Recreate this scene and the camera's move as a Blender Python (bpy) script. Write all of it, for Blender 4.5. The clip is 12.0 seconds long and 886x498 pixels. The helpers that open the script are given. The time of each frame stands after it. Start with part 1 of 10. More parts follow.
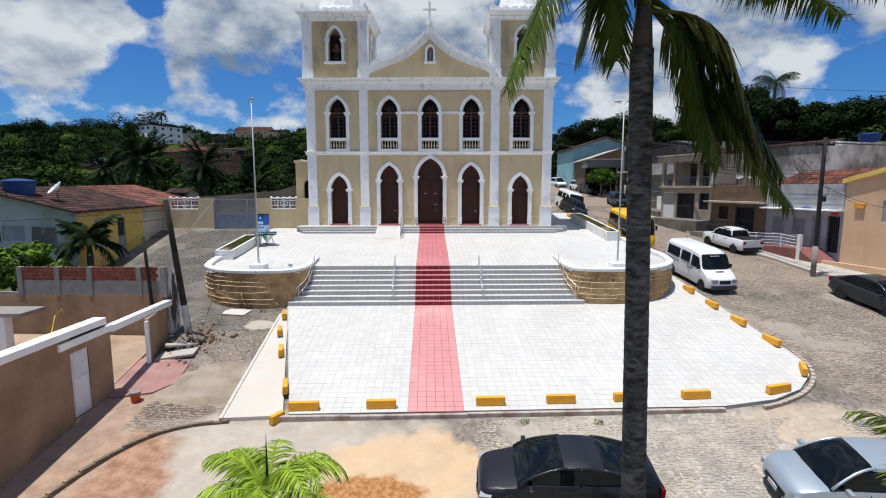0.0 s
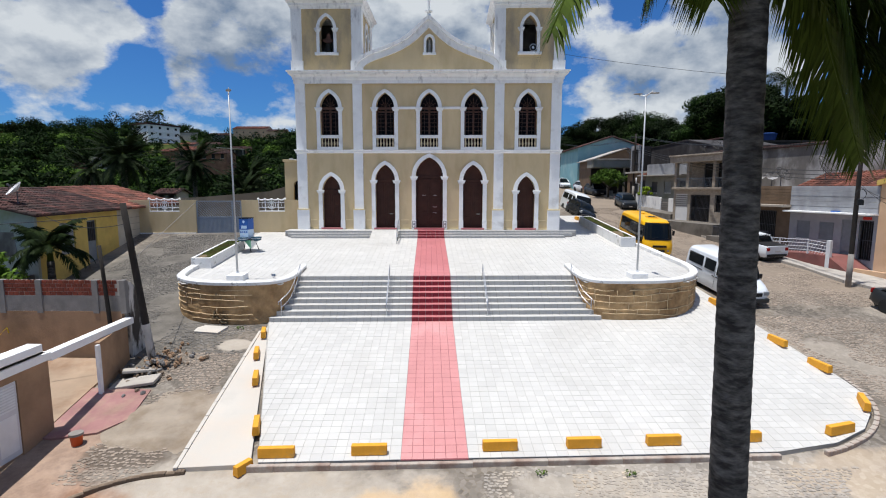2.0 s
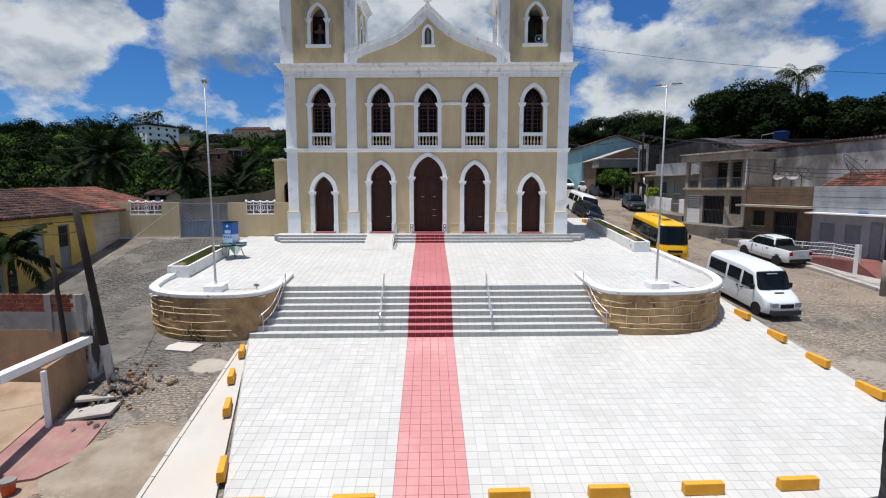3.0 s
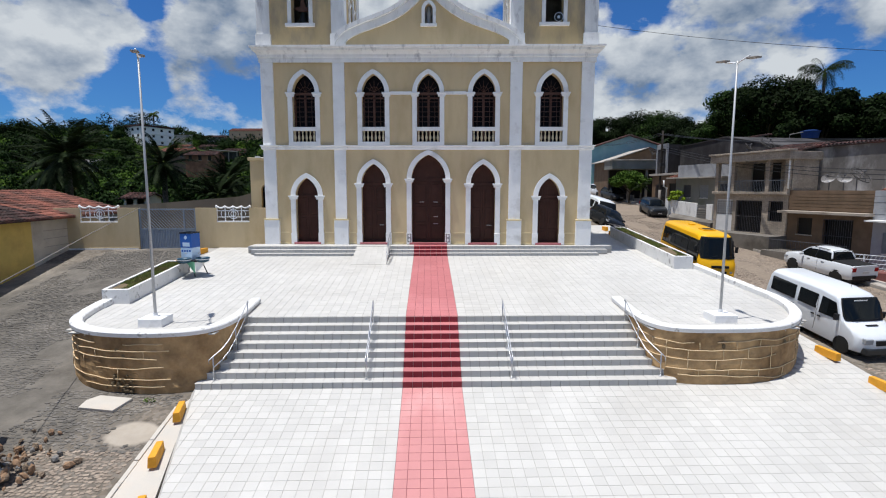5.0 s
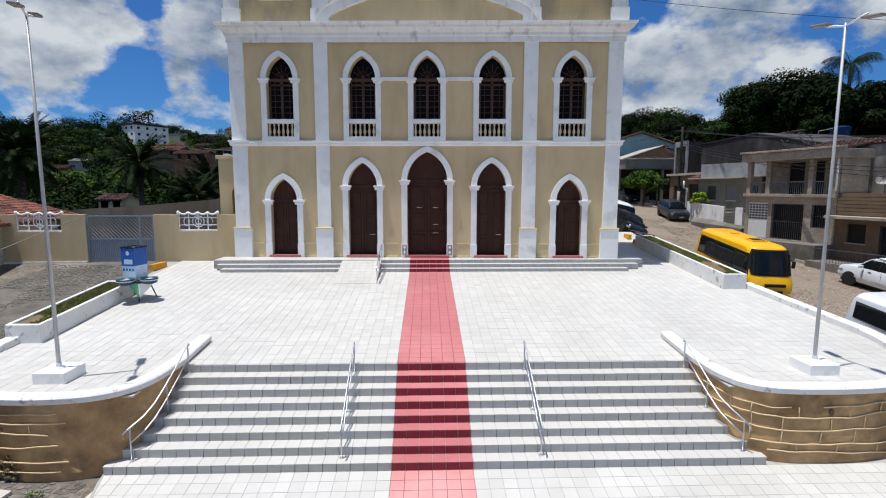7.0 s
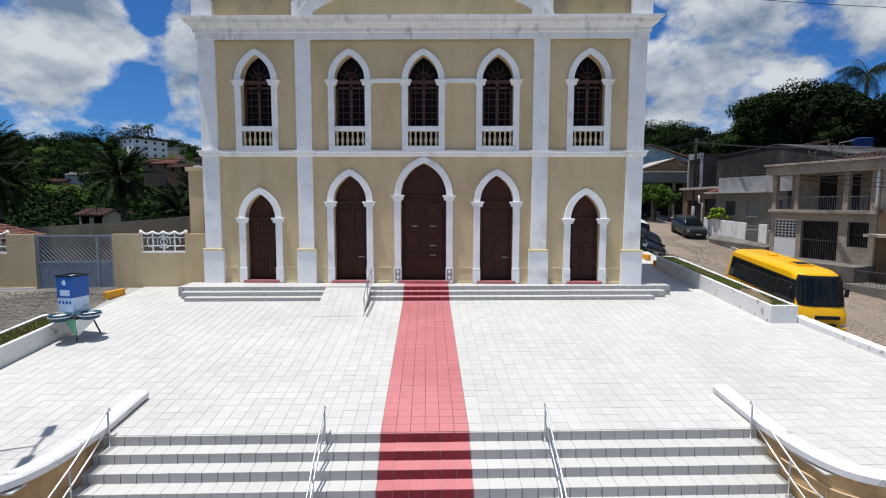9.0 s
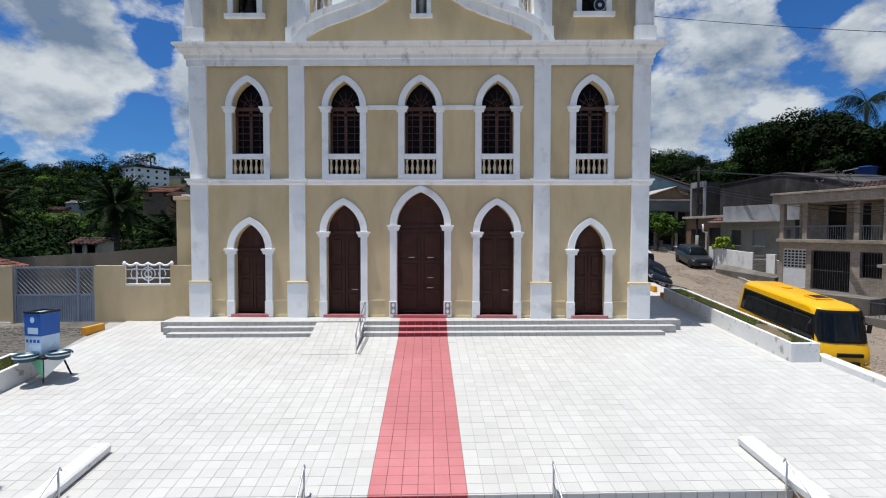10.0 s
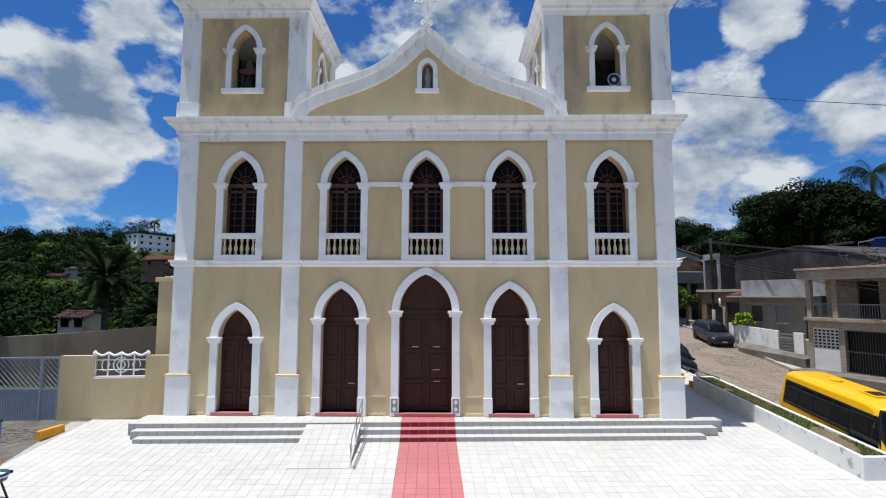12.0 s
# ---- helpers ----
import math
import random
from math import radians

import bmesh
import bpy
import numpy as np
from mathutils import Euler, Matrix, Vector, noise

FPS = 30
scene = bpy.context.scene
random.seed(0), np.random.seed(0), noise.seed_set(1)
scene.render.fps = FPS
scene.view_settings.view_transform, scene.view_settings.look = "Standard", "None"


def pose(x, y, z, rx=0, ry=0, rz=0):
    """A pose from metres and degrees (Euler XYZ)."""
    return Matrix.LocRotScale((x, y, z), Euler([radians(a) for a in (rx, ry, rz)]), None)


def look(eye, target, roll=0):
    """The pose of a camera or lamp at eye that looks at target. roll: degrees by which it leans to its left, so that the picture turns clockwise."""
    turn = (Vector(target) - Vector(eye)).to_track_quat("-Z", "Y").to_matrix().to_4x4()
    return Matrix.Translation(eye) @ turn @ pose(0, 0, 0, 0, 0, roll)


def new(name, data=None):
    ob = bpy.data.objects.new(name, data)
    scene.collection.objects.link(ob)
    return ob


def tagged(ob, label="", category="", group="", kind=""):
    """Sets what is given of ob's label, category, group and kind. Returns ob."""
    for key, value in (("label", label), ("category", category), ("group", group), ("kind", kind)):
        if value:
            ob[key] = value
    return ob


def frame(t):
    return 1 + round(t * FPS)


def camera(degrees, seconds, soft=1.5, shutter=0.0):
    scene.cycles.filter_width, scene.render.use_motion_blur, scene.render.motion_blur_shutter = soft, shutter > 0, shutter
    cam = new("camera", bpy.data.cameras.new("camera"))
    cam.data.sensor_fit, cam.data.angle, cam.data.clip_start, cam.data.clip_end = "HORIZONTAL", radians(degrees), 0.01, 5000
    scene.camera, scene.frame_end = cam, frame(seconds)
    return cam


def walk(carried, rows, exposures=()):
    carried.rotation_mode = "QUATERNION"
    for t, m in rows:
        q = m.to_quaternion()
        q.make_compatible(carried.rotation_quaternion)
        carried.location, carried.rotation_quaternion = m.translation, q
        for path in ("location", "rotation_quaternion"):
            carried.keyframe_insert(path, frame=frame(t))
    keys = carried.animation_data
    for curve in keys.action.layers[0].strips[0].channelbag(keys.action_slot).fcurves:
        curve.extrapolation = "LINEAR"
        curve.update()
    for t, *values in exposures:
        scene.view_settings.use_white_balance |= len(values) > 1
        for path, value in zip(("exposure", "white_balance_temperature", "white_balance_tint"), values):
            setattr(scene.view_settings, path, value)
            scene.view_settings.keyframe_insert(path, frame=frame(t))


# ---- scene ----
cam = camera(83.0, 12.0, soft=1.1)
PATH = [
    (0, (1.732, -37.37, 5.827), (1.693, -35.386, 5.578), -0.0),
    (0.5, (1.738, -36.928, 5.826), (1.698, -34.944, 5.578), 0.0),
    (1, (1.72, -36.333, 5.852), (1.681, -34.349, 5.604), 0.1),
    (1.5, (1.681, -35.586, 5.864), (1.643, -33.602, 5.614), 0.1),
    (2, (1.652, -34.69, 5.885), (1.615, -32.706, 5.637), 0.1),
    (2.5, (1.659, -33.615, 5.937), (1.619, -31.631, 5.685), 0.1),
    (3, (1.668, -32.509, 5.899), (1.628, -30.525, 5.654), 0.0),
    (3.2, (1.678, -32.047, 5.895), (1.638, -30.062, 5.65), 0.1),
    (5, (1.365, -27.838, 5.966), (1.329, -25.852, 5.73), 0.1),
    (5.5, (1.281, -26.723, 6.048), (1.248, -24.738, 5.809), 0.1),
    (6, (1.262, -25.651, 6.055), (1.229, -23.666, 5.816), 0.1),
    (6.5, (1.208, -24.614, 6.110), (1.177, -22.629, 5.871), 0.1),
    (8.5, (1.145, -21.248, 6.220), (1.113, -19.262, 5.993), 0.1),
    (9, (1.189, -20.686, 6.261), (1.157, -18.695, 6.076), 0.1),
    (9.5, (1.243, -20.160, 6.293), (1.209, -18.165, 6.161), 0.1),
    (10, (1.266, -19.710, 6.360), (1.233, -17.712, 6.285), 0.1),
    (10.5, (1.239, -19.175, 6.556), (1.206, -17.175, 6.539), 0.1),
    (11, (1.214, -18.774, 6.693), (1.181, -16.775, 6.747), 0.1),
    (11.5, (1.162, -18.446, 6.902), (1.129, -16.450, 7.020), 0.1),
    (12, (0.994, -17.927, 7.121), (0.958, -15.935, 7.304), 0.1),
]
walk(cam, [(t, look(eye, target, roll)) for t, eye, target, roll in PATH], [(0, 0.05, 6570, 10), (5, -0.05, 6550, 10), (8.3, -0.03, 6530, 10), (10.5, -0.03, 6500, 9), (12, 0.08, 6500, 9)])

# ---- world and sun ----
SUN_FROM = Vector((-1.5, -0.58, 8.45)).normalized()
SUN_EL = math.asin(SUN_FROM.z)
SUN_ROT = math.atan2(SUN_FROM.x, SUN_FROM.y)

sun_data = bpy.data.lights.new("sun", "SUN")
sun_data.energy, sun_data.angle, sun_data.color = 5.0, radians(0.53), (1.0, 0.985, 0.96)
sun = new("sun", sun_data)
sun.matrix_world = look(SUN_FROM * 100, (0, 0, 0))


CLOUD_SHIFT = (2.2, 0.7, 0.35)
# (bearing, height, reach in degrees, weight) of the larger cloud heaps and of the clear gaps between them
CLOUDS = ((-39.5, 12.5, 4.5, 0.08), (-41.5, 20.5, 3, 0.06), (-37, 18.5, 3.2, 0.08), (-33.5, 15.5, 2.6, 0.07), (-23.5, 16.5, 5, 0.09), (-27, 9.9, 2.6, 0.08),
          (-20, 9.5, 4, 0.07), (-32, 26, 2.6, 0.06), (-31.8, 21.4, 1.5, 0.06), (-12, 25, 2.4, 0.08), (4.5, 27, 5, 0.08), (33, 26, 3, 0.09), (29, 19.5, 3.4, 0.09),
          (30, 13, 5.5, 0.09), (39, 16, 3.4, 0.09), (19, 10, 6, 0.08), (-5, 16, 7, 0.06),
          (-38, 5.5, 5, -0.09), (-40, 25, 2.4, -0.09), (-30.4, 17.5, 1.8, -0.1), (-31.5, 10.2, 2.4, -0.1), (-33.4, 22.8, 1.7, -0.08), (26, 25.5, 2.6, -0.09), (35.5, 20.3, 2.6, -0.12), (19.5, 17.8, 2.4, -0.1))


def make_world():
    """Blue sky with cumulus clouds spread over the whole dome."""
    w = bpy.data.worlds.new("sky")
    w.use_nodes = True
    scene.world = w
    nt = w.node_tree
    nt.nodes.clear()
    N, Lk = nt.nodes.new, nt.links.new
    out, bg = N("ShaderNodeOutputWorld"), N("ShaderNodeBackground")
    sky = N("ShaderNodeTexSky")
    sky.sky_type, sky.sun_disc = "NISHITA", False
    sky.sun_elevation, sky.sun_rotation = SUN_EL, SUN_ROT
    sky.air_density, sky.dust_density, sky.ozone_density = 1.0, 0.4, 2.0
    bg.inputs["Strength"].default_value = 0.098
    tc = N("ShaderNodeTexCoord")

    def m(op, a, b=None, clamp=False):
        n = N("ShaderNodeMath")
        n.operation, n.use_clamp = op, clamp
        for i, s in enumerate((a, b)):
            if s is None:
                continue
            if isinstance(s, (int, float)):
                n.inputs[i].default_value = s
            else:
                Lk(s, n.inputs[i])
        return n.outputs[0]

    # heaps of cloud: one field for the bodies, its copy shifted upwards tells lit tops from grey bases
    def noise_tex(scale, detail, rough, shift, stretch=1.7):
        mp, n = N("ShaderNodeMapping"), N("ShaderNodeTexNoise")
        mp.inputs["Location"].default_value = shift
        mp.inputs["Scale"].default_value = (1, 1, stretch)
        Lk(tc.outputs["Generated"], mp.inputs[0])
        n.inputs["Scale"].default_value = scale
        n.inputs["Detail"].default_value = detail
        n.inputs["Roughness"].default_value = rough
        n.inputs["Distortion"].default_value = 0.0
        Lk(mp.outputs[0], n.inputs["Vector"])
        return n.outputs["Fac"]

    seed = CLOUD_SHIFT
    body = noise_tex(3.0, 10, 0.56, seed)
    above = noise_tex(3.0, 6, 0.54, (seed[0], seed[1], seed[2] + 0.14))
    fine = noise_tex(14.0, 6, 0.55, (7.7, 2.9, 4))
    billow = noise_tex(8.5, 10, 0.62, (2.3, 6.1, 1.2), 1.5)
    billow_above = noise_tex(8.5, 5, 0.55, (2.3, 6.1, 1.26), 1.5)
    mixd = m("ADD", m("ADD", m("MULTIPLY", body, 0.46), m("MULTIPLY", billow, 0.38)), m("MULTIPLY", fine, 0.16))
    for az, el, reach, weight in CLOUDS:
        dot, soft = N("ShaderNodeVectorMath"), N("ShaderNodeMapRange")
        dot.operation = "DOT_PRODUCT"
        a, e = radians(az), radians(el)
        dot.inputs[1].default_value = (math.sin(a) * math.cos(e), math.cos(a) * math.cos(e), math.sin(e))
        Lk(tc.outputs["Generated"], dot.inputs[0])
        soft.interpolation_type = "SMOOTHSTEP"
        soft.inputs["From Min"].default_value, soft.inputs["From Max"].default_value = math.cos(radians(reach * 1.35)), math.cos(radians(reach * 0.45))
        soft.inputs["To Min"].default_value, soft.inputs["To Max"].default_value = 0.0, weight * 0.9
        Lk(dot.outputs["Value"], soft.inputs["Value"])
        mixd = m("ADD", mixd, soft.outputs[0])
    ramp = N("ShaderNodeValToRGB")
    ramp.color_ramp.elements[0].position, ramp.color_ramp.elements[1].position = 0.478, 0.552
    Lk(mixd, ramp.inputs[0])
    lit = m("ADD", m("ADD", m("MULTIPLY", m("SUBTRACT", body, above), 3.2), m("MULTIPLY", m("SUBTRACT", billow, billow_above), 2.6)), m("SUBTRACT", m("ADD", 0.10, m("MULTIPLY", fine, 1.05)), m("MULTIPLY", m("SUBTRACT", mixd, 0.53), 3.4)), clamp=True)
    shade = N("ShaderNodeValToRGB")
    shade.color_ramp.elements[0].position, shade.color_ramp.elements[0].color = 0.0, (1.65, 2.35, 3.5, 1)
    shade.color_ramp.elements[1].position, shade.color_ramp.elements[1].color = 0.92, (6.5, 7.0, 7.5, 1)
    Lk(lit, shade.inputs[0])
    deep = N("ShaderNodeMix")
    deep.data_type, deep.blend_type = "RGBA", "MULTIPLY"
    deep.inputs[0].default_value = 1.0
    deep.inputs[7].default_value = (0.235, 0.555, 1.0, 1)
    Lk(sky.outputs[0], deep.inputs[6])
    mix = N("ShaderNodeMix")
    mix.data_type = "RGBA"
    Lk(ramp.outputs[0], mix.inputs[0])
    Lk(deep.outputs[2], mix.inputs[6])
    Lk(shade.outputs[0], mix.inputs[7])
    Lk(mix.outputs[2], bg.inputs[0])
    Lk(bg.outputs[0], out.inputs[0])


make_world()


# ---- materials ----
def mat(name, base, rough=0.8, metal=0.0, var=0.12, scale=3.0, bump=0.0, bscale=40.0, second=None, second_at=0.58,
        second_soft=0.1, second_scale=0.6, grain=0.0, grain_scale=60.0, per_object=0.0, per_island=0.0, spec=0.3, coords="Object", stretch=1.0):
    """Procedural paint, plaster, stone or soil: broad mottling, fine grain, stains of a second colour, relief."""
    M = bpy.data.materials.new(name)
    M.use_nodes = True
    nt = M.node_tree
    N, Lk = nt.nodes.new, nt.links.new
    b = nt.nodes["Principled BSDF"]
    b.inputs["Roughness"].default_value, b.inputs["Metallic"].default_value = rough, metal
    b.inputs["Specular IOR Level"].default_value = spec
    tc = N("ShaderNodeTexCoord")
    vec = tc.outputs[coords]
    if stretch != 1.0:
        mp = N("ShaderNodeMapping")
        mp.inputs["Scale"].default_value = (1, 1, stretch)
        Lk(vec, mp.inputs[0])
        vec = mp.outputs[0]

    def noise_tex(sc, detail=5):
        n = N("ShaderNodeTexNoise")
        n.inputs["Scale"].default_value, n.inputs["Detail"].default_value = sc, detail
        n.inputs["Roughness"].default_value = 0.6
        Lk(vec, n.inputs["Vector"])
        return n.outputs["Fac"]

    def mixc(fac, a, c, mode="MIX"):
        n = N("ShaderNodeMix")
        n.data_type, n.blend_type = "RGBA", mode
        for sock, s in ((0, fac), (6, a), (7, c)):
            if isinstance(s, (int, float)):
                n.inputs[sock].default_value = s
            elif isinstance(s, (tuple, list)):
                n.inputs[sock].default_value = (*s[:3], 1)
            else:
                Lk(s, n.inputs[sock])
        return n.outputs[2]

    def ramp(fac, a, c, lo=0.0, hi=1.0):
        r = N("ShaderNodeMapRange")
        r.inputs["From Min"].default_value, r.inputs["From Max"].default_value = a, c
        r.inputs["To Min"].default_value, r.inputs["To Max"].default_value = lo, hi
        Lk(fac, r.inputs["Value"])
        return r.outputs[0]

    col = tuple(base)
    if second:
        col = mixc(ramp(noise_tex(second_scale, 8), second_at - second_soft, second_at + second_soft), col, second)
    k = ramp(noise_tex(scale), 0.3, 0.7, 1 - var, 1 + var)
    col = mixc(1.0, col, k, "MULTIPLY")
    if grain:
        col = mixc(1.0, col, ramp(noise_tex(grain_scale, 3), 0.25, 0.75, 1 - grain, 1 + grain), "MULTIPLY")
    if per_object:
        oi = N("ShaderNodeObjectInfo")
        col = mixc(1.0, col, ramp(oi.outputs["Random"], 0, 1, 1 - per_object, 1 + per_object), "MULTIPLY")
    if per_island:
        ge = N("ShaderNodeNewGeometry")
        col = mixc(1.0, col, ramp(ge.outputs["Random Per Island"], 0, 1, 1 - per_island, 1 + per_island), "MULTIPLY")
    if isinstance(col, tuple):
        b.inputs["Base Color"].default_value = (*col, 1)
    else:
        Lk(col, b.inputs["Base Color"])
    if bump:
        bp = N("ShaderNodeBump")
        bp.inputs["Strength"].default_value, bp.inputs["Distance"].default_value = bump, 0.02
        Lk(noise_tex(bscale, 6), bp.inputs["Height"])
        Lk(bp.outputs[0], b.inputs["Normal"])
    return M


def glass(name, tint=(0.03, 0.04, 0.05), rough=0.05):
    M = mat(name, tint, rough=rough, var=0.05, spec=0.25)
    return M


OCHRE = mat("ochre_plaster", (0.62, 0.49, 0.295), 0.85, var=0.07, scale=0.7, bump=0.25, bscale=9, second=(0.52, 0.395, 0.22), second_at=0.60, second_soft=0.14, second_scale=1.1, grain=0.05, stretch=0.35)
OCHREOLD = mat("weathered_ochre_plaster", (0.56, 0.43, 0.24), 0.88, var=0.16, scale=0.9, bump=0.35, bscale=9, second=(0.32, 0.265, 0.19), second_at=0.57, second_soft=0.11, second_scale=1.0, grain=0.1, stretch=0.35)
WHITEW = mat("white_limewash", (0.86, 0.86, 0.85), 0.8, var=0.05, scale=1.5, bump=0.2, bscale=12, second=(0.60, 0.59, 0.57), second_at=0.66, second_soft=0.1, second_scale=1.1, grain=0.03)
WHITEOLD = mat("weathered_white", (0.80, 0.80, 0.79), 0.85, var=0.08, scale=2, bump=0.3, bscale=14, second=(0.44, 0.44, 0.45), second_at=0.64, second_soft=0.09, second_scale=3.0, grain=0.06, stretch=0.3)
CREAM = mat("cream_line", (0.72, 0.60, 0.36), 0.8, var=0.06)
DOORW = mat("door_wood", (0.056, 0.023, 0.016), 0.5, spec=0.18, var=0.2, scale=2.5, bump=0.25, bscale=25, grain=0.15, grain_scale=30)
WOODWIN = mat("window_wood", (0.085, 0.038, 0.024), 0.5, var=0.2, scale=3, grain=0.15)
DARKGLASS = mat("dark_glass", (0.006, 0.005, 0.006), 0.25, var=0.1, spec=0.06)
CREAMBAL = mat("baluster_cream", (0.60, 0.50, 0.33), 0.8, var=0.08)
TILEW = mat("white_tile", (0.53, 0.518, 0.49), 0.55, var=0.06, scale=0.35, bump=0.08, bscale=60, per_island=0.05, second=(0.50, 0.485, 0.455), second_at=0.58, second_scale=0.25, grain=0.04)
TILER = mat("red_tile", (0.47, 0.162, 0.168), 0.55, var=0.08, scale=0.5, bump=0.08, bscale=60, per_object=0.025, per_island=0.025, second=(0.53, 0.20, 0.205), second_at=0.62, second_scale=0.4, grain=0.04)
REDGROUT = mat("red_grout", (0.20, 0.065, 0.07), 0.9, var=0.15)
GROUT = mat("grey_grout", (0.37, 0.355, 0.33), 0.9, var=0.15)
TILEDUST = mat("dusty_red_tile", (0.55, 0.245, 0.24), 0.6, var=0.08, scale=0.5, bump=0.08, bscale=60, per_object=0.03, second=(0.58, 0.30, 0.29), second_at=0.58, second_scale=0.5, grain=0.05)
REDRISER = mat("dark_red_tile", (0.27, 0.045, 0.055), 0.6, var=0.1, per_object=0.1, grain=0.05)
GREYRISER = mat("grey_tile", (0.49, 0.48, 0.46), 0.6, var=0.08, scale=1, per_island=0.1, grain=0.04)
STEEL = mat("brushed_steel", (0.55, 0.56, 0.58), 0.35, metal=0.9, var=0.05)
RUST = mat("rusty_iron", (0.10, 0.05, 0.03), 0.8, metal=0.4, var=0.2)
BRONZE = mat("old_bronze", (0.035, 0.035, 0.03), 0.5, metal=0.7, var=0.2)
STONEW = mat("ochre_stone", (0.47, 0.305, 0.15), 0.9, var=0.28, scale=2.2, bump=1.0, bscale=4, second=(0.20, 0.115, 0.052), second_at=0.55, second_soft=0.14, second_scale=0.8, grain=0.08)
JOINT = mat("stone_joint", (0.66, 0.50, 0.30), 0.9, var=0.1, bump=0.4, bscale=20)
COPE = mat("chipped_coping", (0.74, 0.735, 0.72), 0.88, var=0.08, scale=2, bump=0.5, bscale=18, second=(0.38, 0.37, 0.35), second_at=0.62, second_soft=0.05, second_scale=4.0, grain=0.08)
YELLOWB = mat("yellow_paint", (0.72, 0.33, 0.03), 0.7, var=0.1, scale=4, bump=0.3, bscale=30, second=(0.42, 0.25, 0.10), second_at=0.66, second_scale=3, grain=0.05)
CONCRETE = mat("concrete", (0.40, 0.37, 0.33), 0.9, var=0.12, scale=1.5, bump=0.4, bscale=30, second=(0.28, 0.25, 0.22), second_at=0.6, second_scale=0.9, grain=0.08)
PALEC = mat("pale_concrete", (0.53, 0.495, 0.44), 0.9, var=0.08, scale=1, bump=0.3, bscale=30, second=(0.50, 0.43, 0.36), second_at=0.6, second_scale=0.5, grain=0.05)
SOILG = mat("planter_soil", (0.16, 0.12, 0.07), 0.95, var=0.3, bump=0.6)
GRASS = mat("grass_blade", (0.15, 0.185, 0.045), 0.7, var=0.35, scale=1.5, per_island=0.3, second=(0.26, 0.20, 0.08), second_at=0.58, second_scale=1.2)


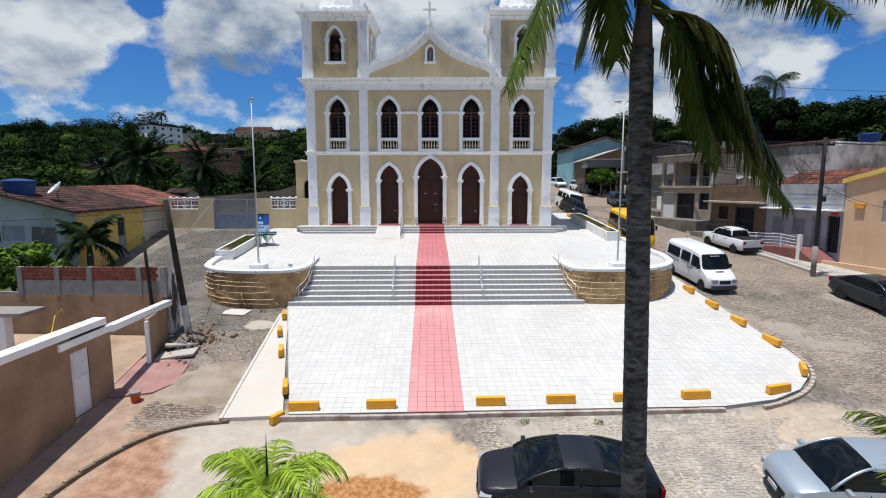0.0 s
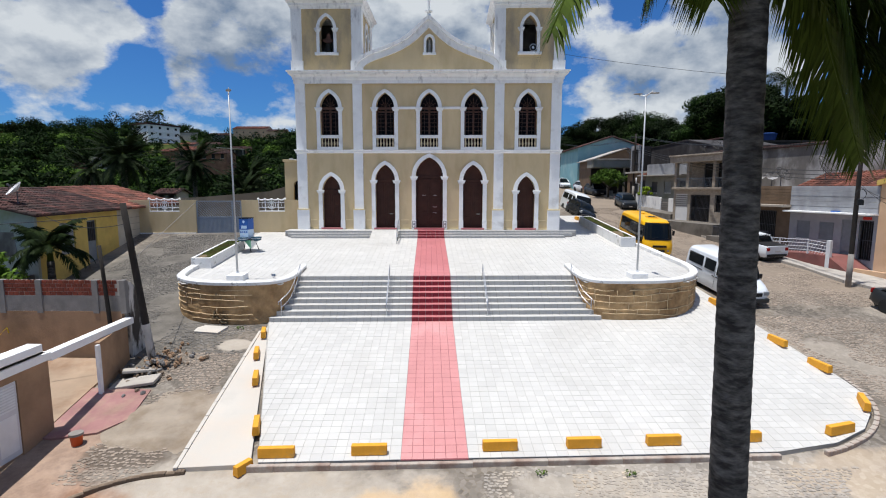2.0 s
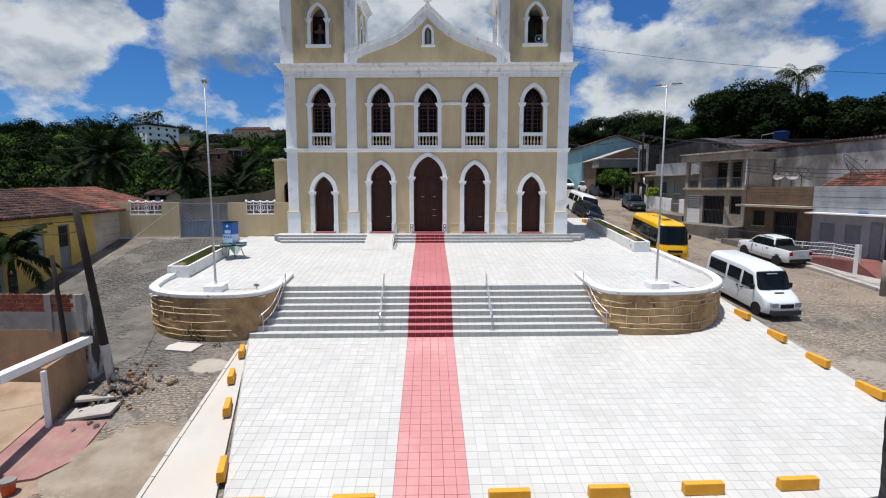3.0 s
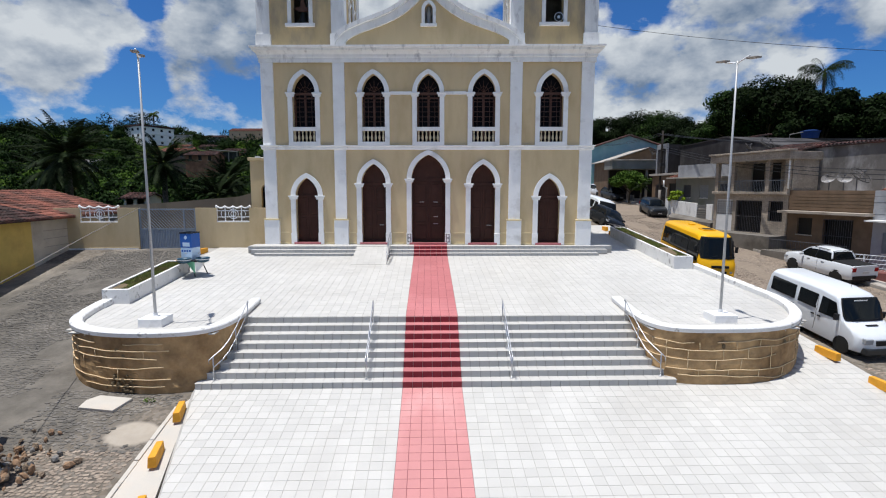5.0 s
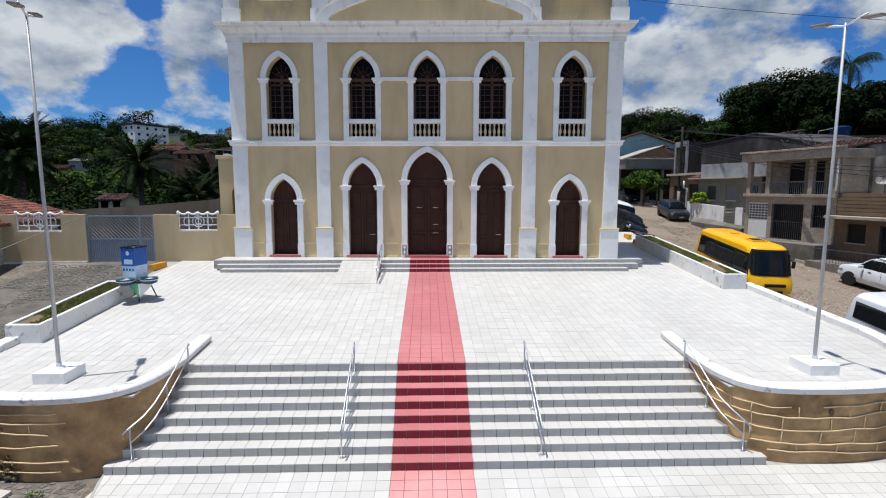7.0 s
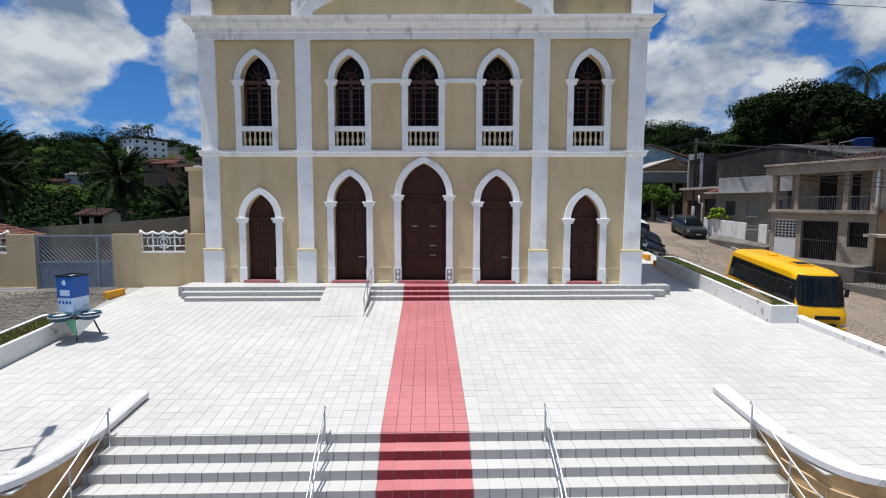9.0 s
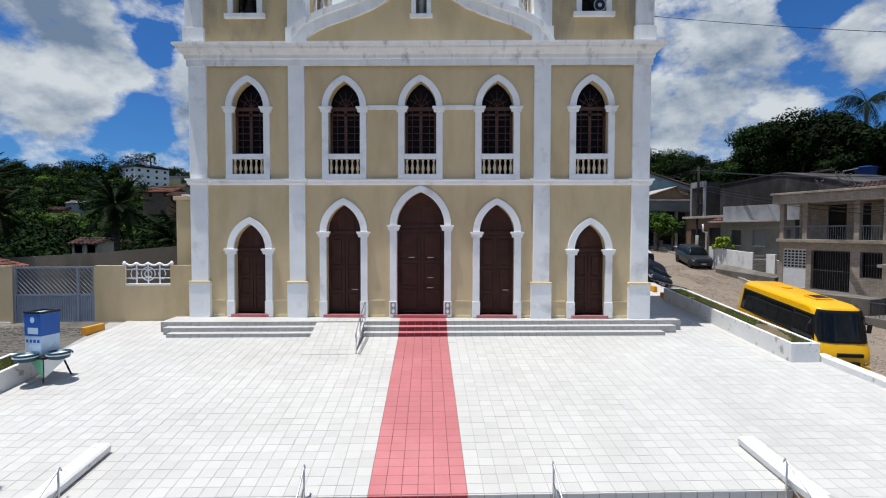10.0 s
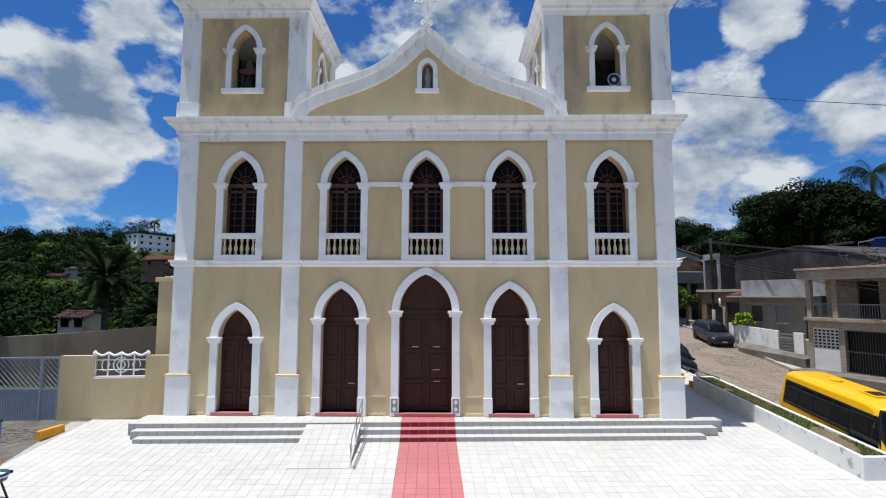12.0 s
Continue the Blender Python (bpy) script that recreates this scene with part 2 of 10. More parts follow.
# ---- building helpers ----
class Geo:
    """Gathers vertices and faces of one mesh."""

    def __init__(self):
        self.v, self.f = [], []

    def add(self, vs, fs, m=None):
        n = len(self.v)
        self.v += [tuple(m @ Vector(p)) for p in vs] if m else [tuple(p) for p in vs]
        self.f += [tuple(i + n for i in f) for f in fs]
        return self

    def box(self, a, b, m=None):
        (x0, y0, z0), (x1, y1, z1) = a, b
        return self.add([(x0, y0, z0), (x1, y0, z0), (x1, y1, z0), (x0, y1, z0), (x0, y0, z1), (x1, y0, z1), (x1, y1, z1), (x0, y1, z1)],
                        [(3, 2, 1, 0), (4, 5, 6, 7), (0, 1, 5, 4), (1, 2, 6, 5), (2, 3, 7, 6), (3, 0, 4, 7)], m)

    def prism(self, pts, plane, lo, hi, m=None):
        """A closed outline in the plane 'xz', 'xy' or 'yz', drawn out along the third axis."""
        n = len(pts)
        put = {"xz": lambda p, h: (p[0], h, p[1]), "xy": lambda p, h: (p[0], p[1], h), "yz": lambda p, h: (h, p[0], p[1])}[plane]
        vs = [put(p, lo) for p in pts] + [put(p, hi) for p in pts]
        fs = [tuple(range(n)), tuple(range(2 * n - 1, n - 1, -1))] + [(i, (i + 1) % n, (i + 1) % n + n, i + n) for i in range(n)]
        return self.add(vs, fs, m)

    def tube(self, pts, r, n=8, r2=None, m=None, cap=True):
        pts = [Vector(p) for p in pts]
        r2 = r if r2 is None else r2
        vs, fs = [], []
        up = Vector((0.3, 0.2, 1)).normalized()
        for i, p in enumerate(pts):
            d = (pts[min(i + 1, len(pts) - 1)] - pts[max(i - 1, 0)]).normalized()
            ref = up if abs(d.dot(up)) < 0.95 else Vector((1, 0, 0))
            a = d.cross(ref).normalized()
            b = d.cross(a)
            k = r + (r2 - r) * i / max(1, len(pts) - 1)
            vs += [p + (a * math.cos(t) + b * math.sin(t)) * k for t in (2 * math.pi * j / n for j in range(n))]
        for i in range(len(pts) - 1):
            fs += [(i * n + j, i * n + (j + 1) % n, (i + 1) * n + (j + 1) % n, (i + 1) * n + j) for j in range(n)]
        if cap:
            fs += [tuple(range(n - 1, -1, -1)), tuple(range((len(pts) - 1) * n, len(pts) * n))]
        return self.add(vs, fs, m)

    def lathe(self, prof, n=16, c=(0, 0, 0), m=None):
        """prof: (radius, z) from bottom to top, turned about the z axis through c."""
        vs = [(c[0] + r * math.cos(2 * math.pi * j / n), c[1] + r * math.sin(2 * math.pi * j / n), c[2] + z) for r, z in prof for j in range(n)]
        fs = [(i * n + j, i * n + (j + 1) % n, (i + 1) * n + (j + 1) % n, (i + 1) * n + j) for i in range(len(prof) - 1) for j in range(n)]
        fs += [tuple(range(n - 1, -1, -1)), tuple(range((len(prof) - 1) * n, len(prof) * n))]
        return self.add(vs, fs, m)

    def sweep(self, path, profile, closed=False, m=None):
        """A moulding: profile of (out, up) carried along a flat path of (x, y, z); out is to the right of the way."""
        P = [Vector(p) for p in path]
        n, k = len(P), len(profile)
        vs, fs = [], []
        for i, p in enumerate(P):
            a = (p - P[i - 1]) if (i > 0 or closed) else (P[1] - p)
            b = (P[(i + 1) % n] - p) if (i < n - 1 or closed) else (p - P[i - 1])
            na, nb = Vector((a.y, -a.x, 0)).normalized(), Vector((b.y, -b.x, 0)).normalized()
            mid = (na + nb).normalized()
            s = 1 / max(0.3, mid.dot(na))
            vs += [p + mid * (o * s) + Vector((0, 0, u)) for o, u in profile]
        for i in range(n if closed else n - 1):
            j = (i + 1) % n
            fs += [(i * k + q, j * k + q, j * k + (q + 1) % k, i * k + (q + 1) % k) for q in range(k)]
        if not closed:
            fs += [tuple(range(k)), tuple(range(n * k - 1, (n - 1) * k - 1, -1))]
        return self.add(vs, fs, m)

    def holed(self, outer, holes, y0, y1, m=None):
        """A wall in the xz plane from y0 to y1, with openings right through it."""
        from mathutils.geometry import tessellate_polygon
        loops = [[Vector((x, z, 0)) for x, z in lp] for lp in (outer, *holes)]
        tris = tessellate_polygon(loops)
        flat = [p for lp in loops for p in lp]
        n = len(flat)
        vs = [(p.x, y0, p.y) for p in flat] + [(p.x, y1, p.y) for p in flat]
        fs = [tuple(t) for t in tris] + [tuple(i + n for i in reversed(t)) for t in tris]
        at = 0
        for lp in loops:
            k = len(lp)
            fs += [(at + i, at + (i + 1) % k, at + (i + 1) % k + n, at + i + n) for i in range(k)]
            at += k
        return self.add(vs, fs, m)


def mesh_of(name, geo, material, bevel=0.0, smooth=False, fix=True):
    me = bpy.data.meshes.new(name)
    me.from_pydata(geo.v, [], geo.f)
    if fix or bevel:
        bm = bmesh.new()
        bm.from_mesh(me)
        if bevel:
            bmesh.ops.remove_doubles(bm, verts=bm.verts, dist=1e-5)
        if fix:
            bmesh.ops.recalc_face_normals(bm, faces=bm.faces)
        if bevel:
            es = [e for e in bm.edges if len(e.link_faces) == 2 and e.calc_face_angle(0) > 0.5]
            bmesh.ops.bevel(bm, geom=es, offset=bevel, segments=2, affect="EDGES", profile=0.6, clamp_overlap=True)
        bm.to_mesh(me)
        bm.free()
    for mt in (material if isinstance(material, (list, tuple)) else [material]):
        me.materials.append(mt)
    if smooth == "edges":
        me.polygons.foreach_set("use_smooth", [True] * len(me.polygons))
        me.set_sharp_from_angle(angle=radians(38))
    elif smooth:
        me.polygons.foreach_set("use_smooth", [True] * len(me.polygons))
    me.update()
    return me


def part(name, geo, material, parent=None, label="", bevel=0.0, smooth=False, m=None, fix=True):
    """One mesh object under a thing or under a part."""
    ob = new(name, mesh_of(name, geo, material, bevel, smooth, fix) if isinstance(geo, Geo) else geo)
    if parent:
        ob.parent = parent
    if m is not None:
        ob.matrix_basis = m
    if label:
        ob["label"] = label
    return ob


def thing(name, label, category, group="", kind="", m=None):
    ob = new(name)
    ob.empty_display_size = 0.3
    if m is not None:
        ob.matrix_basis = m
    return tagged(ob, label, category, group, kind)


def arch(cx, a, z0, zs, h, n=9):
    """A pointed opening: half width a, foot z0, spring line zs, rise h; left foot first, clockwise."""
    R = (a * a + h * h) / (2 * a)
    top = math.asin(min(1, h / R))
    left = [(cx - a + R - R * math.cos(top * i / n), zs + R * math.sin(top * i / n)) for i in range(n + 1)]
    right = [(2 * cx - x, z) for x, z in reversed(left[:-1])]
    return [(cx - a, z0)] + left + right + [(cx + a, z0)]


def smooth01(a, b, x):
    t = min(1, max(0, (x - a) / (b - a)))
    return t * t * (3 - 2 * t)


# ---- plan: the square lies turned against the church ----
TURN = 2.7
SQUARE = Matrix.Translation((0.787, -13.277, 0)) @ Matrix.Rotation(radians(TURN), 4, "Z")
UNSQUARE = SQUARE.inverted()
SLOPE = 0.1435


def low_z(v):
    return SLOPE * v


def terrace_z(v):
    return 1.6 + 0.09 * max(0.0, v - 2.4)


def ground_z(x, y):
    """Height of the hillside: streets climb past the church, a valley and wooded hills lie behind."""
    p = UNSQUARE @ Vector((x, y, 0))
    u, v = p.x, p.y
    z = SLOPE * min(v, 36) + 0.07 * max(0, min(v, 60) - 36) + 0.03 * max(0, v - 60)
    z += 0.08 * max(0, -20 - v)
    z -= 0.06 + 0.05 * smooth01(-8, -9.4, v) + smooth01(13.2, 14.2, u) * (0.1 * smooth01(-16, -8, v) + 0.85 * smooth01(6, 34, v)) + 0.5 * smooth01(15.5, 21, u) * smooth01(2, 12, v) * (1 - smooth01(20, 32, v))
    left = smooth01(-8, -12, u)
    z += left * 0.06 * min(12, max(0, v - 2))
    if y > 1.5:
        # valley behind the churchyard gate, then the far hills
        far = smooth01(-7.5, -11, x)
        valley = -5.5 * smooth01(2, 22, y) + 3.0 * smooth01(40, 70, y) - 0.06 * max(0, y - 30)
        hill = 59 * smooth01(40, 330, y) * (1 + 0.10 * math.sin(x * 0.021 + 1) + 0.05 * math.sin(x * 0.06))
        z = z * (1 - far) + far * (z * (1 - smooth01(2, 30, y)) + valley + hill)
    right = smooth01(28, 60, x) * smooth01(-40, 10, y)
    z += right * 2 + 3 * smooth01(40, 160, x) * smooth01(-60, 40, y)
    z += 10 * smooth01(90, 320, y) * (1 - smooth01(-7.5, -11, x))
    return z


# ---- ground ----
def ground_material():
    """Worn stone paving with sand, red earth and damp patches near, grass and scrub on the hills."""
    M = bpy.data.materials.new("street_ground")
    M.use_nodes = True
    nt = M.node_tree
    N, Lk = nt.nodes.new, nt.links.new
    b = nt.nodes["Principled BSDF"]
    b.inputs["Roughness"].default_value = 0.95
    b.inputs["Specular IOR Level"].default_value = 0.08
    tc, sep = N("ShaderNodeTexCoord"), N("ShaderNodeSeparateXYZ")
    Lk(tc.outputs["Object"], sep.inputs[0])

    def noise_tex(sc, detail=6, rough=0.6):
        n = N("ShaderNodeTexNoise")
        n.inputs["Scale"].default_value, n.inputs["Detail"].default_value, n.inputs["Roughness"].default_value = sc, detail, rough
        Lk(tc.outputs["Object"], n.inputs["Vector"])
        return n.outputs["Fac"]

    def math_node(op, a, c=0.0, clamp=False):
        n = N("ShaderNodeMath")
        n.operation, n.use_clamp = op, clamp
        for i, s in enumerate((a, c)):
            if isinstance(s, (int, float)):
                n.inputs[i].default_value = s
            else:
                Lk(s, n.inputs[i])
        return n.outputs[0]

    def step(x, a, c):
        r = N("ShaderNodeMapRange")
        r.interpolation_type = "SMOOTHSTEP"
        r.inputs["From Min"].default_value, r.inputs["From Max"].default_value = a, c
        Lk(x, r.inputs["Value"])
        return r.outputs[0]

    def mixc(fac, a, c, mode="MIX"):
        n = N("ShaderNodeMix")
        n.data_type, n.blend_type = "RGBA", mode
        for sock, s in ((0, fac), (6, a), (7, c)):
            if isinstance(s, (int, float)):
                n.inputs[sock].default_value = s
            elif isinstance(s, tuple):
                n.inputs[sock].default_value = (*s, 1)
            else:
                Lk(s, n.inputs[sock])
        return n.outputs[2]

    def blob(cx, cy, rx, ry, wob=0.5):
        """A patch with a ragged rim."""
        dx = math_node("DIVIDE", math_node("SUBTRACT", sep.outputs[0], cx), rx)
        dy = math_node("DIVIDE", math_node("SUBTRACT", sep.outputs[1], cy), ry)
        d = math_node("SQRT", math_node("ADD", math_node("MULTIPLY", dx, dx), math_node("MULTIPLY", dy, dy)))
        d = math_node("ADD", d, math_node("MULTIPLY", math_node("SUBTRACT", noise_tex(0.9), 0.5), wob * 2))
        return math_node("SUBTRACT", 1.0, step(d, 0.75, 1.05))

    vor = N("ShaderNodeTexVoronoi")
    vor.feature = "DISTANCE_TO_EDGE"
    vor.inputs["Scale"].default_value = 7.5
    vor.inputs["Randomness"].default_value = 0.85
    Lk(tc.outputs["Object"], vor.inputs["Vector"])
    cell = N("ShaderNodeTexVoronoi")
    cell.inputs["Scale"].default_value, cell.inputs["Randomness"].default_value = 7.5, 0.85
    Lk(tc.outputs["Object"], cell.inputs["Vector"])
    joint = math_node("ADD", math_node("MULTIPLY", step(vor.outputs["Distance"], 0.0, 0.10), 0.5), 0.5)
    stone = mixc(step(noise_tex(0.5), 0.35, 0.7), (0.15, 0.132, 0.112), (0.23, 0.20, 0.168))
    bw = N("ShaderNodeRGBToBW")
    Lk(cell.outputs["Color"], bw.inputs[0])
    stone = mixc(0.5, stone, bw.outputs[0], "SOFT_LIGHT")
    stone = mixc(joint, mixc(step(noise_tex(0.35), 0.4, 0.62), (0.065, 0.058, 0.05), (0.26, 0.21, 0.15)), stone)
    asphalt = mixc(step(noise_tex(1.4), 0.3, 0.7), (0.085, 0.08, 0.072), (0.15, 0.14, 0.125))
    sand = mixc(step(noise_tex(1.6), 0.3, 0.7), (0.37, 0.325, 0.268), (0.44, 0.39, 0.328))
    orange = mixc(step(noise_tex(1.3, 6, 0.6), 0.4, 0.68), (0.66, 0.43, 0.20), (0.56, 0.36, 0.19))
    red = mixc(step(noise_tex(2.2, 8, 0.7), 0.36, 0.66), (0.22, 0.105, 0.06), (0.40, 0.235, 0.15))
    scrub = mixc(step(noise_tex(0.35, 8, 0.7), 0.35, 0.65), (0.014, 0.026, 0.006), (0.05, 0.085, 0.016))
    scrub = mixc(math_node("MULTIPLY", step(noise_tex(0.09, 7, 0.65), 0.52, 0.62), 0.7), scrub, (0.15, 0.085, 0.045))

    col = stone
    col = mixc(math_node("MULTIPLY", step(noise_tex(0.22), 0.50, 0.60), 0.45), col, sand)
    # smoother street up the right-hand side and beside the terrace
    col = mixc(math_node("MULTIPLY", step(sep.outputs[0], 14.5, 16.5), step(sep.outputs[1], -11.0, -7.0)), col,
               mixc(0.35, (0.27, 0.215, 0.165), stone))
    col = mixc(math_node("MULTIPLY", blob(-12.8, -8.0, 7.0, 11, 0.3), 0.8), col, asphalt)
    # paler, sandier setts where the cars stand
    pale = mixc(joint, (0.25, 0.22, 0.185), mixc(0.5, mixc(step(noise_tex(0.7), 0.35, 0.65), (0.27, 0.245, 0.215), (0.40, 0.36, 0.31)), bw.outputs[0], "SOFT_LIGHT"))
    col = mixc(math_node("MULTIPLY", step(sep.outputs[0], 2.5, 4.5), step(math_node("MULTIPLY", sep.outputs[1], -1.0), 20.5, 22.5)), col, pale)
    # sand and earth in front of the square
    col = mixc(blob(-3.0, -25.9, 7.2, 3.9, 0.35), col, mixc(step(noise_tex(3.0, 6, 0.65), 0.45, 0.72), sand, (0.39, 0.33, 0.26)))
    col = mixc(math_node("MULTIPLY", blob(0.5, -24.6, 2.8, 1.6, 0.6), 0.5), col, orange)
    col = mixc(blob(-0.3, -25.6, 1.5, 0.75, 0.7), col, mixc(step(noise_tex(7.0, 8, 0.75), 0.4, 0.62), (0.27, 0.12, 0.045), (0.46, 0.235, 0.10)))
    col = mixc(math_node("MULTIPLY", blob(-7.5, -27.0, 2.2, 4.2, 0.4), 0.9), col, red)
    col = mixc(math_node("MULTIPLY", blob(-9.0, -24.5, 1.4, 6.0, 0.35), 0.85), col, mixc(0.62, sand, red))
    col = mixc(math_node("MULTIPLY", blob(-7.2, -22.1, 1.3, 0.6, 0.5), 0.85), col, (0.12, 0.095, 0.075))
    col = mixc(blob(-6.9, -15.6, 0.75, 0.55, 0.35), col, sand)
    col = mixc(math_node("MULTIPLY", blob(13.5, -22.5, 3.5, 1.3, 0.7), 0.6), col, mixc(0.3, sand, orange))
    col = mixc(math_node("MULTIPLY", blob(6.5, -22.9, 3.6, 0.6, 0.7), 0.7), col, sand)
    col = mixc(blob(-14.5, -21.5, 4.2, 6.0, 0.1), col, mixc(step(noise_tex(0.7), 0.4, 0.6), sand, (0.40, 0.25, 0.15)))
    wild = math_node("MAXIMUM", math_node("MULTIPLY", step(sep.outputs[1], 2.0, 5.0), step(math_node("MULTIPLY", sep.outputs[0], -1.0), 9.0, 11.0)),
                     step(sep.outputs[0], 28.0, 32.0))
    wild = math_node("MAXIMUM", wild, step(sep.outputs[1], 70.0, 90.0))
    wild = math_node("MAXIMUM", wild, step(math_node("MULTIPLY", sep.outputs[0], -1.0), 20.5, 23.0))
    col = mixc(wild, col, scrub)
    Lk(col, b.inputs["Base Color"])
    bp = N("ShaderNodeBump")
    bp.inputs["Strength"].default_value, bp.inputs["Distance"].default_value = 0.7, 0.03
    Lk(math_node("ADD", math_node("MULTIPLY", joint, 0.12), math_node("MULTIPLY", noise_tex(22), 0.6)), bp.inputs["Height"])
    Lk(bp.outputs[0], b.inputs["Normal"])
    return M


def build_ground():
    def axis(lo, a, b, hi, fine, grow):
        c = [a + fine * i for i in range(int((b - a) / fine) + 1)]
        d, s = fine, a
        while s > lo:
            d *= grow
            s -= d
            c.insert(0, s)
        d, s = fine, c[-1]
        while s < hi:
            d *= grow
            s += d
            c.append(s)
        return c
    xs, ys = axis(-900, -30, 34, 900, 0.8, 1.13), axis(-300, -42, 40, 1500, 0.8, 1.12)
    g = Geo()
    nx = len(xs)
    for y in ys:
        for x in xs:
            near = abs(x) < 40 and -45 < y < 45
            wob = noise.noise((x * 0.45, y * 0.45, 0)) * 0.035 if near else noise.noise((x * 0.02, y * 0.02, 3)) * 1.5
            g.v.append((x, y, ground_z(x, y) + wob - (0.03 if near else 0)))
    g.f = [(j * nx + i, j * nx + i + 1, (j + 1) * nx + i + 1, (j + 1) * nx + i) for j in range(len(ys) - 1) for i in range(nx - 1)]
    tagged(part("ground", g, ground_material(), smooth=True, fix=False), "worn stone street with sand, red earth and wooded hills beyond", "ground", kind="structure")


build_ground()


# ---- the square: lower paving, stairs, terrace ----
TILE = 0.30
LOW_EDGE = [(-7.15, 0.25), (-7.1, -0.2), (-4.62, -9.0), (9.4, -8.85), (11.3, -8.5), (12.6, -7.9), (13.6, -7.0), (14.15, -6.0), (14.2, -5.2), (13.95, 6.0), (12.0, 6.0)]
LOW_HULL = [(-7.15, 0.25), (-4.62, -9.0), (9.4, -8.85), (11.3, -8.5), (12.6, -7.9), (13.6, -7.0), (14.15, -6.0), (14.2, -5.2), (13.95, 6.0), (-7.15, 6.0)]
BAST_L = [(-6.42, 3.95), (-6.42, 2.6), (-6.42, 1.7), (-6.48, 1.05), (-6.66, 0.55), (-7.0, 0.2), (-7.5, 0.0), (-8.2, -0.08), (-9.0, -0.06), (-9.8, 0.1), (-10.5, 0.4), (-11.15, 0.9), (-11.7, 1.6), (-12.02, 2.4), (-12.1, 3.5)]
BAST_R = [(6.9, 3.95), (6.9, 2.6), (6.88, 1.7), (6.92, 1.0), (7.08, 0.5), (7.4, 0.2), (7.9, 0.06), (8.6, 0.02), (9.4, 0.02), (10.2, 0.1), (11.0, 0.35), (11.75, 0.85), (12.4, 1.55), (12.95, 2.35), (13.28, 3.2), (13.35, 4.2)]


def clip(poly, hull):
    """The part of a polygon inside a convex outline (counter-clockwise)."""
    for (ax, ay), (bx, by) in zip(hull, hull[1:] + hull[:1]):
        out = []
        for i, p in enumerate(poly):
            q = poly[i - 1]
            sp = (bx - ax) * (p[1] - ay) - (by - ay) * (p[0] - ax)
            sq = (bx - ax) * (q[1] - ay) - (by - ay) * (q[0] - ax)
            if (sp >= 0) != (sq >= 0):
                t = sq / (sq - sp)
                out.append((q[0] + t * (p[0] - q[0]), q[1] + t * (p[1] - q[1])))
            if sp >= 0:
                out.append(p)
        poly = out
        if len(poly) < 3:
            return []
    return poly


def inside(p, poly):
    hit = False
    for (ax, ay), (bx, by) in zip(poly, poly[1:] + poly[:1]):
        if (ay > p[1]) != (by > p[1]) and p[0] < (bx - ax) * (p[1] - ay) / (by - ay) + ax:
            hit = not hit
    return hit


def slab_tile(g, poly, zf, lift):
    """One paving tile with a chamfered rim, lying on the sloping bed."""
    n = len(poly)
    cx, cy = sum(p[0] for p in poly) / n, sum(p[1] for p in poly) / n
    ins = [(cx + (x - cx) * 0.965, cy + (y - cy) * 0.965) for x, y in poly]
    vs = [(x, y, zf(y) - 0.02) for x, y in poly] + [(x, y, zf(y) + lift - 0.004) for x, y in poly] + [(x, y, zf(y) + lift) for x, y in ins]
    fs = [tuple(range(2 * n, 3 * n))]
    for k in (0, n):
        fs += [(k + i, k + (i + 1) % n, k + n + (i + 1) % n, k + n + i) for i in range(n)]
    g.add(vs, fs)


def pave(name_bed, label, hull, outline, zf, u_rng, v_rng, red_rows, skip=None, red_mat=TILER):
    """A bed of grout with tiles on it; the red strip of six tiles runs up the middle."""
    bed = thing(name_bed, label, "paving", kind="structure", m=SQUARE)
    rng = random.Random(5)
    white, red, red_bed = Geo(), Geo(), Geo()
    singles = []
    gap = 0.0045
    for iv in range(int(v_rng[0] / TILE) - 1, int(v_rng[1] / TILE) + 2):
        for iu in range(int(u_rng[0] / TILE) - 1, int(u_rng[1] / TILE) + 2):
            u, v = iu * TILE, iv * TILE
            if v + TILE < v_rng[0] or v > v_rng[1]:
                continue
            v0, v1 = max(v, v_rng[0]), min(v + TILE, v_rng[1])
            if v1 - v0 < 0.03:
                continue
            poly = [(u + gap, v0 + gap), (u + TILE - gap, v0 + gap), (u + TILE - gap, v1 - gap), (u + gap, v1 - gap)]
            mid = (u + TILE / 2, (v0 + v1) / 2)
            if skip and skip(mid):
                continue
            if hull:
                poly = clip(poly, hull)
                if len(poly) < 3:
                    continue
            is_red = -3 <= iu < 3
            lift = 0.012 + rng.uniform(-0.002, 0.002)
            if is_red and len(poly) == 4:
                red_bed.add([(x, y, zf(y) + 0.008) for x, y in ((u, v0), (u + TILE, v0), (u + TILE, v1), (u, v1))], [(0, 1, 2, 3)])
            if is_red and red_rows[0] <= iv < red_rows[1]:
                g = Geo()
                slab_tile(g, poly, zf, lift)
                singles.append(g)
            else:
                slab_tile(red if is_red else white, poly, zf, lift)
    for ring in (outline if isinstance(outline[0], list) else [outline]):
        base = Geo().prism(ring, "xy", 0, 1)
        n = len(ring)
        base.v = [(x, y, zf(y) - (0.9 if i < n else -0.004)) for i, (x, y, z) in enumerate(base.v)]
        part("bed", base, GROUT, bed, "grey grout bed")
    tagged(part("white_tiles", white, TILEW, bed, "white cement tiles", fix=False), kind="stuff")
    if red.f:
        tagged(part("red_tiles", red, red_mat, bed, "red cement tiles", fix=False), kind="stuff")
    tagged(part("red_joints", red_bed, REDGROUT, bed, "dark red joints", fix=False), kind="stuff")
    for g in singles:
        part("tile", g, red_mat, bed, fix=False)
    return bed


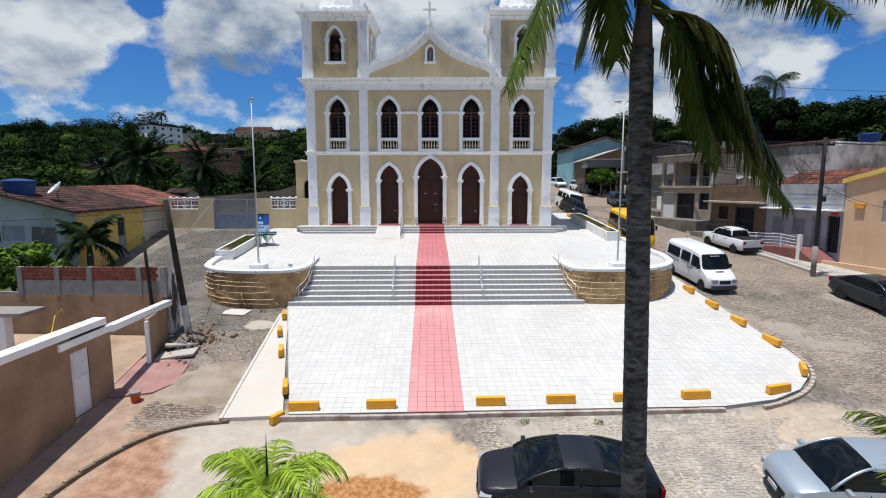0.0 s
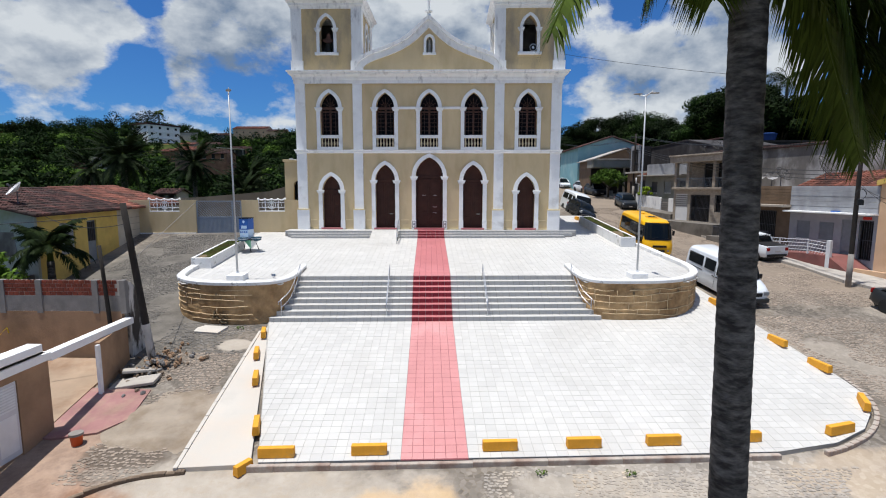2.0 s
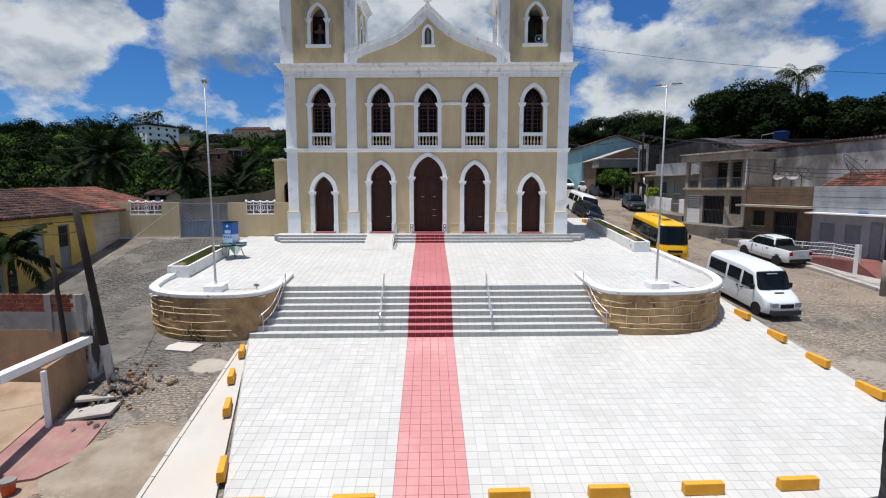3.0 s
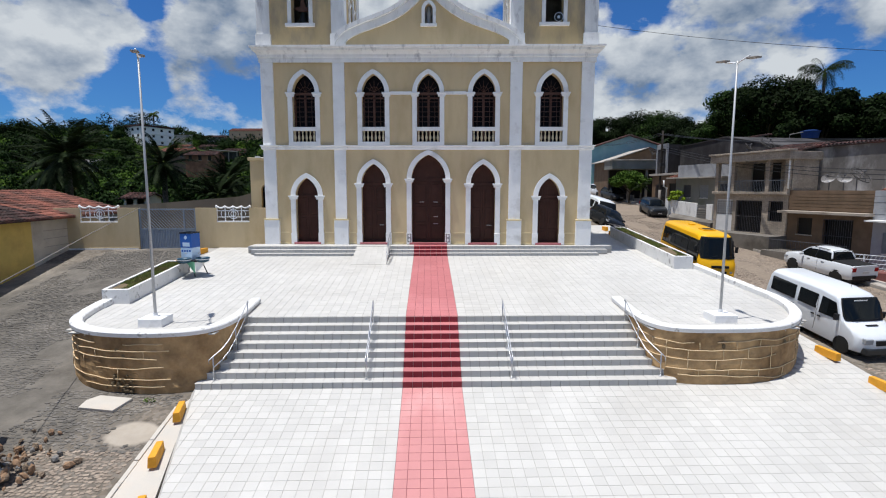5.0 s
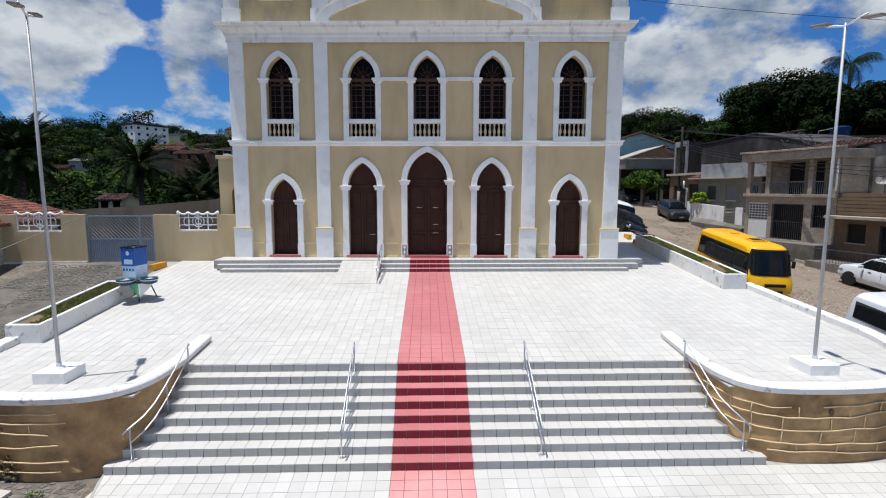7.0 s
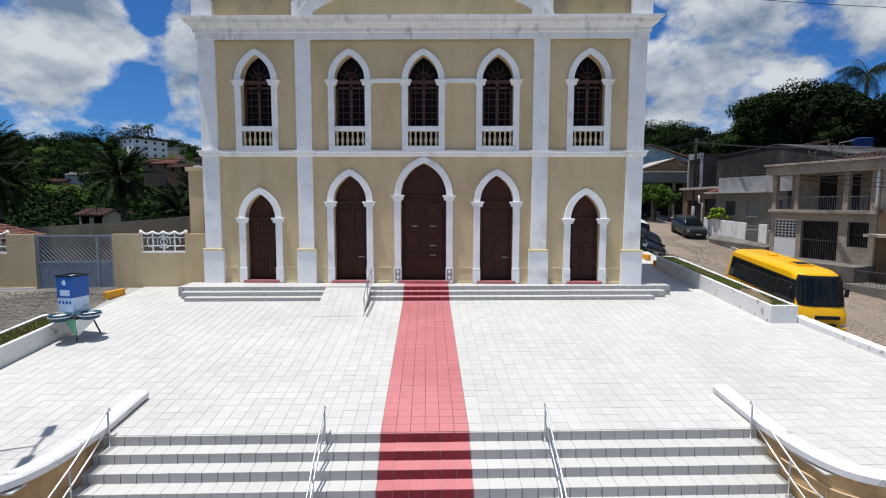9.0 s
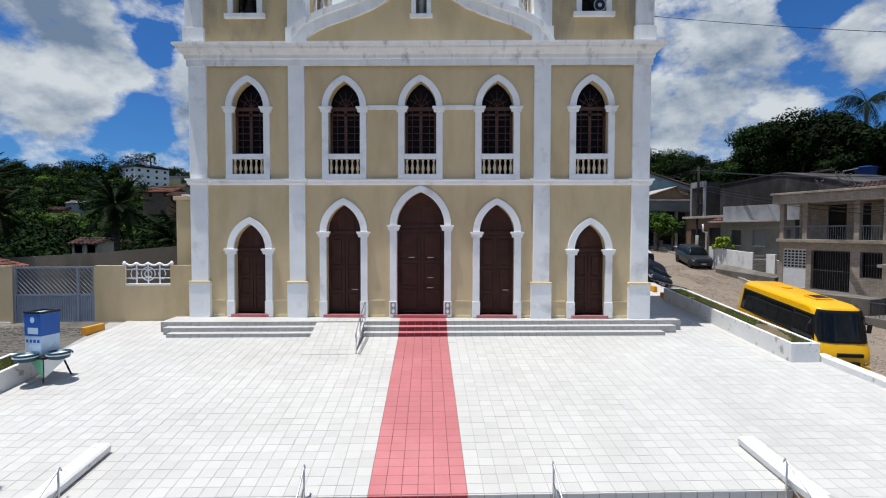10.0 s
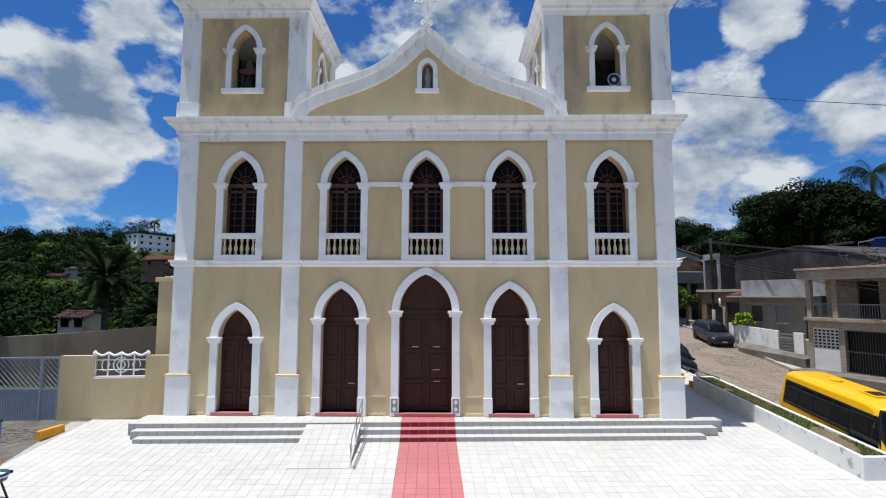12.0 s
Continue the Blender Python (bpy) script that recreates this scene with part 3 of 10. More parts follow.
pave("square_paving", "sloping square paved with white cement tiles and a red strip", LOW_HULL, LOW_EDGE, low_z, (-7.2, 14.3), (-9.0, 6.0), (-29, -3),
     skip=lambda p: p[1] > 0.0 and p[0] < 6.9 or inside(p, BAST_R), red_mat=TILEDUST)


def inset(path, d):
    """The path moved d to its right-hand side."""
    out = []
    for i, p in enumerate(path):
        a, b = path[max(0, i - 1)], path[min(len(path) - 1, i + 1)]
        l = math.hypot(b[0] - a[0], b[1] - a[1])
        out.append((p[0] + (b[1] - a[1]) / l * d, p[1] - (b[0] - a[0]) / l * d))
    return out


def terrace_skip(p):
    u, v = p
    if -6.5 < u < 6.95:
        return v < 2.4
    if u <= -6.5:
        return not inside(p, BAST_L + [(-12.1, 14), (-6.45, 14)])
    return not inside(p, BAST_R + [(13.35, 22), (7.0, 22)])


LOBE_L = [p for p in inset(BAST_L, 0.22) if p[1] < 2.4]
LOBE_R = [p for p in inset(BAST_R, -0.22) if p[1] < 2.4]
TERRACE = [[(-11.8, 2.4), (-11.9, 9.2), (-12.6, 13.9), (9, 13.9), (9, 22), (13.1, 22), (13.1, 3.2), (12.7, 2.4)],
           [(-6.64, 2.4)] + LOBE_L + [(-11.8, 2.4)], [(7.12, 2.4)] + LOBE_R + [(12.7, 2.4)]]
pave("terrace_paving", "church terrace paved with white cement tiles and a red strip", None, TERRACE, terrace_z, (-12.4, 13.2), (0.4, 21.9), (10, 30),
     skip=lambda p: terrace_skip(p) or (p[1] > 13.6 and -9.2 < p[0] < 8.7))


def stairs():
    """Eight risers up to the terrace, treads of white tile, risers of grey tile, red in the middle."""
    st = thing("stairs", "broad stairs of white treads and grey tiled risers with a red strip", "stairs", kind="structure", m=SQUARE)
    n, top_v = 8, 2.4
    rise, run = 1.6 / n, top_v / (n - 1) * 0.99
    rng = random.Random(9)
    for i in range(n):
        v0 = i * run
        z0, z1 = i * rise, (i + 1) * rise
        ul, ur = (-7.1, -7.0, -6.75, -6.58)[min(i, 3)], (7.5, 7.4, 7.12, 7.02)[min(i, 3)]
        body = Geo().box((ul, v0 + 0.02, z0 - 0.5 - (0.3 if i == 0 else 0)), (ur, v0 + run + 0.3, z1 - 0.012))
        step = part("step", body, GROUT, st)
        k0, k1 = math.floor(ul / TILE), math.ceil(ur / TILE)
        for k in range(k0, k1):
            a, b = max(ul, k * TILE) + 0.004, min(ur, (k + 1) * TILE) - 0.004
            if b - a < 0.03:
                continue
            red = -3 <= k < 3
            off = rng.uniform(-0.002, 0.002)
            tr = ((a, v0 - 0.012, z1 - 0.014), (b, v0 + run + (0 if i < n - 1 else -0.3), z1 + off))
            ri = ((a + 0.006, v0 + off, z0 - 0.02), (b - 0.006, v0 + 0.02, z1 - 0.018))
            if red:
                part("tread_tile", Geo().box(*tr), TILER, step, fix=False)
                part("riser_tile", Geo().box(*ri), REDRISER, step, fix=False)
            else:
                part("tread_tile", Geo().box(*tr), TILEW, step, fix=False)
                part("riser_tile", Geo().box(*ri), GREYRISER, step, fix=False)


stairs()


def wall_strip(path, lo, hi, thick):
    """A bent wall: outer path, inner side at thick to the right; lo and hi give z at each (u, v)."""
    g = Geo()
    P = [Vector((*p, 0)) for p in path]
    for i, p in enumerate(P):
        d = (P[min(i + 1, len(P) - 1)] - P[max(0, i - 1)]).normalized()
        q = p + Vector((d.y, -d.x, 0)) * thick
        for r in (p, q):
            g.v += [(r.x, r.y, lo(p.x, p.y)), (r.x, r.y, hi(p.x, p.y))]
    for i in range(len(P) - 1):
        a, b = 4 * i, 4 * i + 4
        g.f += [(a, b, b + 1, a + 1), (a + 2, a + 3, b + 3, b + 2), (a + 1, b + 1, b + 3, a + 3), (a, a + 2, b + 2, b)]
    e = 4 * (len(P) - 1)
    g.f += [(0, 1, 3, 2), (e, e + 2, e + 3, e + 1)]
    return g


def dense(path, step=0.12):
    out = []
    for (ax, ay), (bx, by) in zip(path, path[1:]):
        k = max(1, int(math.hypot(bx - ax, by - ay) / step))
        out += [(ax + (bx - ax) * i / k, ay + (by - ay) * i / k) for i in range(k)]
    return out + [path[-1]]


def round_path(path, times=2):
    for _ in range(times):
        new_path = [path[0]]
        for (ax, ay), (bx, by) in zip(path, path[1:]):
            new_path += [(ax * 0.75 + bx * 0.25, ay * 0.75 + by * 0.25), (ax * 0.25 + bx * 0.75, ay * 0.25 + by * 0.75)]
        path = new_path + [path[-1]]
    return path


def bastion(name, path, side, label, seed):
    """Curved retaining wall of ochre masonry with raised mortar joints and a white coping."""
    th = thing(name, label, "retaining wall", kind="structure", m=SQUARE)
    # on the stair side the wall follows the treads down
    pts = dense(round_path(path))
    sgn = side

    def top(u, v):
        return terrace_z(v) + 0.06

    def low(u, v):
        return low_z(v) - 0.9
    body = wall_strip(inset(pts, 0.09 * sgn), low, top, 0.17 * sgn)
    rows_n, base = 18, len(body.v)
    for i, (u, v) in enumerate(pts):
        a, b = pts[max(0, i - 1)], pts[min(len(pts) - 1, i + 1)]
        ln = math.hypot(b[0] - a[0], b[1] - a[1])
        ox, oy = -(b[1] - a[1]) / ln * sgn, (b[0] - a[0]) / ln * sgn
        for r in range(rows_n + 1):
            z = low(u, v) + (top(u, v) - low(u, v)) * r / rows_n
            q = (u * 3.1, v * 3.1, z * 3.6 + seed)
            push = 0.030 * noise.noise(q) + 0.014 * noise.noise((q[0] * 2.7, q[1] * 2.7, q[2] * 2.7))
            if sgn > 0 and v < 1:
                # broken-out hollow at the foot
                push -= 0.085 * smooth01(0.55, 0.2, abs(u + 9.2) + 0.25 * noise.noise((u * 4, 0, z * 4))) * smooth01(0.75, 0.35, z - low_z(v))
            body.v.append((u + ox * push, v + oy * push, z))
    m_ = rows_n + 1
    body.f += [(base + i * m_ + r, base + (i + 1) * m_ + r, base + (i + 1) * m_ + r + 1, base + i * m_ + r + 1) for i in range(len(pts) - 1) for r in range(rows_n)]
    part("wall_body", body, STONEW, th, smooth=False)
    out = Geo()
    # coping stands proud of the wall
    P = [Vector((*p, 0)) for p in pts]
    prof = [(-0.05 * sgn, 0.05), (-0.06 * sgn, 0.17), (-0.02 * sgn, 0.21), (0.26 * sgn, 0.21), (0.30 * sgn, 0.17), (0.30 * sgn, -0.04)]
    out.sweep([(p.x, p.y, terrace_z(p.y)) for p in P], prof)
    part("coping", out, COPE, th, "chipped white-painted coping", smooth=False)
    rng = random.Random(seed)
    rows = (0.16, 0.40, 0.62, 0.90, 1.20, 1.48) if sgn > 0 else (0.24, 0.50, 0.80, 1.10, 1.38)

    def joint_z(i, row):
        return terrace_z(P[i].y) - rows[row] + 0.15 * noise.noise((i * 0.055, row * 0.9, seed)) + 0.06 * noise.noise((i * 0.3, row * 2.0, seed))

    def outward(i):
        d = (P[min(i + 1, len(P) - 1)] - P[max(0, i - 1)]).normalized()
        return P[i] - Vector((d.y, -d.x, 0)) * (0.016 * sgn)

    for row in range(len(rows)):
        g = Geo()
        line, skip = [], 0
        for i, p in enumerate(P):
            q, z = outward(i), joint_z(i, row)
            foot = 0.2 + max(0, p.y) * 0.62 if -7.5 < p.x < 7.5 else low_z(p.y)
            bare = sgn > 0 and p.x > -7.9 + 0.5 * noise.noise((row * 2.3, 0, 7))
            if skip > 0 or z < foot + 0.06 or bare:
                skip -= 1
                if len(line) > 3:
                    g.tube(line, 0.019, 6, 0.012)
                line = []
                continue
            line.append((q.x, q.y, z))
            if rng.random() < 0.02:
                skip = rng.randint(1, 5)
        if len(line) > 3:
            g.tube(line, 0.019, 6, 0.012)
        if g.f:
            part("joint", g, JOINT, th, "raised cream mortar joint", smooth=True)
    for row in range(len(rows) - 1):
        i = 8 + rng.randint(0, 4)
        while i < len(P) - 8:
            a, b = joint_z(i, row), joint_z(i, row + 1)
            foot = 0.2 + max(0, P[i].y) * 0.62 if -7.5 < P[i].x < 7.5 else low_z(P[i].y)
            if b > foot + 0.05 and not (sgn > 0 and (P[i].x > -8.2 or rng.random() < 0.45)):
                q = outward(i)
                q2 = q + Vector((rng.uniform(-0.03, 0.03), 0, 0))
                part("upright_joint", Geo().tube([q + Vector((0, 0, a)) , (q + q2) / 2 + Vector((0, 0, (a + b) / 2)), q2 + Vector((0, 0, b))], 0.013, 5), JOINT, th, smooth=True)
            i += rng.randint(4, 8)
    if sgn > 0:
        # added dark stones whose colour deepens the shade of the hollow
        for k in range(26):
            u, z = -9.2 + rng.gauss(0, 0.22), rng.uniform(-0.02, 0.5)
            i = min(range(len(P)), key=lambda q: abs(P[q].x - u) + (5 if P[q].y > 2 else 0))
            c = outward(i)
            r = rng.uniform(0.03, 0.075)
            g = Geo().lathe([(r * 0.5, -r * 0.6), (r, -r * 0.15), (r * 0.8, r * 0.4), (r * 0.3, r * 0.6)], 6)
            part("loose_stone", g, SOILG, th, m=pose(u, c.y + 0.02, z, rng.uniform(0, 90), rng.uniform(0, 90), rng.uniform(0, 90)))
    # weep holes: dark discs on the wall face stand for their unlit depth
    for u, dz in (((-9.35, 0.34), (-9.1, 0.52)) if sgn > 0 else ((9.0, 0.36), (8.85, 0.40), (11.0, 0.36))):
        i = min(range(len(P)), key=lambda k: abs(P[k].x - u) + (5 if P[k].y > 2 else 0))
        q = outward(i)
        part("weep_hole", Geo().lathe([(0.055, -0.02), (0.05, 0.006), (0.02, 0.008)], 10, (0, 0, 0), pose(q.x, q.y, terrace_z(q.y) - dz, 90)), SOILG, th, "dark disc standing for a weep hole")
    return th


bastion("bastion_wall_1", BAST_L, 1, "curved ochre masonry wall with raised joints and white coping", 3)
bastion("bastion_wall_2", BAST_R, -1, "curved ochre masonry wall with raised joints and white coping beside stairs", 8)


# ---- church ----
FLOOR = 2.93
DOORS = [(-6.70, 0.625, 5.60, 1.00), (-2.975, 0.675, 6.28, 1.08), (0.055, 0.935, 6.54, 1.32), (3.055, 0.675, 6.28, 1.08), (6.69, 0.60, 5.60, 1.00)]
WINDOWS = [-6.72, -2.93, 0.05, 3.055, 6.71]
WIN_A, WIN_Z0, WIN_ZS, WIN_H = 0.62, 8.45, 11.15, 1.0
church = thing("church", "ochre church front with white trim, two bell towers and a cross", "church")


def trim_ring(cx, a, z0, zs, h, w, y0, y1):
    """The raised band round a pointed opening, open at the foot."""
    o, i = arch(cx, a + w, z0, zs, h + w * 0.95), arch(cx, a, z0, zs, h)
    return Geo().prism(o + i[::-1], "xz", y0, y1)


def church_walls():
    holes = [arch(cx, a, FLOOR + 0.1, zs, h) for cx, a, zs, h in DOORS] + [arch(cx, WIN_A, WIN_Z0, WIN_ZS, WIN_H) for cx in WINDOWS]
    front = Geo().holed([(-9.0, FLOOR - 0.8), (-9.0, 13.3), (8.95, 13.3), (8.95, FLOOR - 0.8)], [h[::-1] for h in holes], 0.0, 0.7)
    part("front_wall", front, OCHRE, church, "ochre plaster front wall")
    nave = Geo()
    nave.box((-8.95, 0.7, 1.0), (-8.3, 30, 13.0)).box((8.3, 0.7, 1.0), (8.9, 30, 13.0)).box((-8.3, 29.4, 1.0), (8.3, 30, 13.0))
    nave.box((-8.3, 6.0, 1.0), (8.3, 6.3, 13.0)).box((-8.3, 0.7, 8.1), (8.3, 6.0, 8.3))
    part("nave_wall", nave, OCHRE, church)
    roof = Geo().prism([(-9.1, 12.9), (0, 15.2), (9.1, 12.9), (9.1, 12.7), (0, 14.9), (-9.1, 12.7)], "xz", 4.5, 30.4)
    part("nave_roof", roof, CLAYTILE, church, "red clay tile roof")
    # pilasters with pedestals
    for x0, x1 in ((-9.0, -8.33), (-5.10, -4.47), (4.46, 5.10), (8.26, 8.93)):
        g = Geo().box((x0, -0.13, 4.34), (x1, 0.0, 12.95))
        p = part("pilaster", g, WHITEW, church, "white-painted pilaster", bevel=0.012)
        part("pedestal", Geo().box((x0 - 0.08, -0.19, FLOOR - 0.1), (x1 + 0.08, 0.0, 4.26)), WHITEW, p, bevel=0.012)
        part("pedestal_band", Geo().box((x0 - 0.10, -0.22, 4.26), (x1 + 0.10, 0.0, 4.34)), CREAM, p, "cream-coloured band", bevel=0.015)
    # string course, breaking forward over the pilasters
    g = Geo()
    prof = [(0, 0), (0.05, 0.0), (0.09, 0.07), (0.09, 0.15), (0.14, 0.18), (0.14, 0.24), (0, 0.24)]
    line = [(-9.0, 3.0, 8.12), (-9.0, 0.0, 8.12)]
    for x0, x1 in ((-9.0, -8.33), (-5.10, -4.47), (4.46, 5.10), (8.26, 8.93)):
        line += [(x0, 0.0, 8.12), (x0, -0.13, 8.12), (x1, -0.13, 8.12), (x1, 0.0, 8.12)]
    line = [(-9.0, 2.0, 8.12), (-9.0, -0.13, 8.12)] + line[4:-2] + [(8.93, -0.13, 8.12), (8.93, 2.0, 8.12)]
    g.sweep(line, prof)
    part("string_course", g, WHITEW, church, "white string course")
    # main cornice round front and sides
    prof = [(0, -0.75), (0.06, -0.75), (0.06, -0.52), (0.12, -0.48), (0.12, -0.36), (0.22, -0.26), (0.34, -0.17), (0.34, -0.10), (0.44, -0.04), (0.44, 0.05), (0.0, 0.10)]
    g = Geo().sweep([(-9.0, 4.6, 13.47), (-9.0, -0.1, 13.47), (8.93, -0.1, 13.47), (8.93, 4.6, 13.47)], prof)
    part("cornice", g, WHITEOLD, church, "weathered white cornice")
    part("cornice_deck", Geo().box((-9.0, -0.1, 13.3), (8.93, 4.6, 13.5)), WHITEOLD, church)
    # thin painted plinth line and sill line
    spans = [(-8.25, -7.75), (-5.75, -5.25), (-4.4, -4.0), (-1.95, -1.35), (1.45, 2.05), (4.0, 4.38), (5.2, 5.75), (7.6, 8.2)]
    for a, b in spans:
        part("plinth_line", Geo().box((a, -0.018, 3.55), (b, 0.0, 3.60)), CREAM, church, "cream plinth line")
        part("foot_line", Geo().box((a, -0.03, FLOOR), (b, 0.0, FLOOR + 0.08)), CREAM, church)
    # band joining the middle windows
    for a, b in ((-2.0, -0.85), (0.95, 2.1)):
        part("window_band", Geo().box((a, -0.06, 11.05), (b, 0, 11.22)), WHITEW, church, bevel=0.01)


def capital(g, x0, x1, z, y0=-0.1):
    """A flaring block at the spring of an arch."""
    for k, (o, lo, hi) in enumerate(((0.03, -0.22, -0.16), (0.05, -0.16, -0.08), (0.09, -0.08, 0.0))):
        g.box((x0 - o, y0 - o * 0.7, z + lo), (x1 + o, 0, z + hi))


def panel_door(cx, a, zs, h, wide):
    """Closed double-leaf door of dark panelled wood under a pointed head, with white surround."""
    w = 0.27
    slab = Geo().prism(arch(cx, a - 0.005, FLOOR + 0.1, zs, h), "xz", 0.30, 0.36)
    door = part("double_door", slab, DOORW, church, "closed dark brown panelled wooden double door")
    part("surround", trim_ring(cx, a, FLOOR, zs, h, w, -0.10, 0.0), WHITEW, door, "white surround", bevel=0.012)
    for s in (-1, 1):
        g = Geo()
        x0, x1 = sorted((cx + s * a, cx + s * (a + w)))
        capital(g, x0 - (0.02 if s < 0 else 0.06), x1 + (0.06 if s < 0 else 0.02), zs + 0.02)
        part("capital", g, WHITEW, door, bevel=0.01)
        part("jamb_plinth", Geo().box((x0 - 0.02, -0.125, FLOOR), (x1 + 0.02, 0, FLOOR + 0.62)), WHITEW, door, bevel=0.01)
    part("transom", Geo().box((cx - a, 0.25, zs - 0.10), (cx + a, 0.31, zs + 0.06)), DOORW, door, bevel=0.01)
    z0 = FLOOR + 0.12
    H = zs - 0.12 - z0
    for s in (-1, 1):
        g = Geo()
        xa, xb = (cx - a + 0.01, cx - 0.008) if s < 0 else (cx + 0.008, cx + a - 0.01)
        st = 0.10
        g.box((xa, 0.265, z0), (xa + st, 0.30, z0 + H)).box((xb - st, 0.265, z0), (xb, 0.30, z0 + H))
        rails = [0.0, 0.30, 0.62, 1.0] if wide else [0.0, 0.27, 0.60, 1.0]
        for r in rails:
            zr = z0 + r * (H - 0.12)
            g.box((xa + st, 0.267, zr), (xb - st, 0.30, zr + 0.12))
        leaf = part("leaf_frame", g, DOORW, door, bevel=0.008)
        for lo, hi in zip(rails, rails[1:]):
            a0, a1 = z0 + lo * (H - 0.12) + 0.12 + 0.05, z0 + hi * (H - 0.12) - 0.05
            part("panel", Geo().box((xa + st + 0.05, 0.275, a0), (xb - st - 0.05, 0.30, a1)), DOORW, leaf, bevel=0.02)
    # fan boards in the head
    for k in (-0.5, 0.0, 0.5):
        part("head_board", Geo().box((cx + k * a - 0.02, 0.28, zs + 0.06), (cx + k * a + 0.02, 0.30, zs + h * (0.62 - 0.28 * abs(k)))), DOORW, door)
    part("threshold", Geo().box((cx - a - 0.12, -0.16, FLOOR - 0.01), (cx + a + 0.12, 0.4, FLOOR + 0.1)), TILER, door, "red tiled threshold", bevel=0.01)
    if wide or abs(abs(cx) - 3) < 0.2:
        for s, zz in ((1, z0 + 0.30 * H),) + (((-1, z0 + 0.66 * H), (1, z0 + 0.66 * H), (1, z0 + 0.42 * H)) if wide else ()):
            part("handle", Geo().tube([(cx + s * 0.26, 0.25, zz), (cx + s * 0.5, 0.25, zz)], 0.014, 6), STEEL, door, "steel door handle")
    if wide:
        for s in (-1, 1):
            xc = cx + s * (a + w / 2)
            part("floral_tile", Geo().box((xc - 0.11, -0.135, FLOOR + 0.12), (xc + 0.11, -0.125, FLOOR + 0.60)), GREYTILE, door, "grey tile with white lozenges")
            for zc in (0.24, 0.48):
                g = Geo().prism([(xc - 0.07, FLOOR + zc), (xc, FLOOR + zc + 0.10), (xc + 0.07, FLOOR + zc), (xc, FLOOR + zc - 0.10)], "xz", -0.142, -0.134)
                part("lozenge", g, WHITEW, door)


def baluster(g, x, z0, h, r=0.06):
    prof = [(0.7, 0), (0.7, 0.08), (0.45, 0.12), (0.8, 0.26), (1.0, 0.36), (0.7, 0.52), (0.42, 0.66), (0.42, 0.80), (0.7, 0.88), (0.7, 1.0)]
    g.lathe([(r * a, h * b) for a, b in prof], 10, (x, -0.02, z0))


def church_window(cx):
    """Pointed window with a wooden glazed casement and a balustrade across its foot."""
    w = 0.25
    fr = part("arched_window", trim_ring(cx, WIN_A, WIN_Z0 - 0.15, WIN_ZS, WIN_H, w, -0.10, 0.0), WHITEW, church, "pointed window with white surround and balustrade", bevel=0.012)
    for s in (-1, 1):
        g = Geo()
        x0, x1 = sorted((cx + s * WIN_A, cx + s * (WIN_A + w)))
        capital(g, x0 - (0.02 if s < 0 else 0.06), x1 + (0.06 if s < 0 else 0.02), WIN_ZS + 0.02)
        part("capital", g, WHITEW, fr, bevel=0.01)
    part("glass", Geo().prism(arch(cx, WIN_A - 0.01, WIN_Z0, WIN_ZS, WIN_H), "xz", 0.36, 0.38), DARKGLASS, fr, "dark window glass")
    g = Geo()
    zt = WIN_ZS - 0.05
    for x in (-WIN_A, -0.06, WIN_A - 0.1):
        g.box((cx + x, 0.28, WIN_Z0), (cx + x + (0.12 if x == -0.06 else 0.1), 0.35, zt))
    g.box((cx - WIN_A, 0.27, zt - 0.02), (cx + WIN_A, 0.35, zt + 0.12))
    g.box((cx - WIN_A, 0.28, zt - 0.22), (cx + WIN_A, 0.35, zt - 0.14))
    part("casement", g, WOODWIN, fr, "dark wooden casement")
    g = Geo()
    for k in range(1, 6):
        z = 9.4 + k * (zt - 9.5) / 6
        g.box((cx - WIN_A + 0.1, 0.31, z - 0.012), (cx + WIN_A - 0.1, 0.345, z + 0.012))
    for x in (-0.34, 0.34):
        g.box((cx + x - 0.012, 0.31, WIN_Z0), (cx + x + 0.012, 0.345, zt))
    for k in range(5):
        t = math.pi * (0.15 + 0.175 * k)
        g.tube([(cx, 0.32, WIN_ZS + 0.1), (cx + 0.5 * math.cos(t), 0.32, WIN_ZS + 0.1 + 0.6 * math.sin(t))], 0.014, 5)
    g.tube([(cx + 0.28 * math.cos(math.pi * k / 10), 0.32, WIN_ZS + 0.1 + 0.28 * math.sin(math.pi * k / 10)) for k in range(11)], 0.014, 5)
    part("glazing_grille", g, WOODWIN, fr)
    part("sill", Geo().box((cx - WIN_A - w - 0.0, -0.12, WIN_Z0 - 0.17), (cx + WIN_A + w, 0.3, WIN_Z0 + 0.10)), WHITEW, fr, bevel=0.015)
    part("handrail", Geo().box((cx - WIN_A, -0.10, 9.14), (cx + WIN_A, 0.10, 9.34)), WHITEW, fr, bevel=0.015)
    for k in range(6):
        g = Geo()
        baluster(g, cx - WIN_A + 0.10 + k * (2 * WIN_A - 0.2) / 5, WIN_Z0 + 0.10, 0.60, 0.072)
        part("baluster", g, CREAMBAL, fr, "cream baluster", smooth=True)


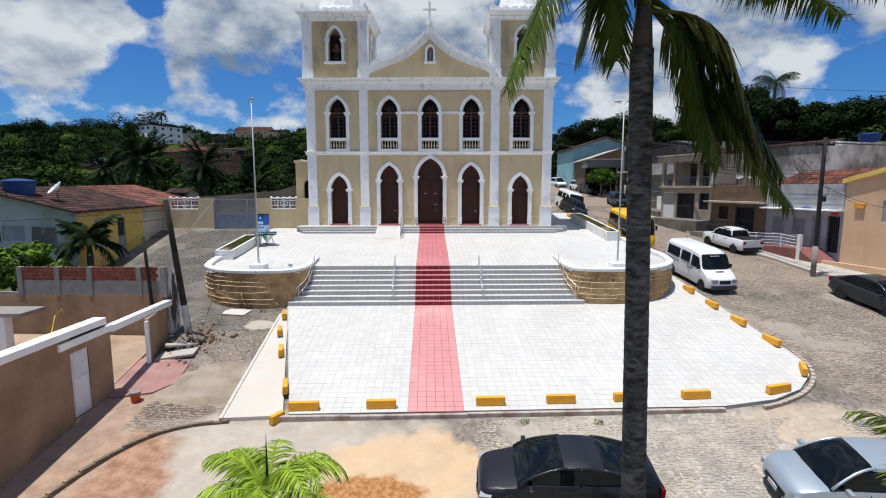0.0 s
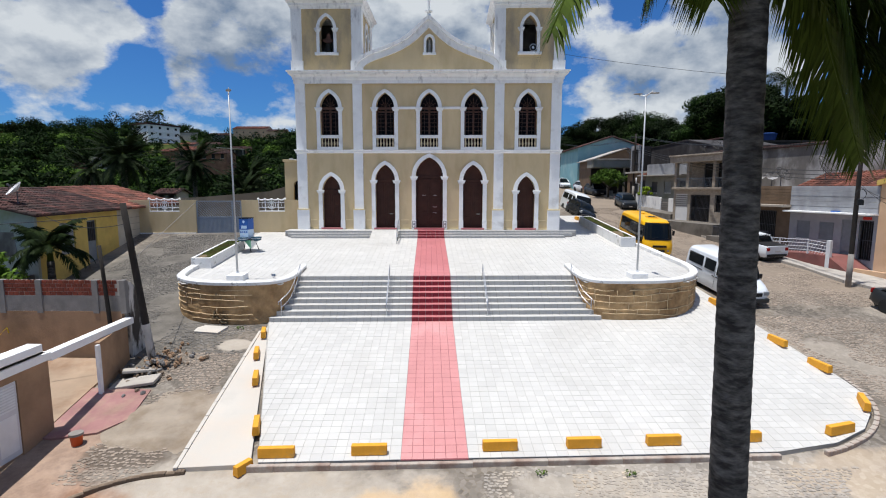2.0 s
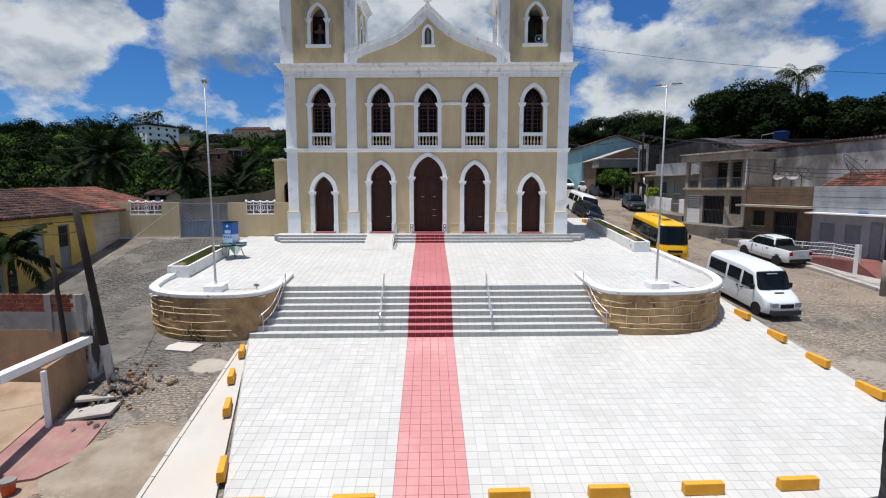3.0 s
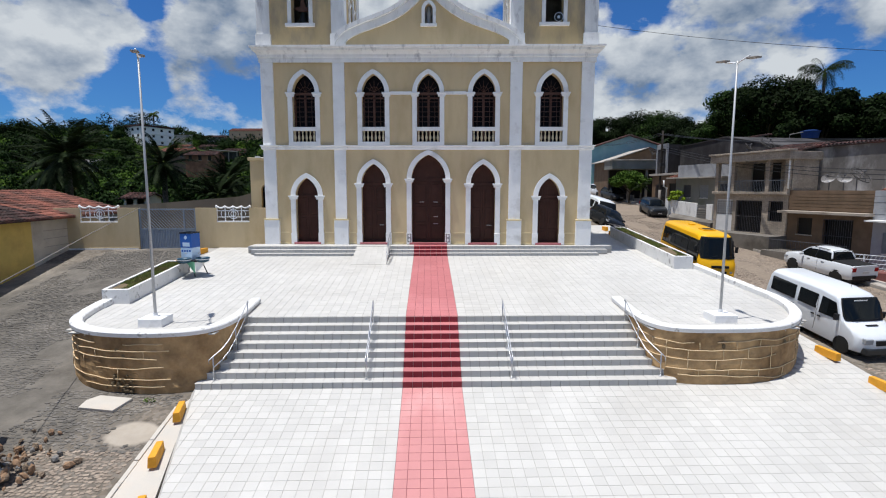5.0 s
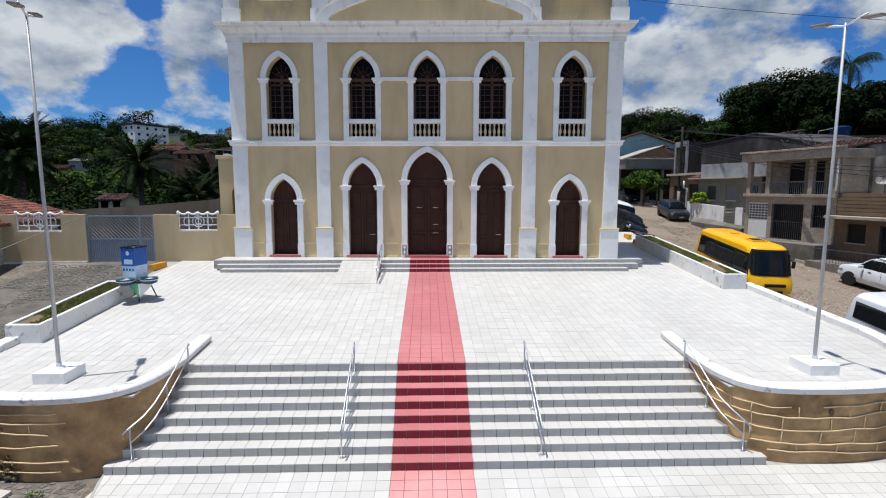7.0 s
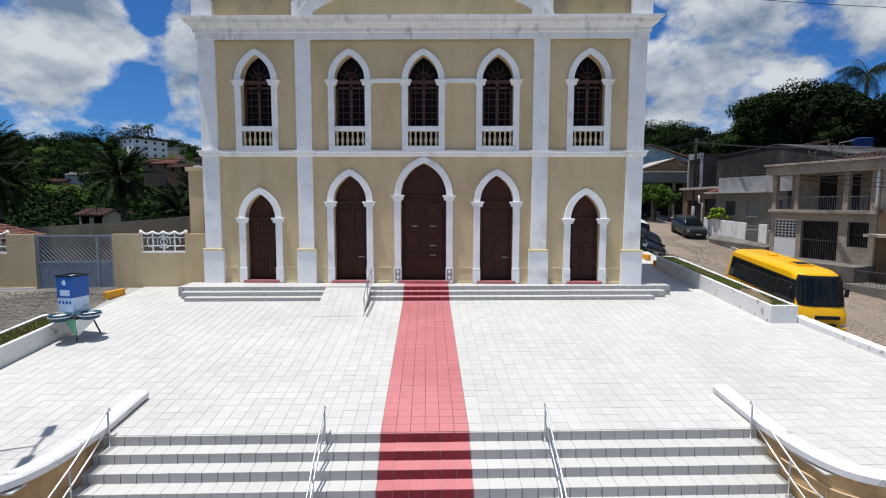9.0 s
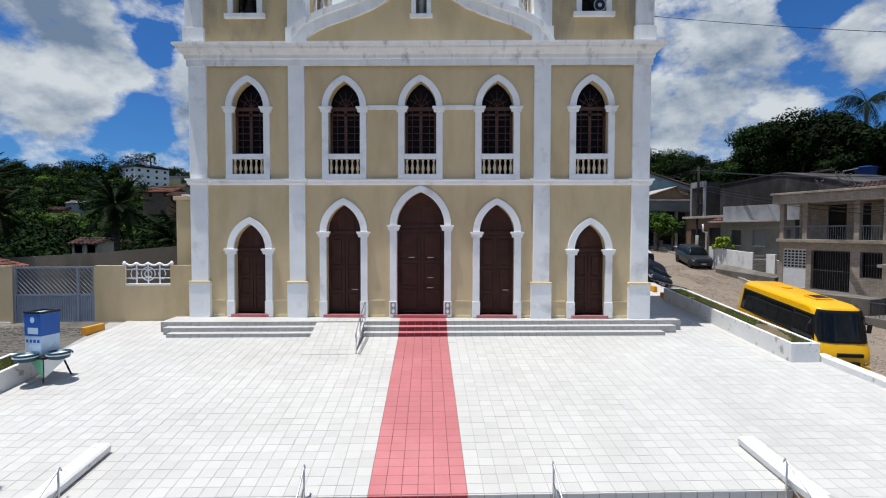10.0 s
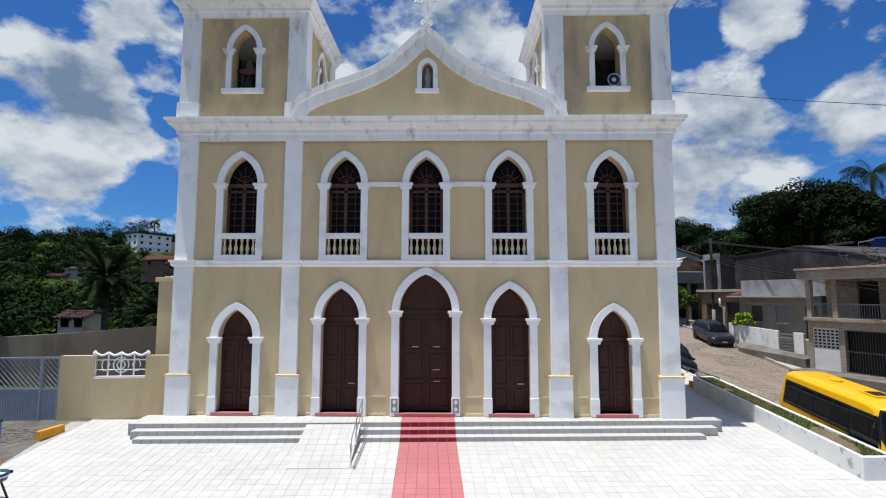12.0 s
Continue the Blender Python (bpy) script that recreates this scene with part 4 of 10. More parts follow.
def pediment():
    """Curving gable between the towers, with a moulded white rim and a niche."""
    top = [(-5.14, 13.53), (-5.06, 13.78), (-4.9, 14.06), (-4.66, 14.32), (-4.3, 14.56), (-3.8, 14.78), (-3.2, 14.98), (-2.6, 15.19), (-2.05, 15.42), (-1.55, 15.71), (-1.1, 16.05), (-0.7, 16.42), (-0.35, 16.76), (0.0, 17.02)]
    top = top + [(-x, z) for x, z in top[-2::-1]]
    top = [(x + 0.04, z) for x, z in top]
    hole = arch(0.08, 0.21, 14.72, 15.45, 0.30)
    field = Geo().holed([(x * 0.985, z - 0.1) for x, z in top], [hole[::-1]], 0.05, 0.45)
    field_part = part("gable_wall", field, OCHRE, church, "ochre curved gable")
    n = len(top)
    for name, w, lift, y0, y1 in (("gable_moulding", 0.56, 0.0, -0.12, 0.5), ("gable_capping", 0.17, 0.05, -0.26, 0.58)):
        outer, inner = [], []
        for i, (x, z) in enumerate(top):
            a, b = top[max(0, i - 1)], top[min(n - 1, i + 1)]
            d = Vector((b[0] - a[0], b[1] - a[1])).normalized()
            nx, nz = -d.y, d.x
            k = 1.0 if i != n // 2 else 1.28
            outer.append((x + nx * lift, z + nz * lift))
            inner.append((x - nx * w * k, z - nz * w * k))
        part(name, Geo().prism(outer + inner[::-1], "xz", y0, y1), WHITEOLD, church, "weathered white gable moulding", bevel=0.012)
    part("niche_frame", trim_ring(0.08, 0.21, 14.72, 15.45, 0.30, 0.17, -0.06, 0.06), WHITEW, church, bevel=0.01)
    part("niche_sill", Geo().box((-0.36, -0.09, 14.58), (0.52, 0.06, 14.72)), WHITEW, church, bevel=0.01)
    part("niche_back", Geo().box((-0.3, 0.38, 14.6), (0.46, 0.44, 15.9)), GREYTILE, church)
    g = Geo().lathe([(0.13, 0), (0.15, 0.1), (0.11, 0.3), (0.13, 0.5), (0.14, 0.62), (0.06, 0.72), (0.08, 0.80), (0.085, 0.88), (0.03, 0.95)], 12, (0.08, 0.25, 14.72))
    part("niche_figure", g, GREYTILE, church, "small grey stone figure in a niche", smooth=True)
    # cross on its pedestal
    g = Geo().lathe([(0.20, 0), (0.20, 0.18), (0.13, 0.25), (0.10, 0.36), (0.24, 0.44), (0.24, 0.50), (0.1, 0.54)], 14, (0.04, 0.15, 16.92))
    cross = part("cross", g, WHITEW, church, "white cross on the gable", smooth=False)
    part("upright", Geo().box((-0.04, 0.08, 17.4), (0.12, 0.22, 18.85)), WHITEW, cross, bevel=0.02)
    part("cross_arm", Geo().box((-0.44, 0.085, 18.24), (0.52, 0.215, 18.39)), WHITEW, cross, bevel=0.02)


def tower(x0, x1, name, left):
    """Belfry: four walls with pointed openings, corner pilasters, cornice, scalloped parapet and spire."""
    cx, dep, z0, z1 = (x0 + x1) / 2, 4.3, 13.5, 17.62
    tw = part(name, Geo().box((x0 + 0.05, 0.05, z0 - 0.05), (x1 - 0.05, dep - 0.05, z0 + 0.02)), OCHRE, church, "square belfry with ochre walls and white corner pilasters")
    wx = x1 - x0
    a, zb, zs, h = 0.47, 14.75, 16.28, 0.78
    for k in range(4):
        # wall k seen from outside, its middle at the origin
        side = wx if k % 2 == 0 else dep
        half = side / 2
        m = Matrix.Translation((cx, dep / 2, 0)) @ Matrix.Rotation(math.pi / 2 * k, 4, "Z") @ Matrix.Translation((0, -(dep if k % 2 == 0 else wx) / 2, 0))
        hole = arch(0, a, zb, zs, h)
        open_here = k in (0, 3, 1)
        ins = 0 if k % 2 == 0 else 0.5
        wall = Geo().holed([(-half + ins, z0), (-half + ins, z1), (half - ins, z1), (half - ins, z0)], [hole[::-1]] if open_here else [], 0.0, 0.5, m)
        part("belfry_wall", wall, OCHREOLD, tw, "weathered ochre plaster with grey and bare patches")
        # inner faces carry the belfry's interior shade in their dark colour
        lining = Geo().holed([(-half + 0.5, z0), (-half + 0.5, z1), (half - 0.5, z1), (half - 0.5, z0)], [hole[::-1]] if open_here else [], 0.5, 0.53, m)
        part("wall_lining", lining, BELFRYSHADE, tw, "inner face coloured dark for belfry shade")
        if open_here:
            part("opening_trim", trim_ring(0, a, zb - 0.05, zs, h, 0.20, -0.09, 0.0), WHITEOLD, tw, bevel=0.01, m=m)
            for c0, c1 in ((-a - 0.24, -a + 0.02), (a - 0.02, a + 0.24)):
                g = Geo()
                capital(g, c0, c1, zs + 0.02, -0.08)
                part("capital", g, WHITEOLD, tw, m=m)
            part("sill", Geo().box((-a - 0.32, -0.16, zb - 0.18), (a + 0.32, 0.5, zb - 0.003)), WHITEOLD, tw, bevel=0.015, m=m)
    for sx in (0, 1):
        for sy in (0, 1):
            px, py = (x0 - 0.08, x0 + 0.62) if sx == 0 else (x1 - 0.62, x1 + 0.08), (-0.09, 0.6) if sy == 0 else (dep - 0.6, dep + 0.09)
            part("corner_pilaster", Geo().box((px[0], py[0], 14.2), (px[1], py[1], z1)), WHITEOLD, tw, "weathered white corner pilaster", bevel=0.012)
            part("corner_base", Geo().box((px[0] - 0.06, py[0] - 0.06, z0), (px[1] + 0.06, py[1] + 0.06, 14.2)), WHITEOLD, tw, bevel=0.012)
    ring = [(x0 - 0.1, -0.1, z1), (x1 + 0.1, -0.1, z1), (x1 + 0.1, dep + 0.1, z1), (x0 - 0.1, dep + 0.1, z1)]
    prof = [(-0.3, -0.1), (0.0, -0.1), (0.03, 0.04), (0.10, 0.10), (0.10, 0.2), (0.26, 0.36), (0.30, 0.42), (0.30, 0.50), (-0.3, 0.55)]
    part("tower_cornice", Geo().sweep(ring, prof, closed=True), WHITEOLD, tw, "weathered white cornice")
    part("belfry_ceiling", Geo().box((x0, 0, z1), (x1, dep, z1 + 0.5)), WHITEOLD, tw)
    # scalloped parapet
    def scallops(length):
        pts, n = [(-length / 2, 0)], int(length / 0.62)
        for i in range(n):
            c = -length / 2 + (i + 0.5) * length / n
            r = length / n / 2
            pts += [(c - r * math.cos(math.pi * j / 6), 0.16 + 0.20 * math.sin(math.pi * j / 6)) for j in range(7)]
        return pts + [(length / 2, 0)]
    for k in range(4):
        side, off = (wx, dep) if k % 2 == 0 else (dep, wx)
        m = Matrix.Translation((cx, dep / 2, z1 + 0.52)) @ Matrix.Rotation(math.pi / 2 * k, 4, "Z") @ Matrix.Translation((0, -off / 2 - 0.02, 0))
        part("parapet", Geo().prism(scallops(side), "xz", 0, 0.16, m), WHITEOLD, tw, "scalloped white parapet")
    for sx in (x0 + 0.05, x1 - 0.05):
        for sy in (0.05, dep - 0.05):
            part("corner_block", Geo().prism([(-0.22, 0), (-0.22, 0.30), (0, 0.62), (0.22, 0.30), (0.22, 0)], "xz", -0.2, 0.2, pose(sx, sy, z1 + 0.52)), WHITEOLD, tw, bevel=0.02)
    part("spire", Geo().lathe([(2.0, 0), (1.98, 0.25), (1.72, 0.7), (1.5, 1.4), (1.15, 2.6), (0.7, 4.0), (0.2, 5.4), (0.02, 5.9)], 8, (cx, dep / 2, z1 + 0.5)), WHITEOLD, tw, "white tapering spire")
    return cx


def church_bell(cx):
    b = thing("church_bell", "dark bronze bell hanging from a wooden yoke in the belfry", "bell", m=pose(cx + 0.04, 0.42, 14.78))
    part("bell_body", Geo().lathe([(0.30, 0.10), (0.285, 0.15), (0.22, 0.30), (0.175, 0.46), (0.155, 0.58), (0.10, 0.66), (0.02, 0.70)], 20), BRONZE, b, smooth=True)
    part("yoke", Geo().prism([(-0.38, 0.80), (-0.14, 0.70), (0.14, 0.70), (0.38, 0.80), (0.38, 0.90), (0.15, 0.95), (0.09, 1.30), (-0.09, 1.30), (-0.15, 0.95), (-0.38, 0.90)], "xz", -0.08, 0.08), WOODWIN, b, "dark wooden yoke", bevel=0.015)
    part("axle", Geo().tube([(-0.6, 0, 0.85), (0.6, 0, 0.85)], 0.03, 8), RUST, b)
    part("clapper", Geo().tube([(0, 0, 0.6), (0, 0, 0.10)], 0.02, 6).lathe([(0.01, 0.0), (0.05, 0.04), (0.05, 0.10), (0.01, 0.14)], 8), RUST, b)


def horn_speaker():
    s = thing("horn_loudspeaker", "grey metal horn loudspeaker in the belfry opening", "loudspeaker", m=pose(6.95, 0.1, 15.02, 90, 0, 0))
    part("horn", Geo().lathe([(0.05, -0.35), (0.07, -0.15), (0.12, 0.02), (0.22, 0.14), (0.24, 0.15), (0.24, 0.17), (0.21, 0.155)], 20), STEEL, s, smooth=True)
    # dark disc in the mouth paints the horn's interior shade
    part("throat", Geo().lathe([(0.205, 0.150), (0.205, 0.158), (0.09, 0.162), (0.07, 0.15)], 20), BRONZE, s, "dark disc for the shaded inside of the horn")
    part("driver", Geo().lathe([(0.02, -0.48), (0.1, -0.46), (0.1, -0.34), (0.05, -0.32)], 14), RUST, s)
    part("bracket", Geo().tube([(0.0, -0.28, -0.2), (0.0, -0.05, -0.25), (0.0, 0.0, -0.2)], 0.02, 6), RUST, s)


# limewash darkened to paint in the shade inside the belfries
BELFRYSHADE = mat("shade_dark_limewash", (0.16, 0.155, 0.15), 0.95, var=0.25, scale=1.2, second=(0.07, 0.068, 0.065), second_at=0.52, second_scale=0.8)
GREYTILE = mat("grey_stone", (0.30, 0.30, 0.30), 0.8, var=0.15)
CLAYTILE = mat("clay_roof_tile", (0.082, 0.036, 0.031), 0.9, var=0.35, scale=1.6, bump=0.3, per_object=0.12, per_island=0.6, second=(0.045, 0.03, 0.027), second_at=0.50, second_soft=0.07, second_scale=1.1, grain=0.15, grain_scale=9)
church_walls()
for i, (cx, a, zs, h) in enumerate(DOORS):
    panel_door(cx, a, zs, h, i == 2)
for cx in WINDOWS:
    church_window(cx)
pediment()
church_bell(tower(-9.05, -4.5, "bell_tower", True))
tower(4.5, 8.95, "bell_tower", False)
horn_speaker()


def church_steps():
    """Three low steps along the front, with a ramp up the left of the red strip."""
    st = thing("church_steps", "three low tiled steps along the church front with a ramp", "steps", kind="structure", m=SQUARE)
    zt = FLOOR - 0.02
    rng = random.Random(4)
    for i in range(3):
        v0, z1, u0, u1 = 11.8 + 0.34 * i, zt - 0.155 * (2 - i), (-9.28, -9.55, -9.82)[i], (9.02, 9.6, 9.95)[i]
        body = Geo().box((u0, v0 + 0.02, z1 - 0.6), (u1, v0 + (0.5 if i < 2 else 1.2), z1 - 0.012))
        s = part("step", body, GROUT, st)
        for k in range(math.floor(u0 / TILE), math.ceil(u1 / TILE)):
            a, b = max(u0, k * TILE) + 0.004, min(u1, (k + 1) * TILE) - 0.004
            if b - a < 0.03:
                continue
            red = -3 <= k < 3
            part("riser_tile", Geo().box((a + 0.006, v0, z1 - 0.19), (b - 0.006, v0 + 0.02, z1 - 0.018)), REDRISER if red else GREYRISER, s, fix=False)
            for q in range(1 if i < 2 else 4):
                tile = Geo().box((a, v0 - 0.012 + q * TILE + (0.004 if q else 0), z1 - 0.014), (b, v0 + (0.34 if i < 2 else 0.296) + q * TILE, z1 + rng.uniform(-0.001, 0.002)))
                part("tread_tile", tile, TILER if red else TILEW, s, fix=False)
    ramp = Geo().prism([(9.9, terrace_z(9.9) + 0.012), (12.2, zt + 0.008), (12.2, 1.9), (9.9, 1.9)], "yz", -3.95, -2.2)
    rb = part("ramp", ramp, GROUT, st, "white tiled ramp")
    g = Geo()
    for i in range(6):
        for j in range(8):
            u0, v0 = -3.95 + i * 0.2917, 9.92 + j * 0.285
            slab_tile(g, [(u0 + 0.004, v0 + 0.004), (u0 + 0.288, v0 + 0.004), (u0 + 0.288, v0 + 0.281), (u0 + 0.004, v0 + 0.281)],
                      lambda v: terrace_z(9.9) + 0.012 + (v - 9.9) / 2.3 * (zt - 0.004 - terrace_z(9.9)), 0.010)
    tagged(part("ramp_tiles", g, TILEW, rb, fix=False), kind="stuff")


church_steps()


# ---- on and round the square ----
METALW = mat("white_metal", (0.72, 0.73, 0.74), 0.45, metal=0.1, var=0.06)
DARKMETAL = mat("dark_metal", (0.03, 0.032, 0.035), 0.5, metal=0.5, var=0.1)
POLEDARK = mat("dark_weathered_pole", (0.026, 0.022, 0.019), 0.9, var=0.25, scale=3, bump=0.5, bscale=20)
GREYCON = mat("pole_concrete", (0.24, 0.22, 0.20), 0.9, var=0.15, scale=2, bump=0.3)
GATEGREY = mat("grey_gate_paint", (0.27, 0.31, 0.36), 0.55, var=0.08, scale=2)
BLUE = mat("blue_print", (0.03, 0.12, 0.42), 0.4, var=0.05)
PALEBLUE = mat("pale_blue_print", (0.55, 0.70, 0.85), 0.4, var=0.05)
TEALP = mat("teal_basin", (0.02, 0.07, 0.11), 0.4, var=0.08)
GREENP = mat("green_print", (0.16, 0.42, 0.26), 0.5, var=0.05)
TERRA = mat("orange_plastic", (0.55, 0.10, 0.03), 0.5, var=0.1)


def yellow_block(u, v, turn, length=0.95, zf=low_z):
    b = thing("kerb_block", "yellow-painted concrete block on the edge of the paving", "kerb block", group="yellow edge blocks", m=SQUARE @ pose(u, v, zf(v) + 0.012, 0, 0, turn))
    h = length / 2
    g = Geo().prism([(-0.10, 0), (0.10, 0), (0.08, 0.27), (-0.08, 0.27)], "yz", -h, h)
    part("block_body", g, YELLOWB, b, bevel=0.018)


for u, v, t in ((-4.2, -8.78, 1), (-1.75, -8.72, 1), (1.78, -8.62, 1), (4.1, -8.55, 1), (6.35, -8.48, 1), (8.68, -8.38, 2), (11.7, -8.08, 15), (13.55, -6.75, 60),
                (13.95, -4.4, 92), (13.78, -2.4, 91), (13.68, -0.4, 90), (13.62, 1.75, 90), (13.55, 4.1, 90)):
    yellow_block(u, v, t)
for u, v in ((-6.9, -1.35), (-6.6, -3.12), (-6.03, -4.93), (-5.12, -7.6)):
    yellow_block(u, v, 105, 0.8)
yellow_block(-4.95, -9.15, 60, 0.5, lambda v: low_z(v) - 0.16)
yellow_block(-12.25, 9.9, 72, 0.9, terrace_z)
yellow_block(-12.3, 12.5, 80, 0.9, terrace_z)


OLDKERB = mat("earthy_kerb", (0.17, 0.125, 0.09), 0.95, var=0.3, scale=4, bump=0.6, second=(0.30, 0.23, 0.16), second_at=0.55, second_scale=2)


KERBPALE = mat("dusty_kerb", (0.42, 0.37, 0.32), 0.95, var=0.2, scale=2, bump=0.5, second=(0.28, 0.19, 0.15), second_at=0.55, second_scale=1.2, grain=0.15)


def kerbs():
    k = thing("front_kerb", "worn grey concrete kerb round the square", "kerb", kind="structure", m=SQUARE)
    path = round_path([(-4.9, -9.12), (-2, -9.1), (2, -9.05), (6, -9.0), (9.35, -8.95)], 1)
    rng = random.Random(2)
    for line in (path, round_path([(10.7, -8.85), (11.5, -8.62), (12.7, -8.05), (13.75, -7.1), (14.32, -6.0), (14.38, -5.0)], 2)):
        d = dense(line, 2.4)
        for (ax, ay), (bx, by) in zip(d, d[1:]):
            ln = math.hypot(bx - ax, by - ay)
            if ln < 0.05:
                continue
            g = Geo().box((0.0, -0.07, -0.45), (ln + 0.004, 0.07, 0.012 + rng.uniform(-0.012, 0.008)))
            part("kerb_stone", g, KERBPALE, k, bevel=0.025, m=pose(ax, ay, low_z(ay), 0, 0, math.degrees(math.atan2(by - ay, bx - ax))))
    # pale concrete strip beside the tiles
    s = thing("concrete_strip", "smooth pale concrete strip beside the tiled square", "pavement", kind="structure", m=SQUARE)
    g = Geo().prism([(-7.15, -0.9), (-6.62, -9.15), (-4.8, -9.05), (-7.0, -0.35)], "xy", 0, 1)
    g.v = [(x, y, low_z(y) + (-0.3 if i < 4 else 0.0)) for i, (x, y, z) in enumerate(g.v)]
    part("strip", g, PALEC, s, bevel=0.01)
    g = Geo()
    d = dense([(-7.18, -0.9), (-6.67, -9.2)], 0.7)
    for (ax, ay), (bx, by) in zip(d, d[1:]):
        part("edging_stone", Geo().box((0.006, -0.06, -0.3), (math.hypot(bx - ax, by - ay) - 0.006, 0.05, 0.035 + rng.uniform(-0.01, 0.01))), PALEC, s, bevel=0.015,
             m=pose(ax, ay, low_z(ay), 0, math.degrees(math.atan(SLOPE)), math.degrees(math.atan2(by - ay, bx - ax))))
    # old kerb curving through the sand
    old = thing("old_kerb", "low dark worn kerb curving across the sandy street", "kerb", kind="structure")
    pts = round_path([(-5.2, -22.75), (-6.4, -22.95), (-7.4, -23.6), (-8.1, -24.9), (-8.5, -26.6), (-8.7, -29.0)], 2)
    d = dense(pts, 0.5)
    for (ax, ay), (bx, by) in zip(d, d[1:]):
        ln = math.hypot(bx - ax, by - ay)
        if ln > 0.04:
            part("kerb_stone", Geo().box((0, -0.07, -0.3), (ln, 0.07, 0.055 + rng.uniform(-0.025, 0.015))), OLDKERB, old, bevel=0.02,
                 m=pose(ax, ay, ground_z(ax, ay), 0, 0, math.degrees(math.atan2(by - ay, bx - ax))))
    slab = thing("loose_slab", "pale broken concrete slab lying in the street", "slab", m=pose(-8.5, -14.3, ground_z(-8.5, -14.3), 8))
    part("slab_body", Geo().prism([(-0.62, -0.28), (0.45, -0.42), (0.62, 0.22), (-0.42, 0.36), (-0.66, 0.1)], "xy", -0.05, 0.06), PALEC, slab, bevel=0.015)


kerbs()


def parapets():
    """Low white walls along the terrace sides behind the bastions, and the long planters."""
    for name, u0, v0, v1, u1 in (("terrace_wall_1", -12.12, 3.4, 4.0, -12.12), ("terrace_wall_2", 13.37, 4.1, 9.2, 12.98)):
        w = thing(name, "low chipped white wall along the terrace edge", "wall", kind="structure", m=SQUARE)
        s = -1 if u0 < 0 else 1
        g = Geo()
        a, b = (u0, u1)
        g.v = [(a, v0, 0), (a - s * 0.36, v0, 0), (b - s * 0.36, v1, 0), (b, v1, 0)]
        g.v = [(x, y, terrace_z(y) - 1.6) for x, y, z in g.v] + [(x, y, terrace_z(y) + 0.21) for x, y, z in g.v]
        g.f = [(0, 1, 2, 3), (4, 5, 6, 7), (0, 1, 5, 4), (1, 2, 6, 5), (2, 3, 7, 6), (3, 0, 4, 7)]
        part("wall_body", g, COPE, w, bevel=0.02)


def planter(name, u0, u1, v0, v1, h, label, seed):
    p = thing(name, label, "planter", kind="structure", m=SQUARE)
    t = 0.12
    for x0, y0, x1, y1 in ((u0, v0, u1, v0 + t), (u0, v1 - t, u1, v1), (u0, v0 + t, u0 + t, v1 - t), (u1 - t, v0 + t, u1, v1 - t)):
        g = Geo().box((x0, y0, 0), (x1, y1, 1))
        g.v = [(x, y, terrace_z(y) - 1.6 if z == 0 else terrace_z(y) + h) for x, y, z in g.v]
        part("planter_wall", g, COPE, p, bevel=0.02)
    g = Geo().box((u0 + t, v0 + t, 0), (u1 - t, v1 - t, 1))
    g.v = [(x, y, terrace_z(y) - 0.5 if z == 0 else terrace_z(y) + h - 0.07) for x, y, z in g.v]
    part("soil", g, SOILG, p)
    rng = random.Random(seed)
    g = Geo()
    n = int((v1 - v0) * 950)
    for _ in range(n):
        u, v = rng.uniform(u0 + t, u1 - t), rng.uniform(v0 + t, v1 - t)
        if noise.noise((u * 0.8, v * 0.5, seed)) < -0.3:
            continue
        a, hh, z = rng.uniform(0, 6.28), rng.uniform(0.04, 0.11), terrace_z(v) + h - 0.08
        dx, dy = math.cos(a) * 0.018, math.sin(a) * 0.018
        g.add([(u - dx, v - dy, z), (u + dx, v + dy, z), (u + rng.uniform(-.04, .04), v + rng.uniform(-.04, .04), z + hh)], [(0, 1, 2)])
    tagged(part("grass", g, GRASS, p, "short green grass", fix=False), kind="stuff")


parapets()
planter("planter_1", -12.15, -11.15, 3.9, 8.6, 0.55, "long white planter with patchy grass beside the terrace", 1)
planter("planter_2", 11.66, 12.6, 8.9, 17.5, 0.62, "long white planter with short grass beside the terrace", 2)


POLEGREY = mat("galvanised_pole", (0.42, 0.43, 0.44), 0.5, metal=0.3, var=0.1, scale=2)


def lamp_post(u, v, name_turn):
    lp = thing("street_lamp", "tall white pole with two flat lamp heads on a white plinth", "street lamp", group="terrace lamps", m=SQUARE @ pose(u, v, terrace_z(v) + 0.01, 0, 0, name_turn))
    part("plinth", Geo().box((-0.37, -0.37, -0.1), (0.37, 0.37, 0.27)), WHITEW, lp, bevel=0.02, m=pose(0, 0, 0, 0, 0, -name_turn))
    part("pole", Geo().tube([(0, 0, 0.26), (0, 0, 4.5), (0, 0, 8.4)], 0.047, 12, 0.028), POLEGREY, lp, smooth=True)
    part("base_plate", Geo().lathe([(0.13, 0.255), (0.13, 0.29), (0.07, 0.31), (0.065, 0.4)], 12), METALW, lp)
    for s in (-1, 1):
        arm = part("arm", Geo().tube([(0, 0, 8.32), (s * 0.25, 0, 8.40), (s * 0.5, 0, 8.45)], 0.025, 8), METALW, lp, smooth=True)
        part("lamp_head", Geo().box((0.42, -0.10, -0.03), (0.86, 0.10, 0.03)), GREYCON, arm, bevel=0.02, m=pose(0, 0, 8.44, 0, -8 if s > 0 else 8, 0 if s > 0 else 180))


lamp_post(-8.93, 1.5, 112)
lamp_post(9.65, 1.55, 100)


